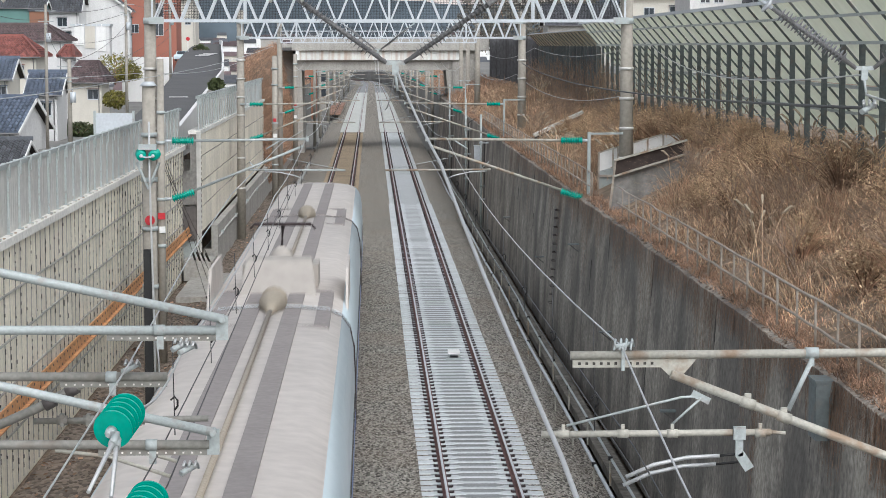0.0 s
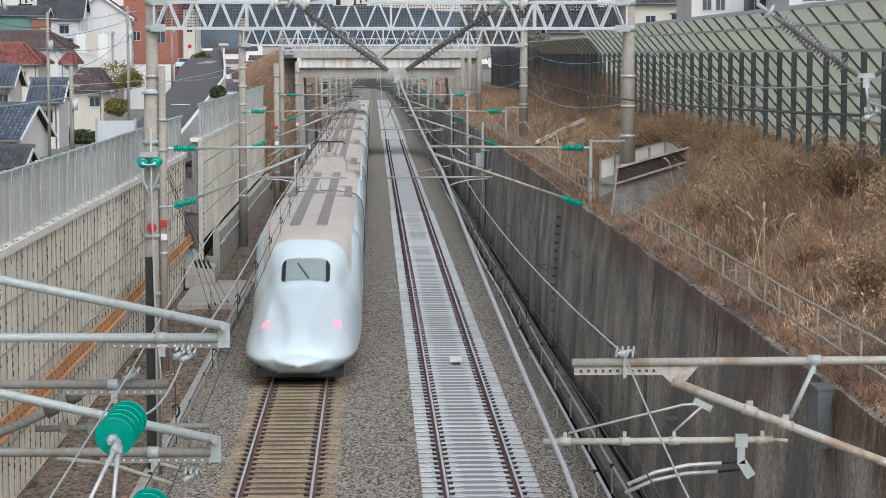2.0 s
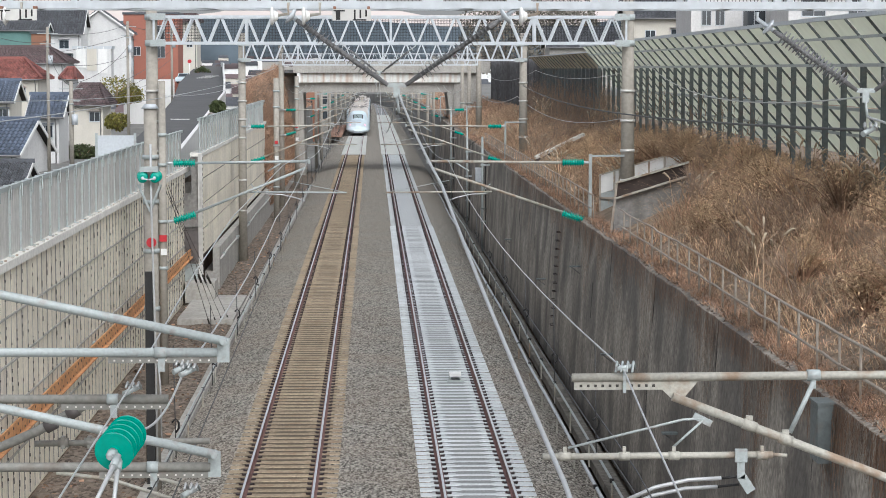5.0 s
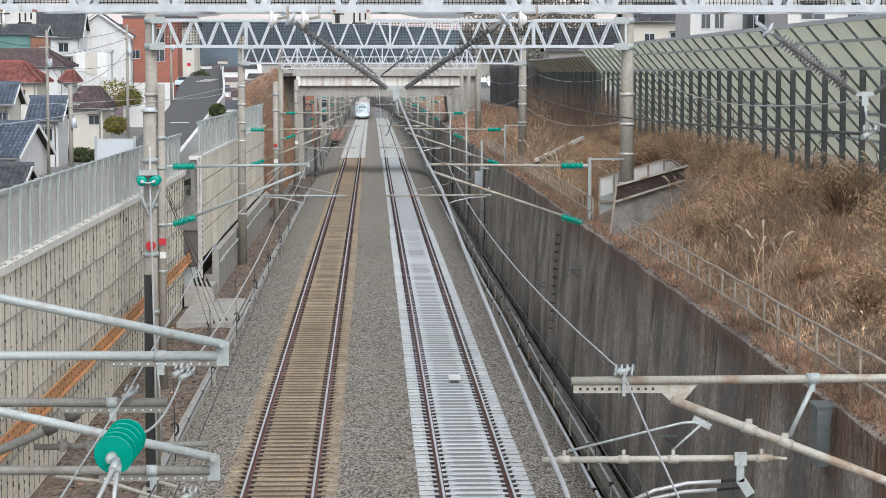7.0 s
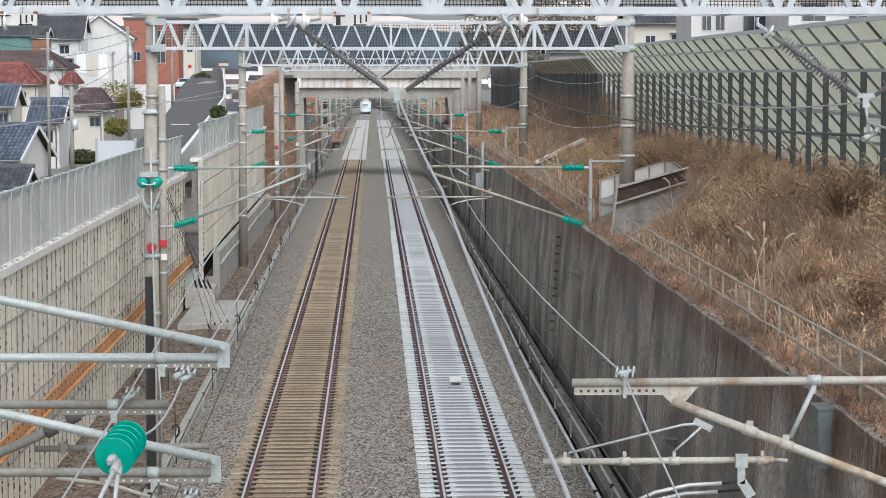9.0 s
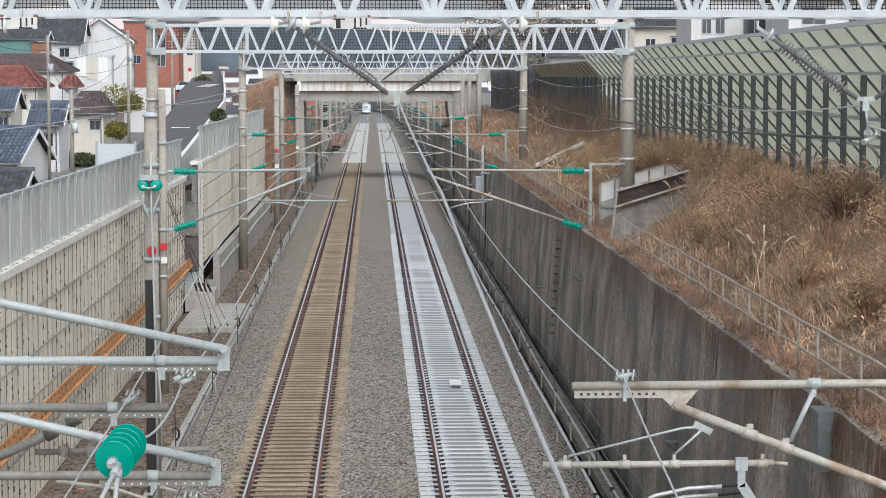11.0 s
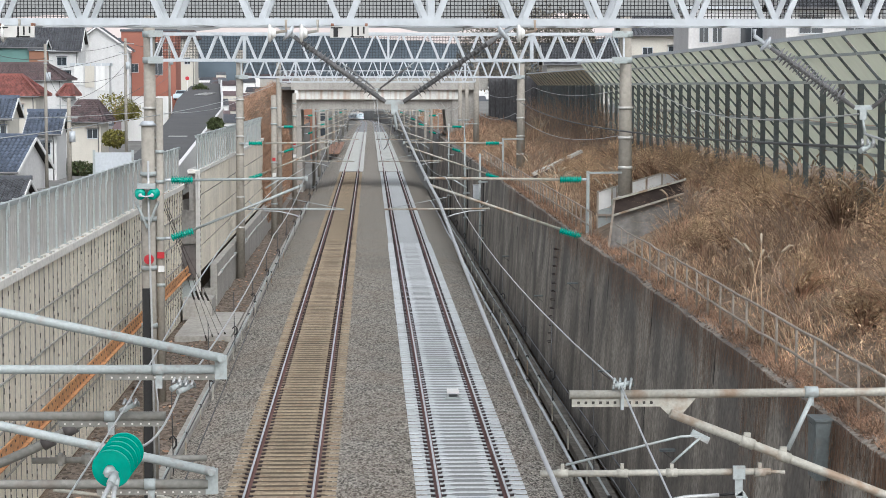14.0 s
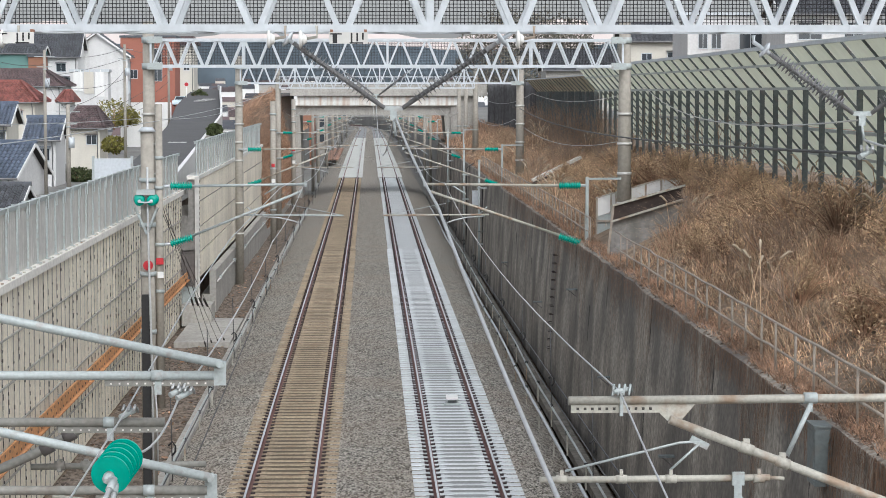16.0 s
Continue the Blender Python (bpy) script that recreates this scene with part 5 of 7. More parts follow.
g = Mesh()
for k in range(3):
    for j in range(2):
        g.box(-22.3 + j * 0.9, -21.6 + j * 0.9, 285 + k * 7, 289.5 + k * 7, 7.82 + k * 0.1, 7.88 + k * 0.1)
g.box(-14.2, -12.9, 158, 158.4, 5.42, 5.46)
part("road_marking", g, M["white"], road, "white worn lettering on the lane")


# ---- houses ----
def roof_tiles(g, x0, x1, y0, y1, z0, z1, hip, slot=0):
    """Tiled roof, ridge along x: lipped, rolled tiles in stepped courses; hip shortens the ridge."""
    ym = (y0 + y1) / 2
    n = max(7, int(math.hypot(ym - y0, z1 - z0) / 0.42))
    for s in (0, 1):
        for k in range(n):
            u0, u1 = k / n, min((k + 1.1) / n, 1)
            ya0, ya1 = (y0 + (ym - y0) * u0, y0 + (ym - y0) * u1) if s == 0 else (y1 - (y1 - ym) * u0, y1 - (y1 - ym) * u1)
            xa0, xb0 = x0 + hip * u0, x1 - hip * u0
            z_a, z_b = z0 + (z1 - z0) * u0 + 0.13, z0 + (z1 - z0) * u1 + 0.03
            m = max(4, int((xb0 - xa0) / 0.36))
            w = (xb0 - xa0) / m
            for j in range(m):
                xl = xa0 + w * j
                lo, hi = max(xl, x0 + hip * u1), min(xl + w * 0.9, x1 - hip * u1)
                if hi - lo < 0.05:
                    continue
                xm = (xl + xl + w * 0.9) / 2
                p = [(xl, ya0, z_a), (xm, ya0, z_a + 0.13), (xl + w * 0.9, ya0, z_a), (hi, ya1, z_b), (min(max(xm, lo), hi), ya1, z_b + 0.13), (lo, ya1, z_b),
                     (xl, ya0, z_a - 0.12), (xl + w * 0.9, ya0, z_a - 0.12)]
                g.add(p, [(0, 1, 4, 5), (1, 2, 3, 4), (6, 7, 2, 1, 0)], slot)
    g.add([(x0, y0, z0), (x1, y0, z0), (x1 - hip, ym, z1), (x0 + hip, ym, z1), (x0, y1, z0), (x1, y1, z0)],
          [(0, 1, 2, 3), (5, 4, 3, 2)] + ([(0, 3, 4), (1, 5, 2)] if hip else []), 1)
    g.bar((x0 + hip - 0.1, ym, z1 + 0.14), (x1 - hip + 0.1, ym, z1 + 0.14), 0.3, 0.3, slot)
    if hip:
        for xx, yy, e in ((x0, y0, 1), (x1, y0, -1), (x0, y1, 1), (x1, y1, -1)):
            g.bar((xx, yy, z0 + 0.15), (xx + e * hip, ym, z1 + 0.15), 0.26, 0.24, slot)
        # courses on the hipped ends
        for e, xe in ((1, x0), (-1, x1)):
            for k in range(n):
                u = k / n
                g.bar((xe + e * (hip * u + 0.05), y0 + (ym - y0) * u, z0 + (z1 - z0) * u + 0.1), (xe + e * (hip * u + 0.05), y1 - (y1 - ym) * u, z0 + (z1 - z0) * u + 0.1), 0.3, 0.16, slot)


def house(x, y, z, w, d, h, wall_mat, roof_mat, roof_h, label, hip=0.0, turn=0.0, windows=(), flat=False, eave=0.5):
    root = thing("house", label, "house", "houses", (x, y, z))
    root.rotation_euler = (0, 0, radians(turn))
    g = Mesh()
    g.box(-w / 2, w / 2, -d / 2, d / 2, -3, h)
    if not hip and not flat:
        for s in (-1, 1):
            g.add([(s * w / 2, -d / 2, h), (s * w / 2, d / 2, h), (s * w / 2, 0, h + roof_h * 0.93)], [(0, 1, 2)])
    part("wall", g, wall_mat, root)
    g = Mesh()
    if flat:
        g.box(-w / 2 - 0.15, w / 2 + 0.15, -d / 2 - 0.15, d / 2 + 0.15, h, h + 0.35)
    else:
        roof_tiles(g, -w / 2 - eave, w / 2 + eave, -d / 2 - eave, d / 2 + eave, h - 0.1, h + roof_h, hip)
    part("roof", g, [roof_mat, M["joint"]], root)
    if not flat:
        g = Mesh()
        g.tube([(-w / 2 - eave, -d / 2 - eave - 0.08, h - 0.14), (w / 2 + eave, -d / 2 - eave - 0.08, h - 0.14)], 0.08, 6)
        g.tube([(w / 2 - 0.25, -d / 2 - eave, h - 0.2), (w / 2 - 0.25, -d / 2 - 0.08, h - 0.7), (w / 2 - 0.25, -d / 2 - 0.08, -2)], 0.05, 6)
        part("gutter", g, M["grey_ins"], root, "dark gutter and downpipe")
        if not hip:
            for s in (-1, 1):
                g = Mesh()
                xx = s * (w / 2 + eave)
                for q in (-1, 1):
                    g.bar((xx, q * (d / 2 + eave), h - 0.14), (xx, 0, h + roof_h - 0.06), 0.08, 0.24)
                part("barge_board", g, M["white"], root, "white barge board")
    for k, (wx, wz, ww, wh) in enumerate(windows):
        g = Mesh()
        yy = -d / 2
        for a, b, c, e in ((-ww / 2 - 0.06, ww / 2 + 0.06, wh / 2, wh / 2 + 0.07), (-ww / 2 - 0.06, ww / 2 + 0.06, -wh / 2 - 0.09, -wh / 2),
                           (-ww / 2 - 0.06, -ww / 2, -wh / 2, wh / 2), (ww / 2, ww / 2 + 0.06, -wh / 2, wh / 2), (-0.025, 0.025, -wh / 2, wh / 2)):
            g.box(wx + a, wx + b, yy - 0.06, yy + 0.02, wz + c, wz + e)
        win = part("window", g, M["steel_light"], root)
        g = Mesh()
        g.box(wx - ww / 2, wx + ww / 2, yy - 0.015, yy + 0.01, wz - wh / 2, wz + wh / 2)
        part("pane", g, M["glass"], win)
        if k % 2 == 0 and not flat:
            g = Mesh()
            g.box(wx - ww / 2 - 0.15, wx + ww / 2 + 0.15, yy - 0.4, yy, wz + wh / 2 + 0.12, wz + wh / 2 + 0.18)
            part("hood", g, roof_mat, win)
    return root


def place(px, py, y):
    """Point at depth y from the steep angle (thousandths) seen by the standing eye."""
    return (px - 657) * y / 3950, CAM_Z - (py - 144) * y / 3950


def seen_house(xa, xb, y_eave, y_ridge, dist, depth, wall_mat, roof_mat, label, **k):
    (x0, ze), (x1, zr) = place(xa, y_eave, dist), place(xb, y_ridge, dist)
    return house((x0 + x1) / 2, dist + depth / 2, ze - 5.5, x1 - x0 - 1.0, depth, 5.5, wall_mat, roof_mat, zr - ze, label, **k)


WHITE, CREAM = M["house_white"], M["cream"]
seen_house(48, 116, 226, 190, 190, 6, WHITE, M["tile_blue"], "white house with a blue-grey tiled roof", windows=((0, 4.2, 1.2, 1.0),))
seen_house(-60, 62, 292, 235, 170, 7, WHITE, M["tile_blue"], "white house with a worn blue-grey tiled roof", turn=-12, windows=((1.6, 4.2, 1.2, 1.2),))
seen_house(-70, 30, 200, 165, 210, 7, CREAM, M["tile_blue"], "cream house with a steel-blue tiled roof", windows=((1.5, 4.3, 1.0, 0.9),))
seen_house(-90, 78, 160, 126, 240, 8, CREAM, M["tile_red"], "cream house with a red-brown tiled roof", hip=2.5, windows=((2.8, 4.0, 1.0, 0.9),))
seen_house(-70, 124, 132, 105, 270, 9, WHITE, M["tile_brown"], "white house with a brown tiled hip roof", hip=3.0, windows=((3.0, 3.9, 1.3, 1.0), (0.5, 3.9, 1.3, 1.0)))
seen_house(118, 192, 205, 172, 230, 7, CREAM, M["tile_brown"], "cream house with a dark brown tiled roof", hip=1.2, windows=((0.8, 4.2, 1.0, 0.9),))
seen_house(108, 138, 160, 143, 250, 5, WHITE, M["tile_red"], "small white house with a bright red roof", hip=0.6)
seen_house(20, 152, 82, 38, 320, 9, WHITE, M["tile_grey"], "large white house with a dark slate roof", windows=((2.5, 4.0, 1.3, 1.1), (-1.0, 4.0, 1.3, 1.1), (3.6, 1.6, 1.6, 2.0), (1.6, 1.4, 1.2, 1.8), (-3.2, 4.2, 0.8, 1.0)))
seen_house(150, 200, 80, 38, 325, 9, WHITE, M["tile_grey"], "white gabled house with a dark grey roof", turn=90, windows=((0.8, 3.6, 0.7, 1.6), (-0.6, 3.6, 0.7, 1.6), (0.8, 1.0, 0.8, 1.8), (-0.8, 1.0, 0.8, 1.8)))
x, z = place(42, 75, 300)
house(x, 303, z - 8, 6.4, 5, 8, M["teal"], M["tile_grey"], 1.0, "teal clad building with a low grey roof", eave=0.3)
seen_house(-70, 46, 346, 312, 150, 7, WHITE, M["tile_grey"], "white house with a dark slate-grey tiled roof")
x, z = place(71, 82, 299)
house(x, 302, z - 7, 2.0, 4, 7, M["brown"], M["tile_grey"], 0, "brown clad annexe beside the teal building", flat=True)
x, z = place(268, 48, 340)
house(x, 345, z - 11, 8.2, 9, 11, M["brick_red"], M["tile_grey"], 0, "red-brown clad apartment house", flat=True,
      windows=((1.4, 5.5, 1.4, 2.0), (1.4, 8.3, 1.4, 2.0), (-2.2, 5.5, 1.2, 1.2)))
x, z = place(165, 108, 310)
balcony = house(x, 312, z - 5, 5.2, 3, 5, WHITE, M["steel_light"], 0, "white balcony block of an apartment house hung with sheets", flat=True)
for k in range(3):
    g = Mesh()
    g.sheet([[(-2.2 + k * 1.5 + 0.26 * j, -1.62 - 0.05 * math.sin(j * 2.1 + k), zz) for j in range(6)] for zz in (5.3, 4.2, 2.4 - 0.4 * k)])
    part("laundry_sheet", g, M["white" if k != 1 else "cream"], balcony)
x, z = place(262, 205, 336)
g = Mesh()
g.box(-3.6, 4.0, 0, 0.3, -3, 3.7)
root = thing("garden_wall", "pale rendered garden wall below the red-brown building", "wall", at=(x, 336, z))
part("wall", g, M["white"], root)
x, z = place(326, 60, 380)
house(x, 384, z - 9, 4.5, 8, 9, CREAM, M["tile_brown"], 1.2, "cream house with a brown roof beside the lane", hip=0.8, windows=((-0.8, 5.2, 0.9, 1.0), (1.0, 5.2, 0.9, 1.0)))
# right-hand houses above the screen
x, z = place(1200, 52, 210)
house(x, 215, z - 6, 9, 8, 6.0, CREAM, M["tile_grey"], 1.6, "cream house with a dark tiled roof above the screen", windows=((0.3, 4.2, 1.8, 1.3), (-2.6, 4.2, 0.9, 1.1), (3.0, 4.2, 0.9, 1.1)))
x, z = place(1330, 8, 180)
house(x, 186, z - 10, 9.5, 9, 10, WHITE, M["steel_light"], 0, "white flat-roofed apartment block above the screen", flat=True,
      windows=((-3.5, 8.2, 0.7, 1.6), (-2.4, 8.2, 0.7, 1.6), (3.2, 8.0, 1.8, 1.2), (0.4, 8.0, 1.8, 1.8)))
x, z = place(1490, 2, 170)
house(x, 176, z - 9, 7.5, 8, 9, WHITE, M["tile_grey"], 1.8, "white house with a grey roof above the screen", windows=((-1.8, 7.6, 1.8, 1.2), (1.6, 7.6, 1.4, 1.2)))
x, z = place(1050, 104, 280)
house(x, 286, z - 7, 11, 8, 7, M["concrete"], M["tile_grey"], 2.4, "cream house with a broad grey roof beyond the screen", windows=((0, 5.6, 1.6, 1.1), (3.4, 5.6, 1.4, 1.1)))

# ---- distance ----
def ridge(y, base, amp, seed, mat, name, label, x0=-900, x1=900):
    g = Mesh()
    rows = [[], [], []]
    n = 160
    for k in range(n + 1):
        x = x0 + (x1 - x0) * k / n
        h = base + amp * noise.noise((x * 0.004 + seed, seed, 0)) + amp * 0.22 * noise.noise((x * 0.03 + seed, 3.1, seed))
        rows[0].append((x, y - 120, -60))
        rows[1].append((x, y - 30, h * 0.6))
        rows[2].append((x, y, h))
    g.sheet(rows)
    return setting(name, g, mat, label, "hill")


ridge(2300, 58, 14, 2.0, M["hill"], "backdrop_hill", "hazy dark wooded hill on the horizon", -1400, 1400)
ridge(4300, 128, 34, 7.0, M["far_hill"], "backdrop_ridge", "pale pinkish far ridge with haze put into its colour", -2600, 2600)
r2 = random.Random(11)
g = Mesh()
for k in range(420):
    y = r2.uniform(430, 1700)
    x = r2.uniform(-0.27, 0.24) * y
    if abs(x) < 22 + y * 0.01:
        continue
    w, d, h = r2.uniform(5, 12), r2.uniform(5, 10), r2.uniform(4, 8)
    zb = -8 + (y - 430) * 0.016
    g.box(x - w / 2, x + w / 2, y, y + d, zb - 6, zb + h, r2.choice((0, 0, 1, 2)))
    g.add([(x - w / 2 - .4, y - .4, zb + h), (x + w / 2 + .4, y - .4, zb + h), (x + w / 2, y + d / 2, zb + h + 2), (x - w / 2, y + d / 2, zb + h + 2)], [(0, 1, 2, 3)], r2.choice((3, 4)))
tagged(part("far_town", g, [M["white"], M["cream"], M["concrete"], M["tile_grey"], M["tile_brown"]]), "far houses of a town in haze", "town", "", "stuff")

# ---- vegetation on the bank ----
def bank_z(x):
    return 4.45 if x < 6.7 else 4.45 + min(1.0, (x - 6.7) / 3.9) * 1.9 + max(0, min(60, x - 10.6)) * 0.02


def blades(seed, count, spot, lo, hi, width, lean, name, mat, label, curve=0.35):
    """Many bent grass blades in one mesh."""
    rs = np.random.RandomState(seed)
    verts, faces = [], []
    for k in range(count):
        x, y, z, s = spot(rs)
        h = rs.uniform(lo, hi) * s
        a = rs.uniform(0, 2 * math.pi)
        b = rs.uniform(0, 2 * math.pi)
        lx, ly = math.cos(a) * lean * h * rs.uniform(0.2, 1.2), math.sin(a) * lean * h * rs.uniform(0.2, 1.2)
        wx, wy = math.cos(b) * width, math.sin(b) * width
        o = len(verts)
        drop = curve * h * rs.uniform(0, 1)
        verts += [(x - wx, y - wy, z), (x + wx, y + wy, z), (x + lx * 0.4 + wx * 0.8, y + ly * 0.4 + wy * 0.8, z + h * 0.6),
                  (x + lx * 0.4 - wx * 0.8, y + ly * 0.4 - wy * 0.8, z + h * 0.6), (x + lx * 1.5, y + ly * 1.5, z + h - drop)]
        faces += [(o, o + 1, o + 2, o + 3), (o + 3, o + 2, o + 4)]
    me = bpy.data.meshes.new(name)
    me.from_pydata(verts, [], faces)
    me.materials.append(mat)
    return tagged(new(name, me), label, "dry grass", "", "stuff")


def spot_bank(rs):
    y = 25 + 150 * rs.uniform(0, 1) ** 1.6
    x = rs.uniform(6.7, 12.4)
    n = noise.noise((x * 0.6, y * 0.25, 1.3)) + 0.5 * noise.noise((x * 1.7, y * 0.8, 4.0))
    if 6.5 < x < 8.7 and 58.2 < y < 61.6:
        return x, y, bank_z(x) - 0.2, 0.3
    if 5.9 < x < 9.2 and 61.6 < y < 68.3:
        return x, y, bank_z(x) - 0.3, 0.25
    edge = min(1.0, 0.35 + (x - 6.7) * 0.5) * (0.3 if x > 10.1 else 0.55 if x > 9.5 else 1.0)
    return x, y, bank_z(x) - 0.06, edge * (0.35 + 1.25 * max(0.0, n + 0.3))


blades(1, 85000, spot_bank, 0.25, 1.0, 0.0065, 1.3, "dry_grass", M["straw"], "dense dry straw-coloured grass on the bank", 0.95)
blades(2, 80000, spot_bank, 0.25, 0.95, 0.0075, 1.0, "dead_stems", M["straw_dark"], "tangled dark brown dead stems on the bank", 0.8)


def spot_edge(rs):
    y = 26 + 130 * rs.uniform(0, 1) ** 1.4
    return rs.uniform(6.36, 6.95), y, 4.42, rs.uniform(0.3, 1.0)


blades(3, 26000, spot_edge, 0.1, 0.38, 0.006, 1.5, "edge_grass", M["straw_dark"], "dry grass hanging over the wall top", 0.9)


def reed(seed, n, h):
    rs = random.Random(seed)
    root = thing("pampas_reed", "tall dry pampas reed clump with pale plumes", "reed", "reeds")
    g, p = Mesh(), Mesh()
    for k in range(n):
        a, l = rs.uniform(0, 6.28), rs.uniform(0.1, 0.5)
        hh = h * rs.uniform(0.7, 1.1)
        bx, by = rs.uniform(-0.25, 0.25), rs.uniform(-0.25, 0.25)
        pts = [(bx + math.cos(a) * l * u * u, by + math.sin(a) * l * u * u, hh * u) for u in (0, 0.4, 0.75, 1.0)]
        g.tube(pts, 0.008, 4, 0, False)
        t = Vector(pts[-1])
        d = Vector((math.cos(a) * 0.12, math.sin(a) * 0.12, 0.10))
        p.tube([t - d * 0.4, t + d * 0.4, t + d * 1.1, t + d * 1.7 - Vector((0, 0, 0.06))], [0.01, 0.03, 0.026, 0.006], 5)
        for j in range(3):
            b2 = rs.uniform(0, 6.28)
            q = Vector(pts[rs.choice((1, 2))])
            e = q + Vector((math.cos(b2) * 0.4, math.sin(b2) * 0.4, rs.uniform(-0.1, 0.25)))
            g.add([q, q + Vector((0.015, 0.015, 0)), e], [(0, 1, 2)])
    tagged(part("stem_tuft", g, M["straw"], root), kind="stuff")
    tagged(part("plume_tuft", p, M["plume"], root), kind="stuff")
    return root


r3 = random.Random(5)
protos = [reed(20 + k, 8, 0.95 + 0.13 * k) for k in range(4)]
for k in range(26):
    y = 33 + 100 * r3.random() ** 1.3
    x = r3.uniform(7.0, 10.4)
    if 58 < y < 69 and x < 9.4:
        continue
    m = pose(x, y, bank_z(x) - 0.05, 0, 0, r3.uniform(0, 360))
    if k < 4:
        protos[k].matrix_basis = m
    else:
        copy_thing(protos[k % 4], m)


def spot_cut(rs):
    y, u = rs.uniform(144, 197), rs.uniform(0, 1)
    x, z = (-6.6 - 0.6 * u / 0.5, 0.1 + 4.3 * u / 0.5) if u < 0.5 else (-7.2 - 1.1 * (u - 0.5) / 0.5, 4.4 + (3.5 + (y - 149) * 0.026) * (u - 0.5) / 0.5)
    return x + 0.02, y, z, 1.0


def spot_vine(rs):
    y = rs.uniform(60, 150) if rs.uniform(0, 1) < 0.25 else rs.uniform(98, 150)
    return rs.uniform(10.3, 10.75), y, 5.9 + 1.6 * rs.uniform(0, 1) ** 2, 1.0


blades(6, 3600, spot_vine, 0.5, 1.7, 0.009, 0.6, "dead_vine", M["twig"], "dead brown creepers climbing the screen posts", 0.3)
blades(4, 26000, spot_cut, 0.2, 0.75, 0.012, 1.6, "slope_grass", M["straw_dark"], "dry brown grass on the steep cut slope", 0.9)


def spot_far_bank(rs):
    y = rs.uniform(160, 330)
    s = rs.choice((-1, 1))
    x = rs.uniform(6.7, 10) if s > 0 else rs.uniform(-11, -8)
    return x, y, ground_z(x, y), 1.0


blades(5, 9000, spot_far_bank, 0.3, 1.0, 0.014, 1.0, "far_bank_grass", M["straw_dark"], "dry brown grass on the far cutting edges", 0.8)


def shrub(seed, h):
    """A leafless shrub: forking twigs."""
    rs = random.Random(seed)
    root = thing("bare_shrub", "leafless brown shrub with fine forking twigs", "shrub", "bare shrubs")
    g = Mesh()

    def fork(p, d, length, r, depth):
        q = p + d * length
        mid = p.lerp(q, 0.5) + Vector((rs.uniform(-1, 1), rs.uniform(-1, 1), rs.uniform(-1, 1))) * length * 0.08
        g.tube([p, mid, q], [r, r * 0.85, r * 0.65], 4, 0, False)
        if depth:
            for _ in range(3 if depth > 1 else 4):
                e = (d + Vector((rs.uniform(-1, 1), rs.uniform(-1, 1), rs.uniform(-0.4, 0.7))) * 0.75).normalized()
                fork(p.lerp(q, rs.uniform(0.5, 1.0)), e, length * rs.uniform(0.55, 0.8), r * 0.6, depth - 1)

    for _ in range(3):
        fork(Vector((rs.uniform(-0.15, 0.15), rs.uniform(-0.15, 0.15), -0.05)), Vector((rs.uniform(-0.5, 0.5), rs.uniform(-0.5, 0.5), 1)).normalized(), h * 0.42, 0.018, 3)
    part("twig_mass", g, M["twig"], root)
    return root


def weed(seed, r, h):
    """A mound of arching withered stems with small curled leaves."""
    rs = random.Random(seed)
    root = thing("withered_weed", "withered olive-brown weed mound with curled dry leaves", "weed", "withered weeds")
    g, lf = Mesh(), Mesh()
    for k in range(150):
        a, reach = rs.uniform(0, 6.28), r * rs.uniform(0.15, 1.0)
        hh = h * (1.05 - 0.5 * (reach / r) ** 2) * rs.uniform(0.7, 1.12)
        pts = [Vector((math.cos(a) * reach * u ** 1.3, math.sin(a) * reach * u ** 1.3, hh * (1.5 * u - 0.5 * u ** 3))) for u in (0, 0.35, 0.7, 1.0)]
        g.tube(pts, [0.009, 0.008, 0.006, 0.004], 3, 0, False)
        for j in range(13):
            q = pts[2].lerp(pts[3], rs.uniform(-0.8, 1.05)) + Vector((rs.uniform(-1, 1), rs.uniform(-1, 1), rs.uniform(-1, 1))) * 0.07
            e = Vector((rs.uniform(-1, 1), rs.uniform(-1, 1), rs.uniform(-0.8, 0.6))).normalized()
            s = Vector((rs.uniform(-1, 1), rs.uniform(-1, 1), rs.uniform(-1, 1))).normalized()
            ln, wd = rs.uniform(0.035, 0.09), rs.uniform(0.006, 0.016)
            lf.add([q, q + e * ln * 0.5 + s * wd, q + e * ln - Vector((0, 0, 0.02)), q + e * ln * 0.5 - s * wd], [(0, 1, 2), (0, 2, 3)])
    tagged(part("stem_mass", g, M["straw_dark"], root), kind="stuff")
    tagged(part("leaf_mass", lf, M["weed"], root), kind="stuff")
    return root


r9 = random.Random(77)
weeds = [weed(60 + k, 0.65 + 0.2 * k, 0.95 + 0.15 * k) for k in range(4)]
for k in range(46):
    y = 29 + 62 * r9.random() ** 1.4
    x = r9.uniform(7.7, 9.7)
    if 56 < y < 70 and x < 9.5:
        x = 9.6
    m = pose(x, y, bank_z(x) - 0.08, 0, 0, r9.uniform(0, 360))
    if k < 4:
        weeds[k].matrix_basis = m
    else:
        copy_thing(weeds[k % 4], m)


shrubs = [shrub(40 + k, 1.1 + 0.35 * k) for k in range(3)]
for k in range(48):
    y = 27 + 80 * r3.random() ** 1.3
    x = r3.uniform(7.4, 9.8)
    if 56 < y < 70 and x < 9.4:
        x = 9.6
    m = pose(x, y, bank_z(x) - 0.05, 0, 0, r3.uniform(0, 360))
    if k < 3:
        shrubs[k].matrix_basis = m
    else:
        copy_thing(shrubs[k % 3], m)


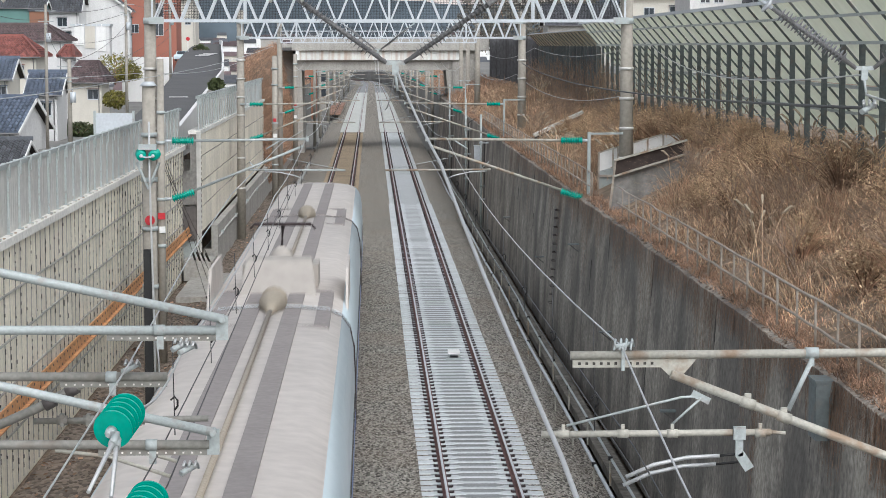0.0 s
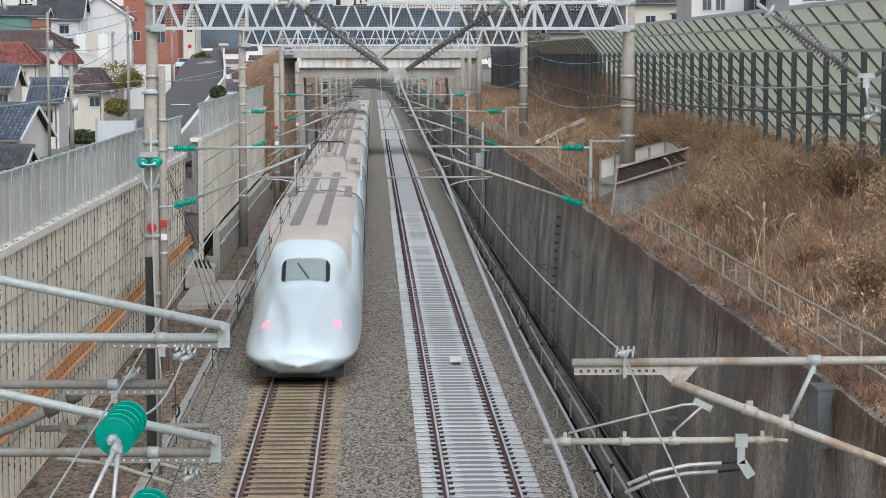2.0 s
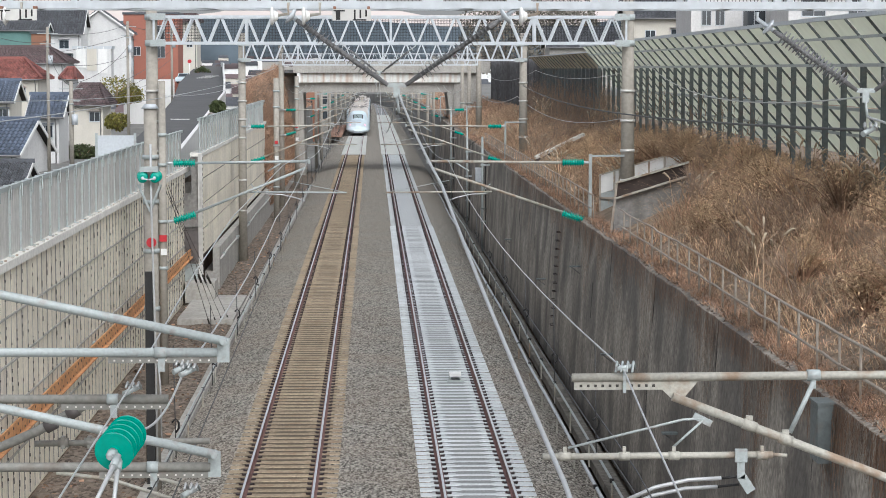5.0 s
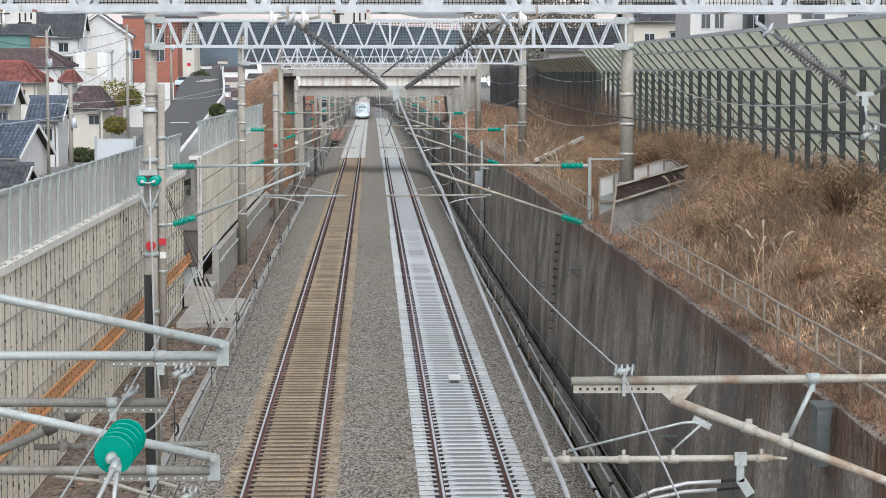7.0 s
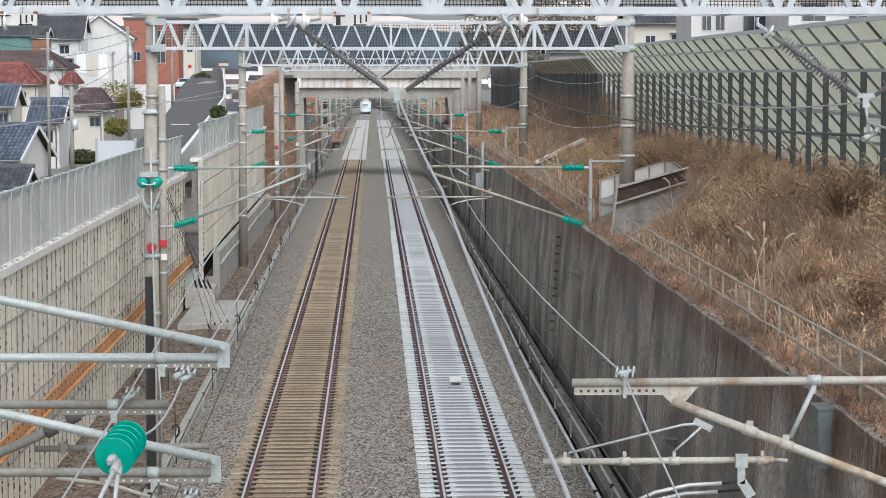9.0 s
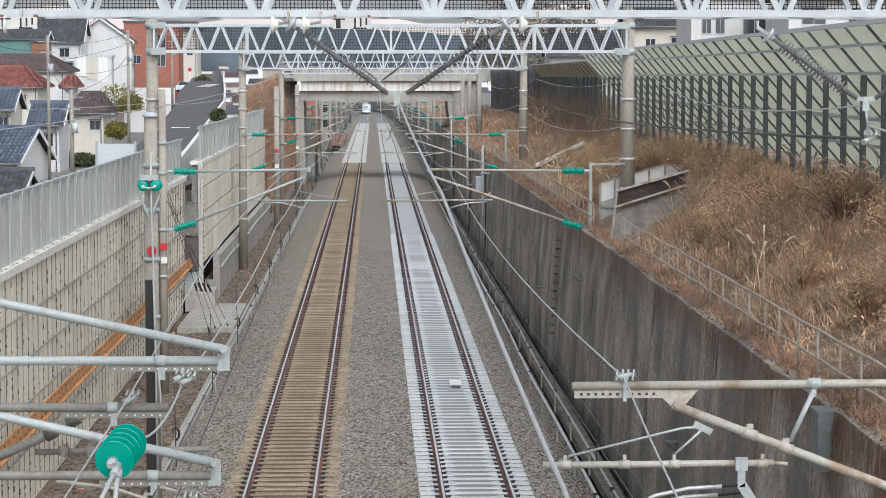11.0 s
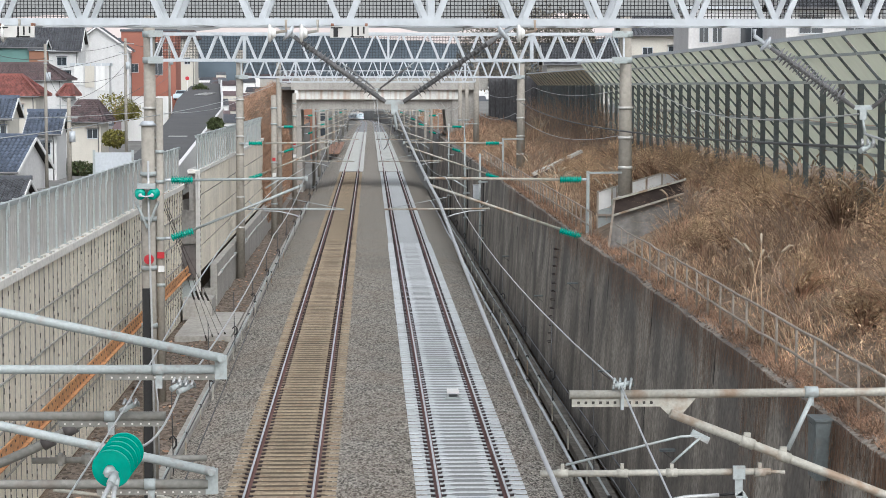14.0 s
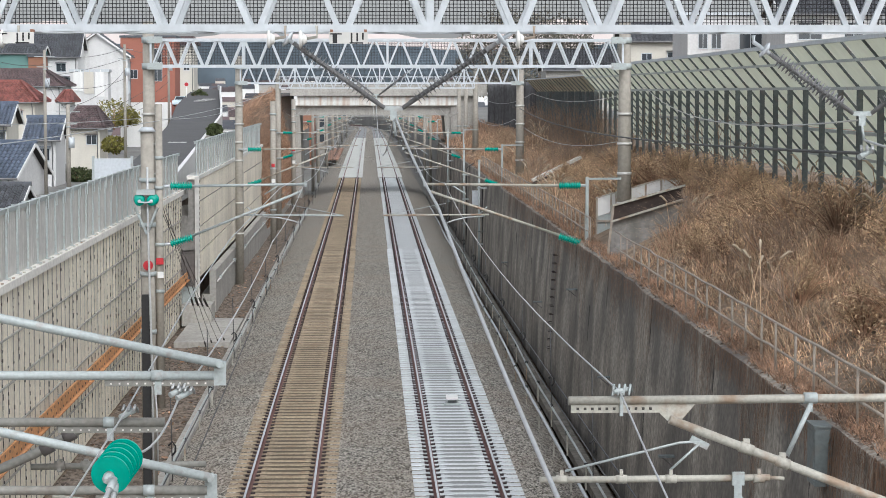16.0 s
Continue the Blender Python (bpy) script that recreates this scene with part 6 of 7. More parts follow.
def bush(x, y, z, r, h, seed, label, mat="leaf", n=900, leaf=0.16):
    root = thing("bush", label, "bush", "bushes", (x, y, z))
    rs = random.Random(seed)
    g = Mesh()
    for k in range(6):
        a = rs.uniform(0, 6.28)
        g.tube([(0, 0, 0), (math.cos(a) * r * 0.3, math.sin(a) * r * 0.3, h * 0.45), (math.cos(a) * r * 0.7, math.sin(a) * r * 0.7, h * 0.8)], [0.07, 0.05, 0.02], 6)
    tagged(part("branch_mass", g, M["straw_dark"], root), kind="stuff")
    g = Mesh()
    for k in range(n):
        d = Vector((rs.gauss(0, 1), rs.gauss(0, 1), rs.gauss(0, 1))).normalized()
        q = 0.55 + 0.45 * rs.random() ** 0.5
        lump = 1 + 0.35 * noise.noise(d * 2.2 + Vector((seed, 0, 0)))
        c = Vector((d.x * r * q * lump, d.y * r * q * lump, h * 0.55 + d.z * h * 0.5 * q * lump))
        a = Vector((rs.uniform(-1, 1), rs.uniform(-1, 1), rs.uniform(-1, 1))) * leaf
        b = Vector((rs.uniform(-1, 1), rs.uniform(-1, 1), rs.uniform(-1, 1))) * leaf
        g.add([c - a, c + b, c + a, c - b], [(0, 1, 2, 3)])
    part("foliage", g, M[mat], root)
    return root


for px, py, d, r, h, sd in ((208, 210, 262, 2.6, 3.4, 1), (207, 252, 215, 1.2, 1.6, 2), (358, 172, 332, 1.35, 2.7, 3), (385, 222, 150, 0.5, 0.8, 4),
                            (143, 305, 200, 1.6, 1.4, 5), (232, 205, 262, 1.6, 2.0, 6)):
    x, z = place(px, py, d)
    bush(x, d, z, r, h, sd, "yellowing garden bush beside the houses" if sd in (1, 2, 6) else "clipped evergreen bush beside the houses", "leaf_yellow" if sd in (1, 2, 6) else "leaf", n=1500, leaf=0.11)
for px, py, d, r, h, sd in ((900, 60, 520, 9, 14, 7), (960, 70, 470, 7, 12, 8), (1010, 75, 430, 6, 10, 9), (860, 80, 640, 9, 12, 10)):
    x, z = place(px, py, d)
    bush(x, d, z - h, r, h * 1.6, sd, "large grey-brown bare tree beyond the overbridge", "bare_tree", n=3500, leaf=0.28)


# ---- utility poles among the houses ----
for px, top, bot, d, rr in ((88, 70, 330, 175, 0.14), (128, 165, 320, 150, 0.16), (228, 60, 290, 210, 0.15), (305, 60, 215, 250, 0.15)):
    x, z1 = place(px, top, d)
    z0 = place(px, bot, d)[1]
    root = concrete_pole(x, d, z0, z1, rr, "grey concrete utility pole among the houses", bands=(z1 - 1.5,), name="utility_pole")
    g = Mesh()
    g.bar((-0.8, 0, z1 - z0 - 0.5), (0.8, 0, z1 - z0 - 0.5), 0.06, 0.06)
    g.bar((-0.6, 0, z1 - z0 - 1.3), (0.6, 0, z1 - z0 - 1.3), 0.08, 0.08)
    part("crossarm", g, M["steel"], root)
    g = Mesh()
    g.tube([(0.25, -0.25, z1 - z0 - 2.9), (0.25, -0.25, z1 - z0 - 2.2)], 0.2, 12)
    part("transformer", g, M["steel_light"], root)

# ---- balise on the pale track ----
root = thing("track_beacon", "small white track beacon box on a bracket between the rails", "beacon", at=(RIGHT + 0.16, 65.4, -0.19))
g = Mesh()
g.box(-0.17, 0.17, -0.25, 0.25, 0.12, 0.2)
part("box", g, M["white"], root)
for x in (-0.15, 0.15):
    g = Mesh()
    g.box(x - 0.02, x + 0.02, -0.2, 0.2, 0.0, 0.12)
    part("bracket", g, M["steel"], root)
g = Mesh()
g.box(-0.25, 0.25, -0.6, -0.5, 0.0, 0.05)
part("crossbar", g, M["steel"], root)

# ---- cable duct and pipes beside the tracks ----
root = thing("cable_trough", "pale concrete cable trough with lids beside the tan track", "cable trough", at=(-5.0, 0, -0.5))
g = Mesh()
for k in range(140):
    g.box(-0.14, 0.14, 38 + k, 38.96 + k, -0.04, 0.16 + r3.uniform(-0.01, 0.01))
tagged(part("lid", g, M["concrete"], root), kind="stuff")
for x, z, r, lab, mat in ((-4.75, 0.05, 0.03, "thin grey pipe on short pegs along the ballast", "steel"), (4.75, 0.05, 0.04, "pale pipe on short posts along the ballast", "steel_light"),
                          (5.1, 0.18, 0.03, "thin pipe on short posts by the drain", "steel")):
    root = thing("pipe_run", lab, "pipe", "pipe runs", (x, 0, z))
    g = Mesh()
    g.tube([(0.03 * math.sin(k), 36 + k * 6, 0.03 * math.cos(k * 1.7)) for k in range(24)], r, 8)
    part("pipe", g, M[mat], root)
    for k in range(18):
        g = Mesh()
        g.box(-0.02, 0.02, 37 + k * 5.0, 37.04 + k * 5.0, -0.6, 0.0)
        g.box(-0.045, 0.045, 36.97 + k * 5.0, 37.07 + k * 5.0, -0.04, 0.045, 1)
        part("peg", g, [M["steel_rusty"], M["black"]], root)

root = thing("flatbed_trolley", "dull brown rusted steel deck platform beside the tan track", "platform", at=(-4.9, 292, -1.0))
g = Mesh()
g.box(-0.9, 0.9, 0, 60, 1.1, 1.25)
for k in range(10):
    g.box(-0.92, 0.92, k * 6, k * 6 + 0.12, 1.25, 1.3)
part("deck", g, M["dull_rust"], root)
g = Mesh()
for k in range(8):
    for x in (-0.7, 0.7):
        g.box(x - 0.1, x + 0.1, 1 + k * 8, 1.3 + k * 8, -1, 1.1)
part("support", g, M["concrete"], root)

# ---- far side of the overbridge ----
for x, y, w, d, h, mat, lab in ((-9.5, 300, 4, 14, 7.5, "brown", "dull brown clad trackside building"), (-8.6, 360, 3.5, 10, 6.5, "concrete", "grey concrete trackside hut"),
                                (9.5, 330, 4, 16, 7.0, "teal", "green netted trackside building"), (10.5, 400, 5, 12, 8.0, "concrete", "grey concrete trackside block"),
                                (-11, 430, 5, 12, 9, "cream", "cream concrete trackside block"), (13, 480, 6, 12, 9, "white", "pale concrete trackside block")):
    dz = track_at(y)[1]
    root = thing("trackside_building", lab, "building", "trackside buildings", (x, y, -0.7 + dz))
    g = Mesh()
    g.box(-w / 2, w / 2, 0, d, 0, h)
    part("wall", g, M[mat], root)
    g = Mesh()
    g.box(-w / 2 - 0.2, w / 2 + 0.2, -0.2, d + 0.2, h, h + 0.25)
    part("roof", g, M["tile_grey"], root)
    for k in range(2):
        for j in range(2):
            g = Mesh()
            g.box(-w / 4 + k * w / 2 - 0.5, -w / 4 + k * w / 2 + 0.5, -0.04, 0.02, 2 + j * 2.4, 3.2 + j * 2.4)
            part("window", g, M["glass"], root)
for k, y in enumerate((215, 238, 285, 335, 385, 450, 540)):
    for x in (-5.4, 5.9):
        dx, dz = track_at(y)
        root = concrete_pole(x + dx, y, -0.7 + dz, 8.2 + dz, 0.16, "concrete catenary pole beyond the overbridge", bands=(5 + dz,), far=True)
        g = Mesh()
        s = 1 if x < 0 else -1
        g.bar((0, 0, 7.2), (s * 1.6, 0, 7.5), 0.09, 0.09)
        g.bar((-s * 1.0, 0, 8.2), (s * 1.0, 0, 8.2), 0.08, 0.08)
        part("crossarm", g, M["steel"], root)
for x in (-5.8, -5.2, 5.6, 6.2):
    wire([on_line(x, y, 7.6) for y in (155, 196, 238, 285, 335, 385, 450, 540)], 0.014, "wire_light", "pale feeder wire beyond the overbridge", 0.5)
root = thing("drain_plank", "weathered pale plank walkway on the brown bank", "plank", at=(8.3, 100, 5.3))
g = Mesh()
g.bar((-1.0, 0, -0.3), (1.2, 0, 0.75), 0.9, 0.12)
part("board", g, M["coping"], root)
g = Mesh()
g.bar((-1.0, -0.1, -0.5), (1.2, -0.1, 0.5), 0.7, 0.2)
part("beam", g, M["joint"], root)

# ---- near the lane: gate panel, car, mirror, litter ----
x, z = place(205, 275, 93)
root = thing("metal_gate", "pale grey sheet-steel gate panel beside the lane", "gate", at=(x, 93, z))
g = Mesh()
g.box(-0.75, 0.75, 0, 0.05, -1.6, 0.35)
part("panel", g, M["steel_light"], root)
for xx in (-0.8, 0.8):
    g = Mesh()
    g.box(xx - 0.05, xx + 0.05, -0.03, 0.08, -1.8, 0.45)
    part("post", g, M["steel"], root)


def car(x, y, z, turn, paint, label):
    root = thing("parked_car", label, "car", "cars", (x, y, z))
    root.rotation_euler = (0, 0, radians(turn))
    g = Mesh()
    prof = [(-1.9, 0.3), (-1.95, 0.75), (-1.75, 0.95), (-1.2, 1.0), (-0.75, 1.5), (1.2, 1.52), (1.75, 1.05), (1.9, 0.9), (1.92, 0.35)]
    g.sheet([[(px, -0.82, pz) for px, pz in prof], [(px, 0.82, pz) for px, pz in prof]])
    for s in (-0.82, 0.82):
        g.add([(px, s, pz) for px, pz in prof], [tuple(range(len(prof)))])
    part("body", g, M[paint], root)
    for s in (-0.825, 0.825):
        g = Mesh()
        g.add([(-0.95, s, 1.02), (1.45, s, 1.05), (1.1, s, 1.45), (-0.65, s, 1.44)], [(0, 1, 2, 3)])
        part("side_window", g, M["glass"], root)
        for wx in (-1.2, 1.2):
            g = Mesh()
            g.tube([(wx, s * 0.86, 0.3), (wx, s * 1.02, 0.3)], 0.3, 14)
            part("wheel", g, M["black"], root)
    g = Mesh()
    g.add([(-1.21, -0.7, 1.03), (-1.21, 0.7, 1.03), (-0.8, 0.65, 1.47), (-0.8, -0.65, 1.47)], [(0, 1, 2, 3)])
    part("windscreen", g, M["glass"], root)
    return root


x, z = place(325, 172, 340)
car(x + 0.5, 338, z + 0.3, 70, "train_white", "small white car parked beside the lane")
x, z = place(336, 130, 320)
root = thing("traffic_mirror", "round red-framed traffic mirror on a white post", "mirror", at=(x, 320, z - 2.6))
g = Mesh()
g.tube([(0, 0, 0), (0, 0, 2.9)], 0.06, 8)
part("post", g, M["white"], root)
g = Mesh()
g.tube([(0, -0.1, 2.6), (0, 0.0, 2.6)], 0.28, 16)
part("frame", g, M["red"], root)
rl = random.Random(9)
g = Mesh()
for k in range(700):
    c = Vector((rl.uniform(-7.5, -5.2), 40 + 90 * rl.random() ** 1.3, -0.5))
    a = Vector((rl.uniform(-1, 1), rl.uniform(-1, 1), 0.2)) * rl.uniform(0.04, 0.12)
    b = Vector((rl.uniform(-1, 1), rl.uniform(-1, 1), 0.4)) * rl.uniform(0.03, 0.08)
    g.add([c - a, c + b, c + a, c - b], [(0, 1, 2, 3)])
tagged(part("leaf_litter", g, M["straw_dark"]), "scattered dead leaves and scraps on the soil strip", "leaf litter", "", "stuff")
for k in range(4):
    root = thing("guy_wire", "dark stay wire running from the slim pole to the ground", "wire", "guy wires", (-6.2, 67, 5.6 - 0.12 * k))
    g = Mesh()
    end = Vector((0.1 + 0.22 * k, 16 + 0.4 * k, -6.1 + 0.12 * k))
    g.tube([Vector((0.1 * (k % 2), 0, 0)), end], 0.009, 6)
    part("strand", g, M["clip"], root)
    g = Mesh()
    g.tube([end * 0.6, end * 0.66], 0.035, 8)
    g.tube([end * 0.96, end], 0.03, 8)
    part("turnbuckle", g, M["joint"], root)
# utility wires across the houses
for a, b in (((88, 75, 175), (228, 65, 210)), ((228, 65, 210), (305, 65, 250)), ((128, 170, 150), (228, 105, 210)), ((88, 95, 175), (-60, 60, 160)), ((88, 110, 175), (128, 172, 150)),
             ((305, 70, 250), (430, 60, 400)), ((88, 130, 175), (228, 120, 210)), ((128, 200, 150), (305, 110, 250)), ((128, 215, 150), (305, 125, 250)),
             ((228, 85, 210), (-40, 120, 160)), ((88, 215, 175), (305, 150, 250))):
    pts = []
    for px, py, d in (a, b):
        x, z = place(px, py, d)
        pts.append((x, d, z))
    wire(pts, 0.018, "wire_dark", "dark utility wire between street poles", 0.6)

# ---- train ----
def lerp_table(table, s):
    for (a, va), (b, vb) in zip(table, table[1:]):
        if s <= b:
            u = max(0.0, (s - a) / (b - a))
            return va + (vb - va) * u
    return table[-1][1]


NOSE_TOP = [(0, 0.75), (0.12, 0.98), (0.4, 1.18), (1, 1.36), (2, 1.53), (3.5, 1.76), (5, 1.93), (6.0, 2.1), (7.2, 2.76), (8.2, 3.17), (9.0, 3.38), (9.8, 3.54), (10.7, 3.6)]
NOSE_BASE = [(0, 0.72), (0.12, 0.93), (0.4, 1.08), (1, 1.2), (2, 1.34), (3.5, 1.5), (5, 1.72), (6.0, 1.95), (7.4, 2.45), (8.4, 2.9), (9.5, 3.3), (10.7, 3.6)]
NOSE_WIDE = [(0, 0.7), (0.12, 1.02), (0.4, 1.26), (1, 1.45), (2, 1.57), (4, 1.65), (7, 1.68), (10.7, 1.69)]
NOSE_CAN = [(0, 0.35), (2, 0.45), (3.5, 0.6), (5, 0.78), (6, 0.86), (7.4, 0.98), (8.4, 1.15), (9.5, 1.4), (10.7, 1.69)]


SIDE = [(1.48, 0.22), (1.62, 0.62), (1.69, 1.2), (1.69, 2.1), (1.66, 2.8), (1.58, 3.2), (1.42, 3.42), (1.15, 3.54), (0.6, 3.59), (0.0, 3.61)]


def side_z(x):
    """Height of the carriage's skin over x."""
    x = abs(x)
    pts = SIDE[3:]
    for (xa, za), (xb, zb) in zip(pts, pts[1:]):
        if xb <= x <= xa:
            return za + (zb - za) * (xa - x) / (xa - xb)
    return 2.1


def nose_z(s, x):
    w, hb, ht, wc = (lerp_table(t, s) for t in (NOSE_WIDE, NOSE_BASE, NOSE_TOP, NOSE_CAN))
    q = min(1.0, abs(x) / w)
    base = 0.62 + (hb - 0.62) * (1 - q ** 2.6) ** 0.6
    c = min(1.0, abs(x) / (wc * 1.12))
    can = hb * 0.88 + (ht - hb * 0.88) * max(0.0, 1 - c ** 4.0) ** 0.85
    k = 0.16
    e = max(0.0, k - abs(base - can)) / k
    z = max(base, can if c < 1 else 0) + e * e * k * 0.25
    u = min(1.0, max(0.0, (s - 7.2) / 3.5))
    u = u * u * (3 - 2 * u)
    return z * (1 - u) + side_z(x * 1.69 / w) * u




def train_nose_mesh():
    g = Mesh()
    ss = [0, 0.05, 0.12, 0.25, 0.4, 0.7, 1, 1.5, 2, 2.7, 3.5, 4.2, 5, 5.5, 6, 6.5, 7, 7.4, 7.8, 8.2, 8.6, 9, 9.5, 10.1, 10.7]
    qs = [-1 + 2 * k / 40 for k in range(41)]
    rows = []
    for s in ss:
        w = lerp_table(NOSE_WIDE, s)
        row = [(-w * 0.74, s + 0.3, 0.24), (-w * 0.92, s + 0.07, 0.5)]
        row += [(w * math.sin(q * math.pi / 2), s, nose_z(s, w * math.sin(q * math.pi / 2))) for q in qs]
        row += [(w * 0.92, s + 0.07, 0.5), (w * 0.74, s + 0.3, 0.24)]
        rows.append(row)
    g.sheet(rows, 0, True)
    n = len(rows[0]) - 1
    g.mi = [2 if ss[k // n] >= 8.2 and 10 <= k % n < n - 10 else 0 for k in range(len(g.f))]
    w = rows[0][-1][0]
    first = rows[0] + [(w * (1 - k / 4), 0.3, 0.24) for k in range(1, 9)]
    caps = []
    for f in (0.02, 0.35, 0.65, 0.86, 1.0):
        caps.append([(x * f, yy - 0.3 * (1 - f * f) ** 0.6, 0.48 + (z - 0.48) * f) for x, yy, z in first])
    g.sheet(caps, 0, True)
    g.box(-1.2, 1.2, 0.3, 10.7, 0.12, 0.3, 1)
    return g


def car_shell(y0, y1):
    """White body sides and dusty roof of one carriage, plus skirts."""
    g = Mesh()
    left = [(-x, z) for x, z in SIDE]
    full = left + [(x, z) for x, z in reversed(SIDE[:-1])]
    ys = [y0 + 0.18, y0 + 0.25, (y0 + y1) / 2, y1 - 0.25, y1 - 0.18]
    n = len(full)
    rows = []
    for y in ys:
        sc = 0.985 if y in (ys[0], ys[-1]) else 1.0
        rows.append([(x * sc, y, z - (0.03 if sc < 1 else 0)) for x, z in full])
    g.sheet(rows, 0, True)
    g.mi = [1 if 6 <= k % (n - 1) < n - 7 else 0 for k in range(len(g.f))]
    for y in (ys[0], ys[-1]):
        g.add([(x, y, z) for x, z in full], [tuple(range(n))], 0)
    g.box(-1.3, 1.3, y0 + 0.4, y1 - 0.4, 0.1, 0.5, 2)
    return g


def build_train():
    root = thing("bullet_train", "white high-speed train with a dusty grey roof and long nose", "train", at=(0, 0, 0))
    cuts = [0, 27.35] + [27.35 + 25 * k for k in range(1, 7)] + [204.7]
    for i in range(8):
        a, b = cuts[i], cuts[i + 1]
        a2, b2 = (a + 10.5 if i == 0 else a), (b - 10.5 if i == 7 else b)
        car = part("carriage", car_shell(a2, b2), [M["train_white"], M["train_roof"], M["black"]], root)
        if i in (0, 7):
            g = train_nose_mesh()
            if i == 7:
                g.v = [(x, b - y, z) for x, y, z in g.v]
                g.f = [f[::-1] for f in g.f]
            nose = part("nose", g, [M["train_white"], M["black"], M["train_roof"]], car, "smooth white duck-bill nose")
            if i == 0:
                for x0, x1, mat, nm in ((-0.6, 0.6, "wind_glass", "windscreen"),):
                    w = Mesh()
                    w.sheet([[(x, s, nose_z(s, x) + 0.03) for x in [x0 + (x1 - x0) * k / 16 for k in range(17)]] for s in [6.15 + 0.085 * k for k in range(13)]], 0, True)
                    part(nm, w, M[mat], car)
                for sgn in (-1, 1):
                    w = Mesh()
                    w.sheet([[(sgn * (0.602 + 0.13 * k / 4), 6.66 + (j / 6 - 1) * 0.52 * (1 - 0.35 * (k / 4) ** 2.5), nose_z(6.66 + (j / 6 - 1) * 0.52 * (1 - 0.35 * (k / 4) ** 2.5), sgn * (0.602 + 0.13 * k / 4)) + 0.03) for k in range(5)] for j in range(13)])
                    part("windscreen_pillar", w, M["black"], car)
                    w = Mesh()
                    w.sheet([[(sgn * (0.93 + 0.2 * k / 4), s, nose_z(s, sgn * (0.93 + 0.2 * k / 4)) + 0.03) for k in range(5)] for s in [2.3 + 0.16 * k for k in range(5)]])
                    part("tail_light", w, M["tail_lamp"], car, "glowing red tail light")
                w = Mesh()
                w.bar((0.1, 6.2, nose_z(6.2, 0.1) + 0.05), (-0.25, 6.9, nose_z(6.9, -0.25) + 0.05), 0.03, 0.03)
                part("wiper", w, M["black"], car)
        # walkway bands
        for sgn in (-1, 1):
            g = Mesh()
            g.box(sgn * 0.42 - 0.17, sgn * 0.42 + 0.17, a2 - (0.7 if i == 0 else -0.35), b2 - 0.35, 3.5, 3.622)
            part("roof_walkway", g, M["train_band"], car)
        for y in (a + 1.65, b - 1.65):
            if a2 < y < b2:
                for sgn in (-1, 1):
                    g = Mesh()
                    g.box(sgn * 1.06 - 0.15, sgn * 1.06 + 0.15, y - 1.4, y + 1.4, 3.5, 3.578)
                    part("roof_patch", g, M["train_band"], car)
                g = Mesh()
                q = y + (1.4 if y < (a + b) / 2 else -1.4)
                g.box(-1.15, 1.15, q - 0.03, q + 0.03, 3.5, 3.6)
                part("roof_seam", g, M["train_band"], car)
        # side windows and stripe
        for sgn in (-1, 1):
            g = Mesh()
            g.box(min(sgn * 1.685, sgn * 1.697), max(sgn * 1.685, sgn * 1.697), a2 + 0.4, b2 - 0.4, 1.32, 1.46)
            g.box(min(sgn * 1.685, sgn * 1.697), max(sgn * 1.685, sgn * 1.697), a2 + 0.4, b2 - 0.4, 1.2, 1.25)
            part("stripe", g, M["train_stripe"], car, "blue stripe along the side")
            y = a2 + 2.6
            while y < b2 - 2.4:
                g = Mesh()
                g.box(min(sgn * 1.685, sgn * 1.698), max(sgn * 1.685, sgn * 1.698), y, y + 0.5, 1.62, 2.12)
                part("window", g, M["glass"], car)
                y += 1.04
        # black bellows to the next carriage
        if i < 7:
            g = Mesh()
            g.tube([(0, b - 0.2, 1.9), (0, b + 0.2, 1.9)], 1.55, 20)
            part("gangway_bellows", g, M["black"], car)
            g = Mesh()
            arc = [(-x, z) for x, z in SIDE] + [(x, z) for x, z in reversed(SIDE[:-1])]
            g.tube([(x * 1.004, b - 0.22, z + 0.012) for x, z in arc], 0.02, 6)
            part("joint_seal", g, M["clip"], car, "dark rubber seal over the carriage joint")
        # roof cable with pear-shaped end covers
        if 1 <= i <= 6:
            g = Mesh()
            first = 46.0 if i == 1 else a2 + 0.5
            g.tube([(0, first + 0.2, 3.68), (0, b2 - 0.7, 3.68)], 0.05, 8)
            part("roof_cable", g, M["train_cable"], car, "beige cable along the roof")
            for y, s in ((first, 1), (b2 - 0.5, -1)):
                g = Mesh()
                g.tube([(0, y - s * 0.35, 3.66), (0, y - s * 0.25, 3.68), (0, y, 3.7), (0, y + s * 0.5, 3.69), (0, y + s * 1.1, 3.66)], [0.2, 0.28, 0.28, 0.16, 0.05], 12)
                part("cable_cover", g, M["train_cable"], car, "beige pear-shaped cable cover")
        # aerial
        if i in (0, 4):
            g = Mesh()
            g.tube([(0.0, b2 - 1.5, 3.6), (0.0, b2 - 1.5, 3.68)], 0.2, 12)
            g.tube([(0, b2 - 1.5, 3.6), (0, b2 - 1.5, 4.0)], 0.025, 6)
            part("aerial", g, M["train_cable"], car)
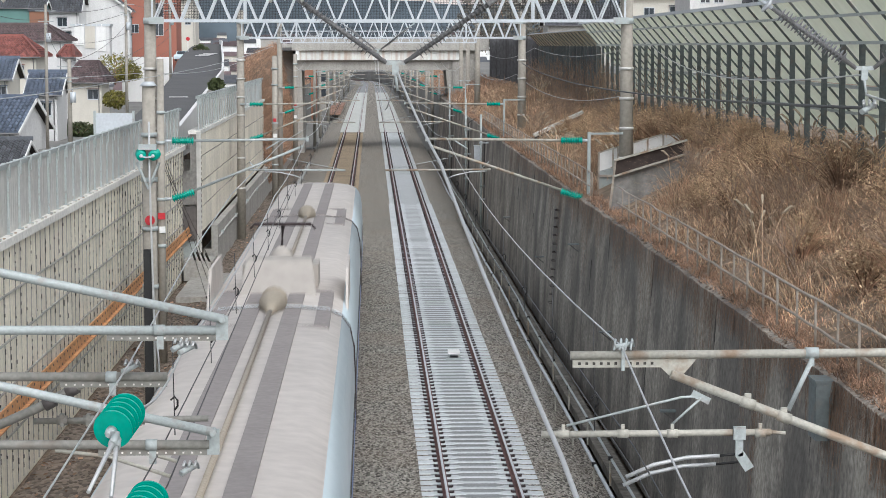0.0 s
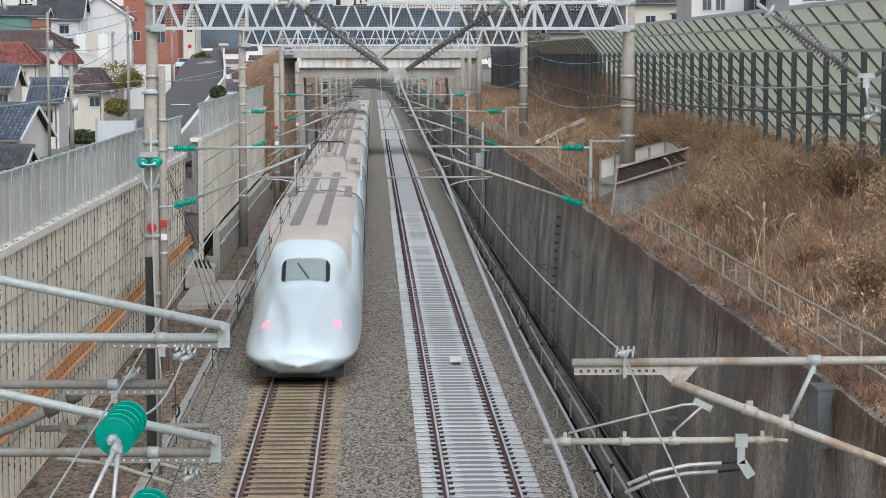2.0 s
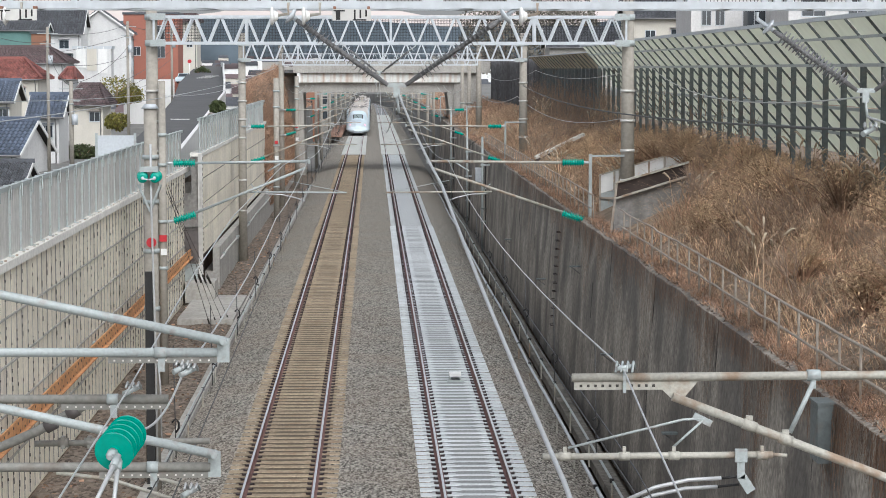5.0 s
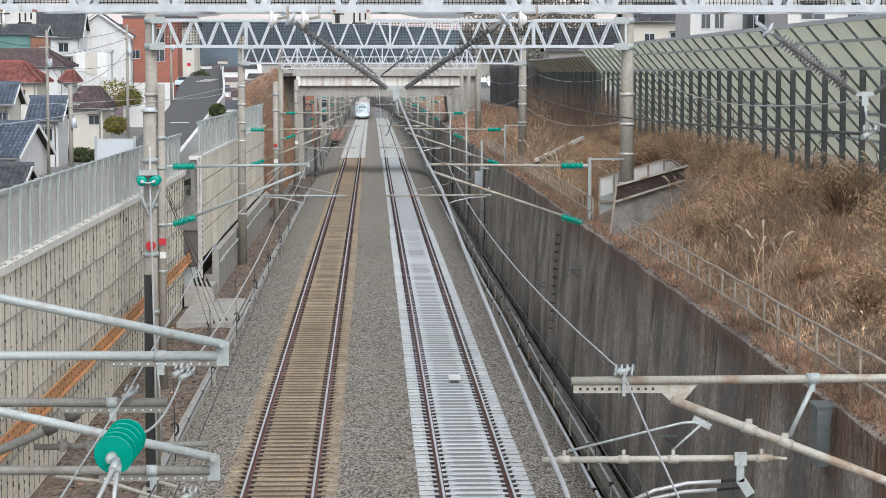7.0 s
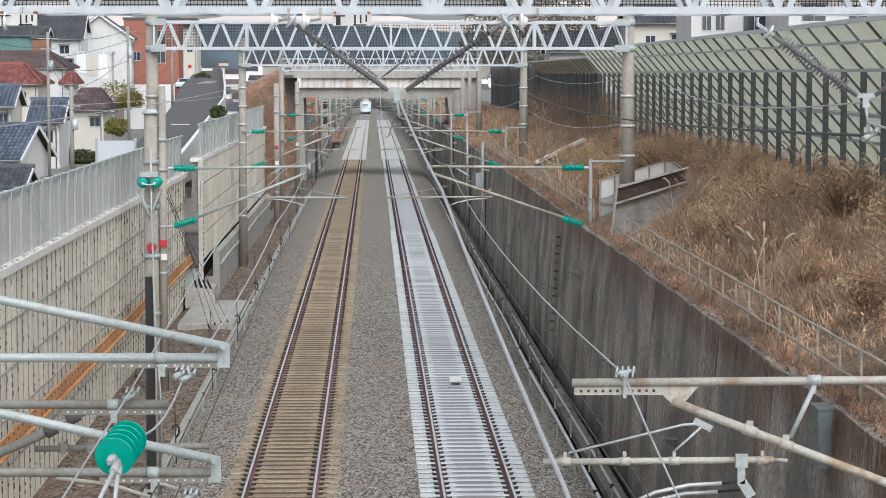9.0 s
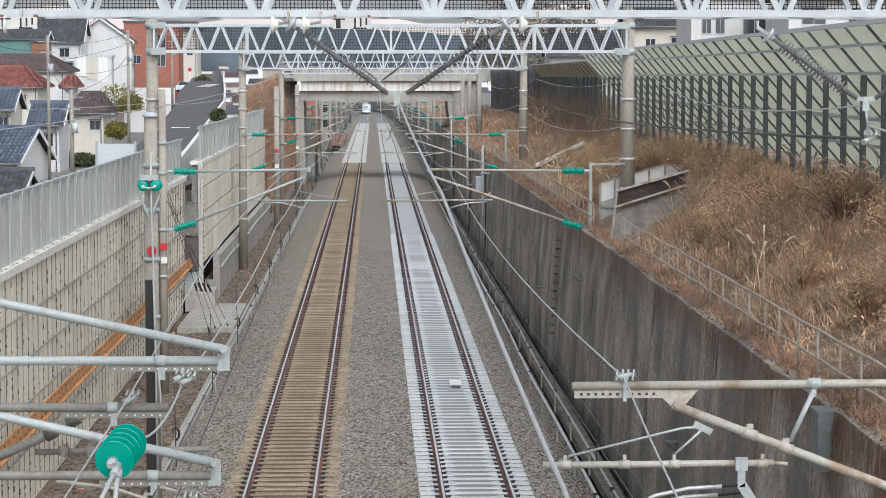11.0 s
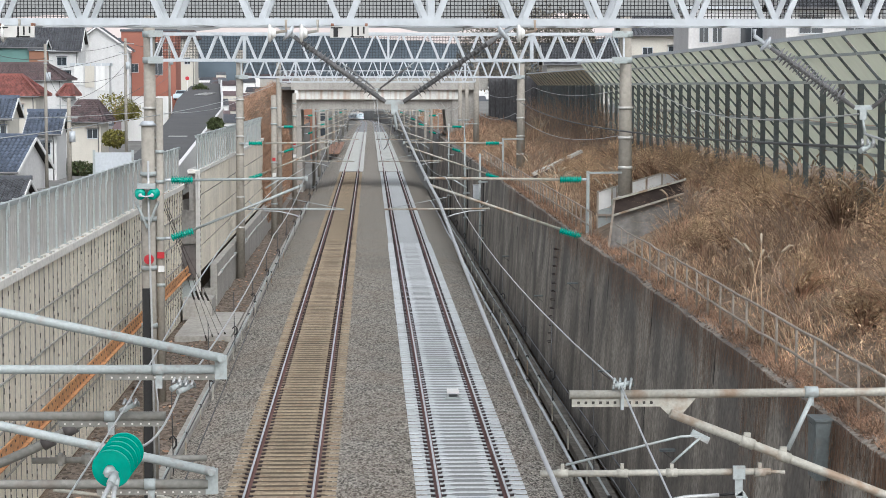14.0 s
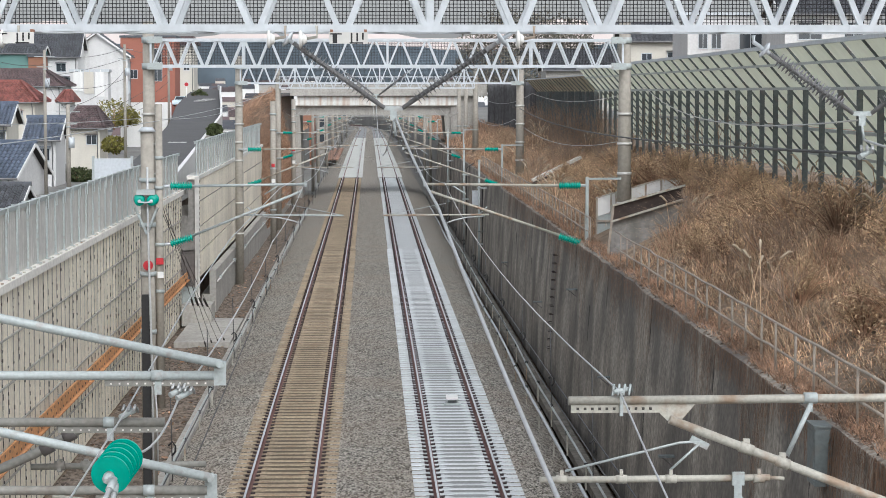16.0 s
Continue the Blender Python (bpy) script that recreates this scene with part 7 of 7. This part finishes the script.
        # pantograph group
        for yp in (41.9, 155.9):
            if a <= yp < b:
                g = Mesh()
                prof = [(yp - 1.25, 3.58, 0.84), (yp - 1.2, 3.66, 0.83), (yp - 0.5, 4.22, 0.74), (yp - 0.4, 4.27, 0.72), (yp - 0.25, 4.29, 0.72), (yp + 0.3, 4.29, 0.72)]
                g.sheet([[(-hw, yy, 3.58), (-hw, yy, z - 0.03), (-hw + 0.05, yy, z), (hw - 0.05, yy, z), (hw, yy, z - 0.03), (hw, yy, 3.58)] for yy, z, hw in prof], 0, False)
                g.add([(-0.72, yp + 0.3, 3.58), (-0.72, yp + 0.3, 4.26), (-0.67, yp + 0.3, 4.29), (0.67, yp + 0.3, 4.29), (0.72, yp + 0.3, 4.26), (0.72, yp + 0.3, 3.58)], [(0, 1, 2, 3, 4, 5)])
                g.box(-0.85, -0.7, yp + 0.2, yp + 1.6, 3.6, 4.1)
                g.box(0.7, 0.85, yp + 0.2, yp + 1.6, 3.6, 4.1)
                pan = part("pantograph_housing", g, M["train_housing"], car, "boxy grey pantograph housing")
                g = Mesh()
                g.tube([(0, yp + 1.6, 3.9), (0, yp + 0.9, 4.35), (0, yp + 1.7, 4.85)], 0.05, 8)
                g.box(-0.65, 0.65, yp + 1.62, yp + 1.78, 4.86, 4.93)
                for x in (-0.65, 0.65):
                    g.tube([(x, yp + 1.7, 4.9), (x * 1.15, yp + 1.7, 4.78)], 0.025, 6)
                part("pantograph_arm", g, M["clip"], pan, "dark steel pantograph arm")
                g = Mesh()
                g.tube([(0, yp + 1.15, 3.75), (0, yp + 1.1, 4.05), (0, yp + 1.0, 4.3), (0, yp + 0.95, 4.42)], [0.3, 0.3, 0.24, 0.1], 12)
                part("arm_cover", g, M["train_housing"], pan)
                for sgn in (-1, 1):
                    g = Mesh()
                    x = sgn * 1.5
                    g.add([(x - 0.03, yp - 1.6, 3.2), (x - 0.03, yp + 3.4, 3.2), (x - 0.03, yp + 2.6, 4.1), (x - 0.03, yp - 0.6, 4.1),
                           (x + 0.03, yp - 1.6, 3.2), (x + 0.03, yp + 3.4, 3.2), (x + 0.03, yp + 2.6, 4.1), (x + 0.03, yp - 0.6, 4.1)],
                          [(0, 1, 2, 3), (7, 6, 5, 4), (0, 3, 7, 4), (3, 2, 6, 7), (2, 1, 5, 6)])
                    part("noise_shield", g, M["train_roof"], car)
    return root


bullet_train = build_train()


def motions():
    """The train leaves at a steady 83.5 m/s along the line."""
    rows = []
    for k in range(0, 33):
        t = k * 0.5
        y = 60.6 + 83.5 * (t - 2.0)
        a, b = track_at(y), track_at(y + 150)
        m = look((LEFT + a[0], y, a[1]), (LEFT + b[0], y + 150, b[1])) @ pose(0, 0, 0, -90, 0, 0)
        rows.append((t, m))
    walk(bullet_train, rows)


motions()
